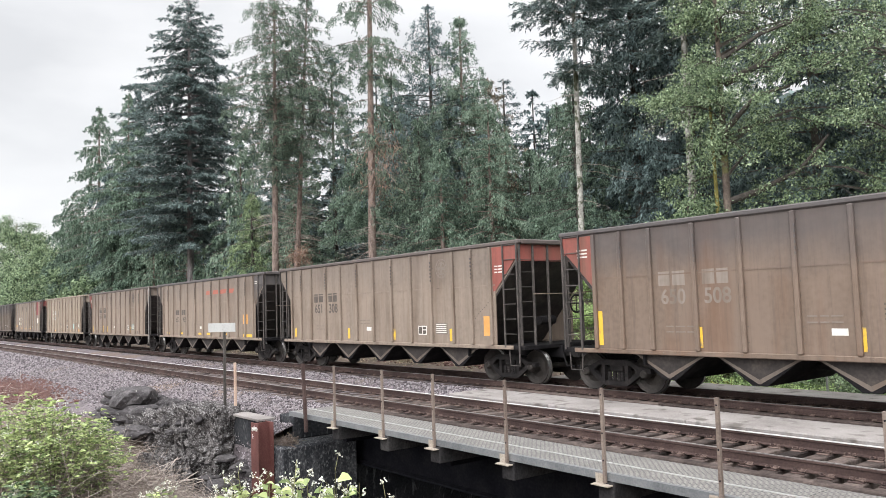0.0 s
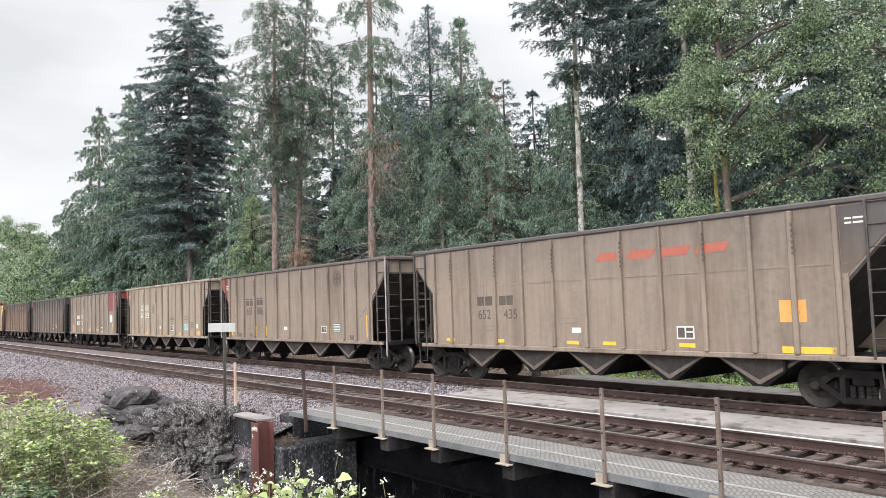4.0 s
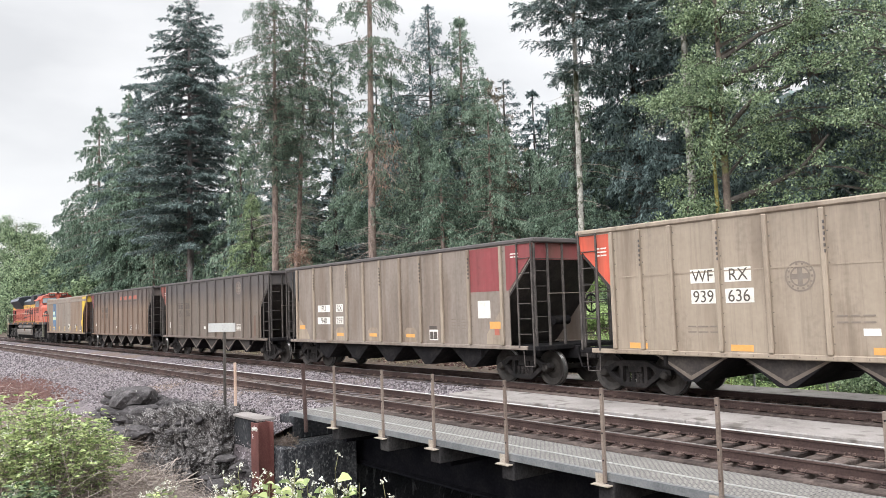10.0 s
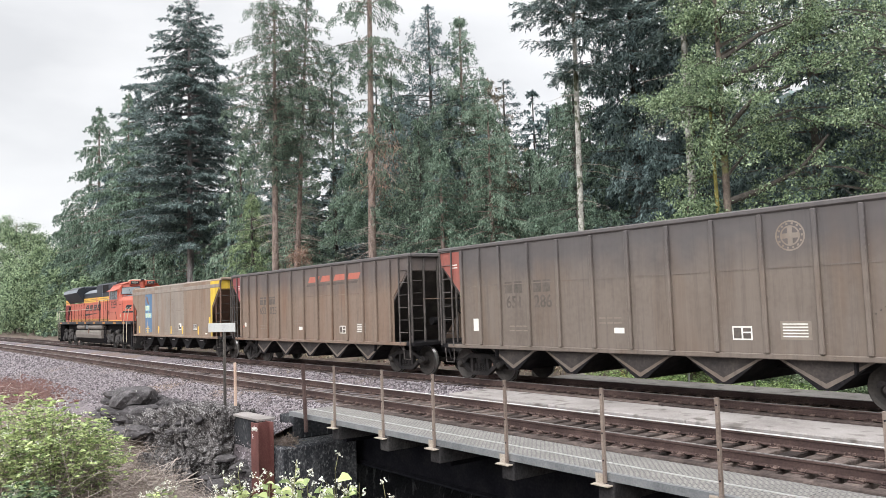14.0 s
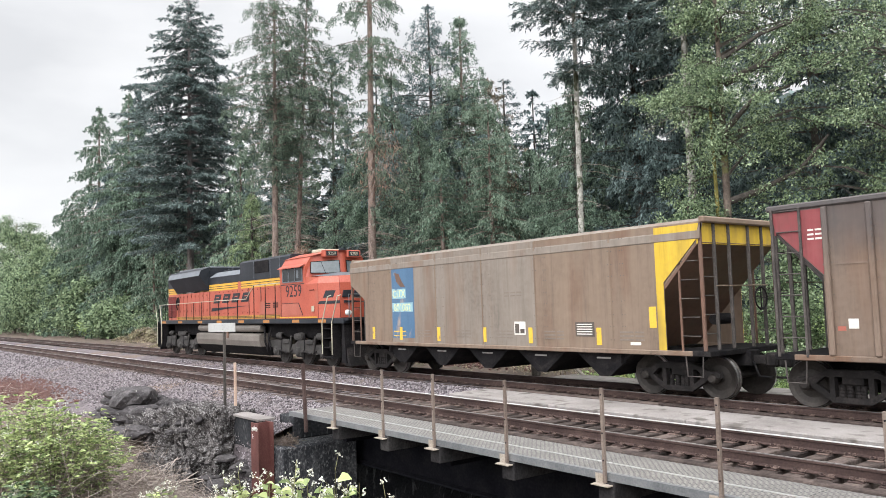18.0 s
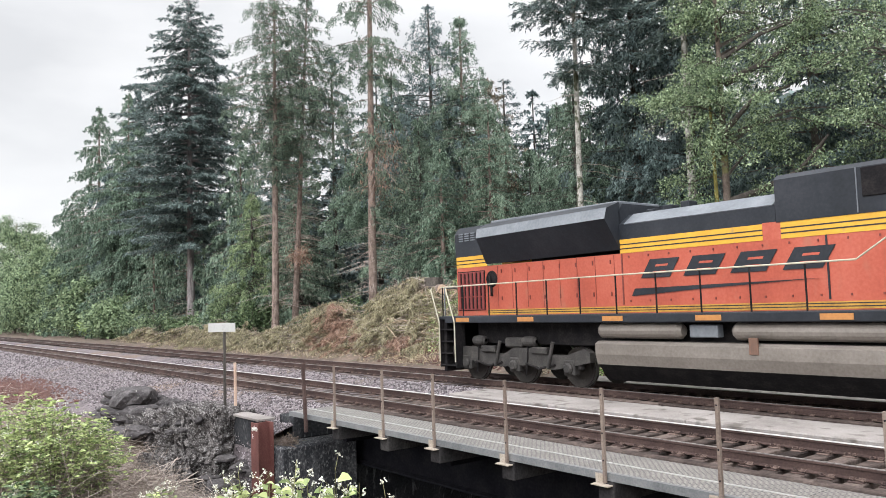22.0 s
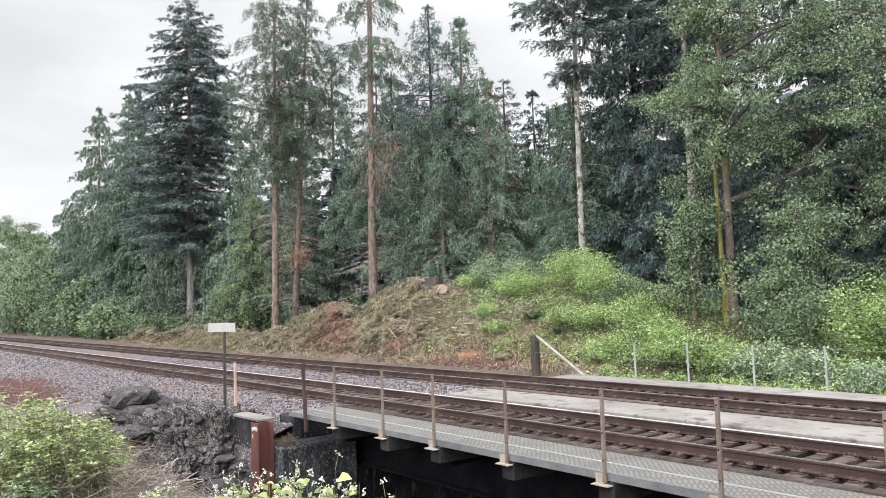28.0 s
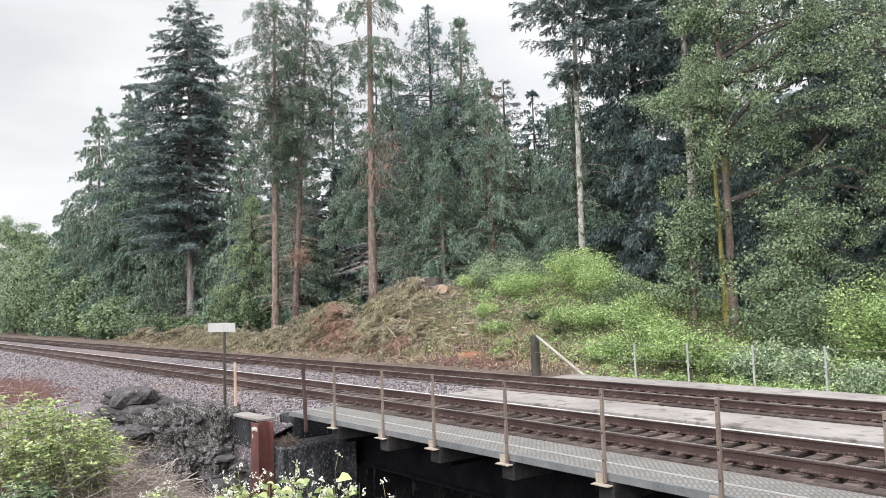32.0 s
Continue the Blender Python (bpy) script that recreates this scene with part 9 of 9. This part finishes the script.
    # windscreens in the V of the cab front
    for s in (-1, 1):
        a, b2 = Vector((18.665, s * 1.3, 3.74)), Vector((19.06, s * 0.16, 3.74))
        c2, d2 = Vector((19.0, s * 0.16, 4.26)), Vector((18.59, s * 1.24, 4.2))
        n = Vector((0.02, s * 0.006, 0.002))
        w = part("windscreen", Geo().poly([a, b2, c2, d2, a + n, b2 + n, c2 + n, d2 + n], [(0, 1, 2, 3), (4, 5, 6, 7), (0, 1, 5, 4), (1, 2, 6, 5), (2, 3, 7, 6), (3, 0, 4, 7)]), Q["glass"], t, "windscreen with a pale sky reflection in its colour")
        g = Geo()
        for p, q in ((a, b2), (b2, c2), (c2, d2), (d2, a)):
            g.tube([p + n, q + n], 0.016, 4)
        part("window_frame", g, P["under"], w)
        part("wiper", Geo().tube([a.lerp(b2, 0.5) + n * 1.5, d2.lerp(c2, 0.35) + n * 1.5], 0.01, 4), P["under"], w)
        nb = part("number_box", Geo().box(18.75, 19.06, min(s * 0.2, s * 0.85), max(s * 0.2, s * 0.85), 4.38, 4.68, 0.03), O, t, "orange number board housing")
        part("board_face", Geo().box(19.058, 19.066, min(s * 0.27, s * 0.78), max(s * 0.27, s * 0.78), 4.43, 4.63), B, nb, "black number board")
        o = letters("numbering", "9259", 0.2, Q["rail"], nb, 0, 0, 0, squeeze=0.9)
        o.matrix_basis = pose(19.069, s * 0.52, 4.46, 0, 0, 90)
    part("roof_light", Geo().box(18.9, 19.08, -0.1, 0.1, 4.66, 4.76, 0.02), B, t)
    # wide nose with chamfered corners
    plan = [(18.5, -1.5), (19.6, -1.48), (20.32, -0.92), (20.46, -0.3), (20.46, 0.3), (20.32, 0.92), (19.6, 1.48), (18.5, 1.5)]
    up = [(18.5, -1.48, 3.6), (19.5, -1.38, 3.56), (20.2, -0.88, 3.56), (20.34, -0.3, 3.6), (20.34, 0.3, 3.6), (20.2, 0.88, 3.56), (19.5, 1.38, 3.56), (18.5, 1.48, 3.6)]
    mid = [(x, y, 3.3) for x, y in plan]
    bot = [(x, y, 1.93) for x, y in plan]
    part("nose", Geo().poly(bot + mid + up, [(i, (i + 1) % 8, (i + 1) % 8 + 8, i + 8) for i in range(8)] + [(i + 8, (i + 1) % 8 + 8, (i + 1) % 8 + 16, i + 16) for i in range(8)] + [tuple(range(7, -1, -1)), tuple(range(16, 24))]), O, t, "orange wide nose")
    part("nose_top", Geo().poly([(18.66, -1.3, 3.62), (20.1, -0.84, 3.58), (20.28, 0.0, 3.61), (20.1, 0.84, 3.58), (18.66, 1.3, 3.62), (19.04, -0.1, 3.78), (19.04, 0.1, 3.78)], [(0, 1, 5), (1, 2, 5), (2, 6, 5), (2, 3, 6), (3, 4, 6)]), Q["slate"], t, "grey anti-glare nose top")
    part("nose_seam", Geo().tube([(19.6, -1.485, 1.95), (19.6, -1.485, 3.3)], 0.008, 4), Q["grille"], t)
    part("nose_seam", Geo().tube([(20.32, -0.925, 1.95), (20.32, -0.925, 3.3), (20.2, -0.885, 3.55)], 0.01, 4), Q["grille"], t)
    part("door_handle", Geo().tube([(18.95, -1.51, 3.05), (19.3, -1.51, 3.05)], 0.015, 5), P["under"], t)

    def on_chamfer(name, prof, mat):
        o = part(name, Geo().prism(prof, "y", -0.008, 0.0), mat, t, "slanted black wordmark block")
        o.matrix_basis = Matrix.Translation((19.6, -1.483, 0)) @ pose(0, 0, 0, 0, 0, 37.9)

    on_chamfer("mark_block", [(0.2, 2.72), (0.62, 2.72), (0.74, 3.0), (0.32, 3.0)], B)
    on_chamfer("mark_bar", [(-0.02, 2.48), (0.06, 2.6), (0.91, 2.6), (0.91, 2.48)], B)
    for y in (-0.86, -0.4, 0.06, 0.5):
        fx = 20.47 if abs(y) < 0.45 else 20.42
        part("mark_block", Geo().prism([(y, 2.72), (y + 0.34, 2.72), (y + 0.4, 3.0), (y + 0.06, 3.0)], "x", fx - 0.06, fx + 0.005), B, t, "slanted black wordmark block")
    part("mark_bar", Geo().prism([(-0.8, 2.5), (0.4, 2.54), (-0.8, 2.6)], "x", 20.4, 20.472), B, t)
    lb = part("headlight_box", Geo().box(20.36, 20.5, -0.14, 0.14, 3.08, 3.56, 0.02), B, t, "black headlight housing")
    for z in (3.2, 3.43):
        part("headlight", Geo().ring([(0.0, 0.012), (0.085, 0.012), (0.1, 0.0)], "x", (20.5, 0, z), 16), Q["lamp"], lb, "round headlight")
    for y in (-0.8, 0.8):
        part("ditch_light", Geo().ring([(0.0, 0.07), (0.09, 0.07), (0.11, 0.0), (0.11, -0.1)], "x", (20.75, y, 2.12), 14), Q["lamp"], t, "ditch light")
    # front and rear decks, steps and pilots
    for s, x0, xe in ((1, 20.0, 21.75), (-1, 0.0, 1.2)):
        part("deck", Geo().box(min(x0, xe), max(x0, xe), -1.45, 1.45, 1.83, 1.93, 0.01), B, t)
        xp = 21.3 if s > 0 else 0.25
        part("pilot", Geo().prism([(xp - 0.12, 0.25), (xp + 0.12 + 0.1 * s, 0.25), (xp + 0.06, 1.84), (xp - 0.06, 1.84)], "y", -1.4, 1.4), P["under"], t, "black pilot plate")
        if s > 0:
            part("plough", Geo().prism([(21.35, 0.15), (21.75, 0.15), (21.45, 0.85), (21.35, 0.85)], "y", -1.35, 1.35), P["truck"], t, "dark plough blade")
        coupler(t, 21.45 if s > 0 else 0.25, s)
        for y in (-1, 1):
            xs = 19.95 if s > 0 else 0.1
            g = Geo()
            for k in range(4):
                z = 0.42 + 0.36 * k
                g.box(xs, xs + 0.72, min(y * 1.16, y * 1.5), max(y * 1.16, y * 1.5), z, z + 0.035, 0.006)
            g.box(xs - 0.03, xs, min(y * 1.12, y * 1.5), max(y * 1.12, y * 1.5), 0.38, 1.85).box(xs + 0.72, xs + 0.75, min(y * 1.12, y * 1.5), max(y * 1.12, y * 1.5), 0.38, 1.85)
            g.box(xs, xs + 0.72, min(y * 1.12, y * 1.14), max(y * 1.12, y * 1.14), 0.38, 1.85)
            part("steps", g, P["under"], t, "black boarding steps")
            for dx in (0.0, 0.75):
                lean = 0.42 * s
                pts = [(xs + dx, y * 1.53, 0.55), (xs + dx, y * 1.53, 1.75), (xs + dx + lean, y * 1.5, 2.75), (xs + dx + lean + 0.1 * s, y * 1.4, 2.8)]
                part("step_rail", Geo().tube(pts, 0.022, 6), Q["rail"], t, "pale bent handrail")
        xe2 = 21.62 if s > 0 else 0.12
        part("end_rail", Geo().tube([(xe2, -1.3, 1.9), (xe2, -1.3, 2.8), (xe2, 1.3, 2.8), (xe2, 1.3, 1.9)], 0.02, 6), Q["slate"], t)
    # handrails
    for y in (-1.44, 1.44):
        pts = [(0.12, y, 2.82), (7.0, y, 2.86), (12.6, y, 2.86), (13.5, y, 3.45), (16.2, y, 3.45)]
        part("hand_rail", Geo().tube(pts, 0.019, 6), Q["rail"], t, "long pale handrail")
        for x, h in [(0.2, 2.82)] + [(1.2 + 1.16 * k, 2.84) for k in range(10)] + [(13.5, 3.44), (14.7, 3.44), (15.7, 3.44)]:
            part("stanchion", Geo().tube([(x, y, 1.9), (x, y, h)], 0.02, 6), P["under"], t)
    # fuel tank, air tanks, boxes
    part("fuel_tank", Geo().prism([(-1.4, 0.7), (1.4, 0.7), (1.47, 0.95), (1.47, 1.2), (1.35, 1.27), (-1.35, 1.27), (-1.47, 1.2), (-1.47, 0.95)], "x", 6.3, 14.1), Q["tank"], t, "dusty beige-grey fuel tank")
    # Lower chamfer coloured black in place of the shade it lies in.
    part("tank_belly", Geo().prism([(-0.95, 0.28), (0.95, 0.28), (1.4, 0.7), (-1.4, 0.7)], "x", 6.32, 14.08), P["under"], t, "tank belly, blackened for the shade below")
    part("tank_filler", Geo().box(10.4, 10.6, -1.5, -1.44, 1.05, 1.4, 0.01), P["rusty"], t)
    for s in (-1, 1):
        for x0, x1 in ((6.3, 8.7), (9.95, 13.9)):
            part("air_tank", Geo().ring([(0.0, x0), (0.12, x0), (0.19, x0 + 0.08), (0.19, x1 - 0.08), (0.12, x1), (0.0, x1)], "x", (0, s * 1.22, 1.52), 16), Q["tank"], t, "long grey air reservoir", smooth=False)
        part("valve_box", Geo().box(8.9, 9.6, s * 1.2 - 0.12, s * 1.2 + 0.12, 1.38, 1.66, 0.02), Q["slate"], t)
        g = Geo().tube([(14.3, s * 1.3, 1.5), (14.45, s * 1.35, 0.9), (14.6, s * 1.3, 0.5), (14.75, s * 1.3, 1.3)], 0.045, 6).tube([(15.0, s * 1.3, 1.55), (14.8, s * 1.35, 1.0), (14.9, s * 1.3, 0.6)], 0.04, 6)
        part("hose", g, P["under"], t, "thick black hoses")
        for x in (1.6, 3.7, 15.6, 17.5, 19.2):
            part("brake_cylinder", Geo().ring([(0.0, -0.22), (0.13, -0.22), (0.15, 0.0), (0.13, 0.2), (0.05, 0.26)], "x", (x, s * 1.16, 1.2), 12), Q["frame"], t, "brake cylinder")
    # two three-axle trucks
    for cx in (3.1, 17.35):
        for s in (-1, 1):
            y = s * 1.12
            g = Geo().prism([(cx - 2.75, 0.72), (cx - 2.75, 1.0), (cx - 1.6, 1.02), (cx - 1.2, 0.84), (cx - 0.4, 0.84), (cx, 1.02), (cx + 1.0, 1.02), (cx + 1.3, 0.86), (cx + 2.0, 0.86), (cx + 2.6, 1.04), (cx + 2.8, 0.95), (cx + 2.8, 0.7), (cx + 1.5, 0.46), (cx + 0.6, 0.56), (cx - 0.6, 0.46), (cx - 1.5, 0.56)], "y", y - 0.1, y + 0.1)
            part("truck_frame", g, Q["frame"], t, "grey cast truck frame")
            for k in (-1, 1):
                x = cx + 1.04 * k
                part("brake_unit", Geo().box(x - 0.3, x + 0.3, y + s * 0.1 - 0.08, y + s * 0.1 + 0.08, 0.86, 1.06, 0.04), Q["frame"], t, "brake unit on the truck frame")
                part("brake_rod", Geo().tube([(x - 0.55, y + s * 0.12, 0.6), (x, y + s * 0.14, 0.48), (x + 0.55, y + s * 0.12, 0.6)], 0.035, 6), P["truck"], t)
                part("damper", Geo().tube([(x + 0.3, y + s * 0.14, 0.5), (x + 0.52, y + s * 0.14, 1.2)], 0.05, 8), Q["frame"], t, "slanting damper")
                part("sand_pipe", Geo().tube([(x - 0.45, y + s * 0.1, 1.3), (x - 0.48, y + s * 0.12, 0.7), (x - 0.62, y + s * 0.06, 0.25)], 0.022, 5), P["under"], t)
            part("side_bearer", Geo().box(cx - 0.35, cx + 0.35, y - 0.14, y + 0.1, 1.02, 1.3, 0.05), Q["frame"], t, "side bearer block")
            for k in (-1, 0, 1):
                x = cx + 2.07 * k
                part("journal_box", Geo().box(x - 0.2, x + 0.2, y - 0.13, y + 0.13, 0.34, 0.76, 0.04), Q["frame"], t, "journal box")
                part("bearing_cap", Geo().ring([(0.0, s * 0.2), (0.1, s * 0.2), (0.15, s * 0.16), (0.15, s * 0.1)], "y", (x, y, 0.53), 14), Q["frame"], t)
                for dx in (-0.34, 0.34):
                    part("spring", Geo().ring([(0.08, 0.5), (0.095, 0.54), (0.08, 0.58), (0.095, 0.62), (0.08, 0.66), (0.09, 0.72)], "z", (x + dx, y, 0), 10), P["truck"], t)
        for k in (-1, 0, 1):
            wheelset(t, cx + 2.07 * k, 0.53)
    return t


loco = locomotive()


# ---- movement ----
def motions():
    """The train rolls from far up the line past the camera and away."""
    times = [2.0 * k for k in range(17)]
    for k, car in CARS:
        walk(car, [(t, pose(S(t) - 7.24 - 16.18 * k, Y2, 0)) for t in times])
    walk(loco, [(t, pose(S(t) - 117.6, Y2, 0)) for t in times])
    steps = [0.1 * k for k in range(321)]
    for ws, x, r in WHEELSETS:
        walk(ws, [(t, pose(x, 0, r, 0, math.degrees((S(t) / r) % 6.2831853), 0)) for t in steps])


motions()
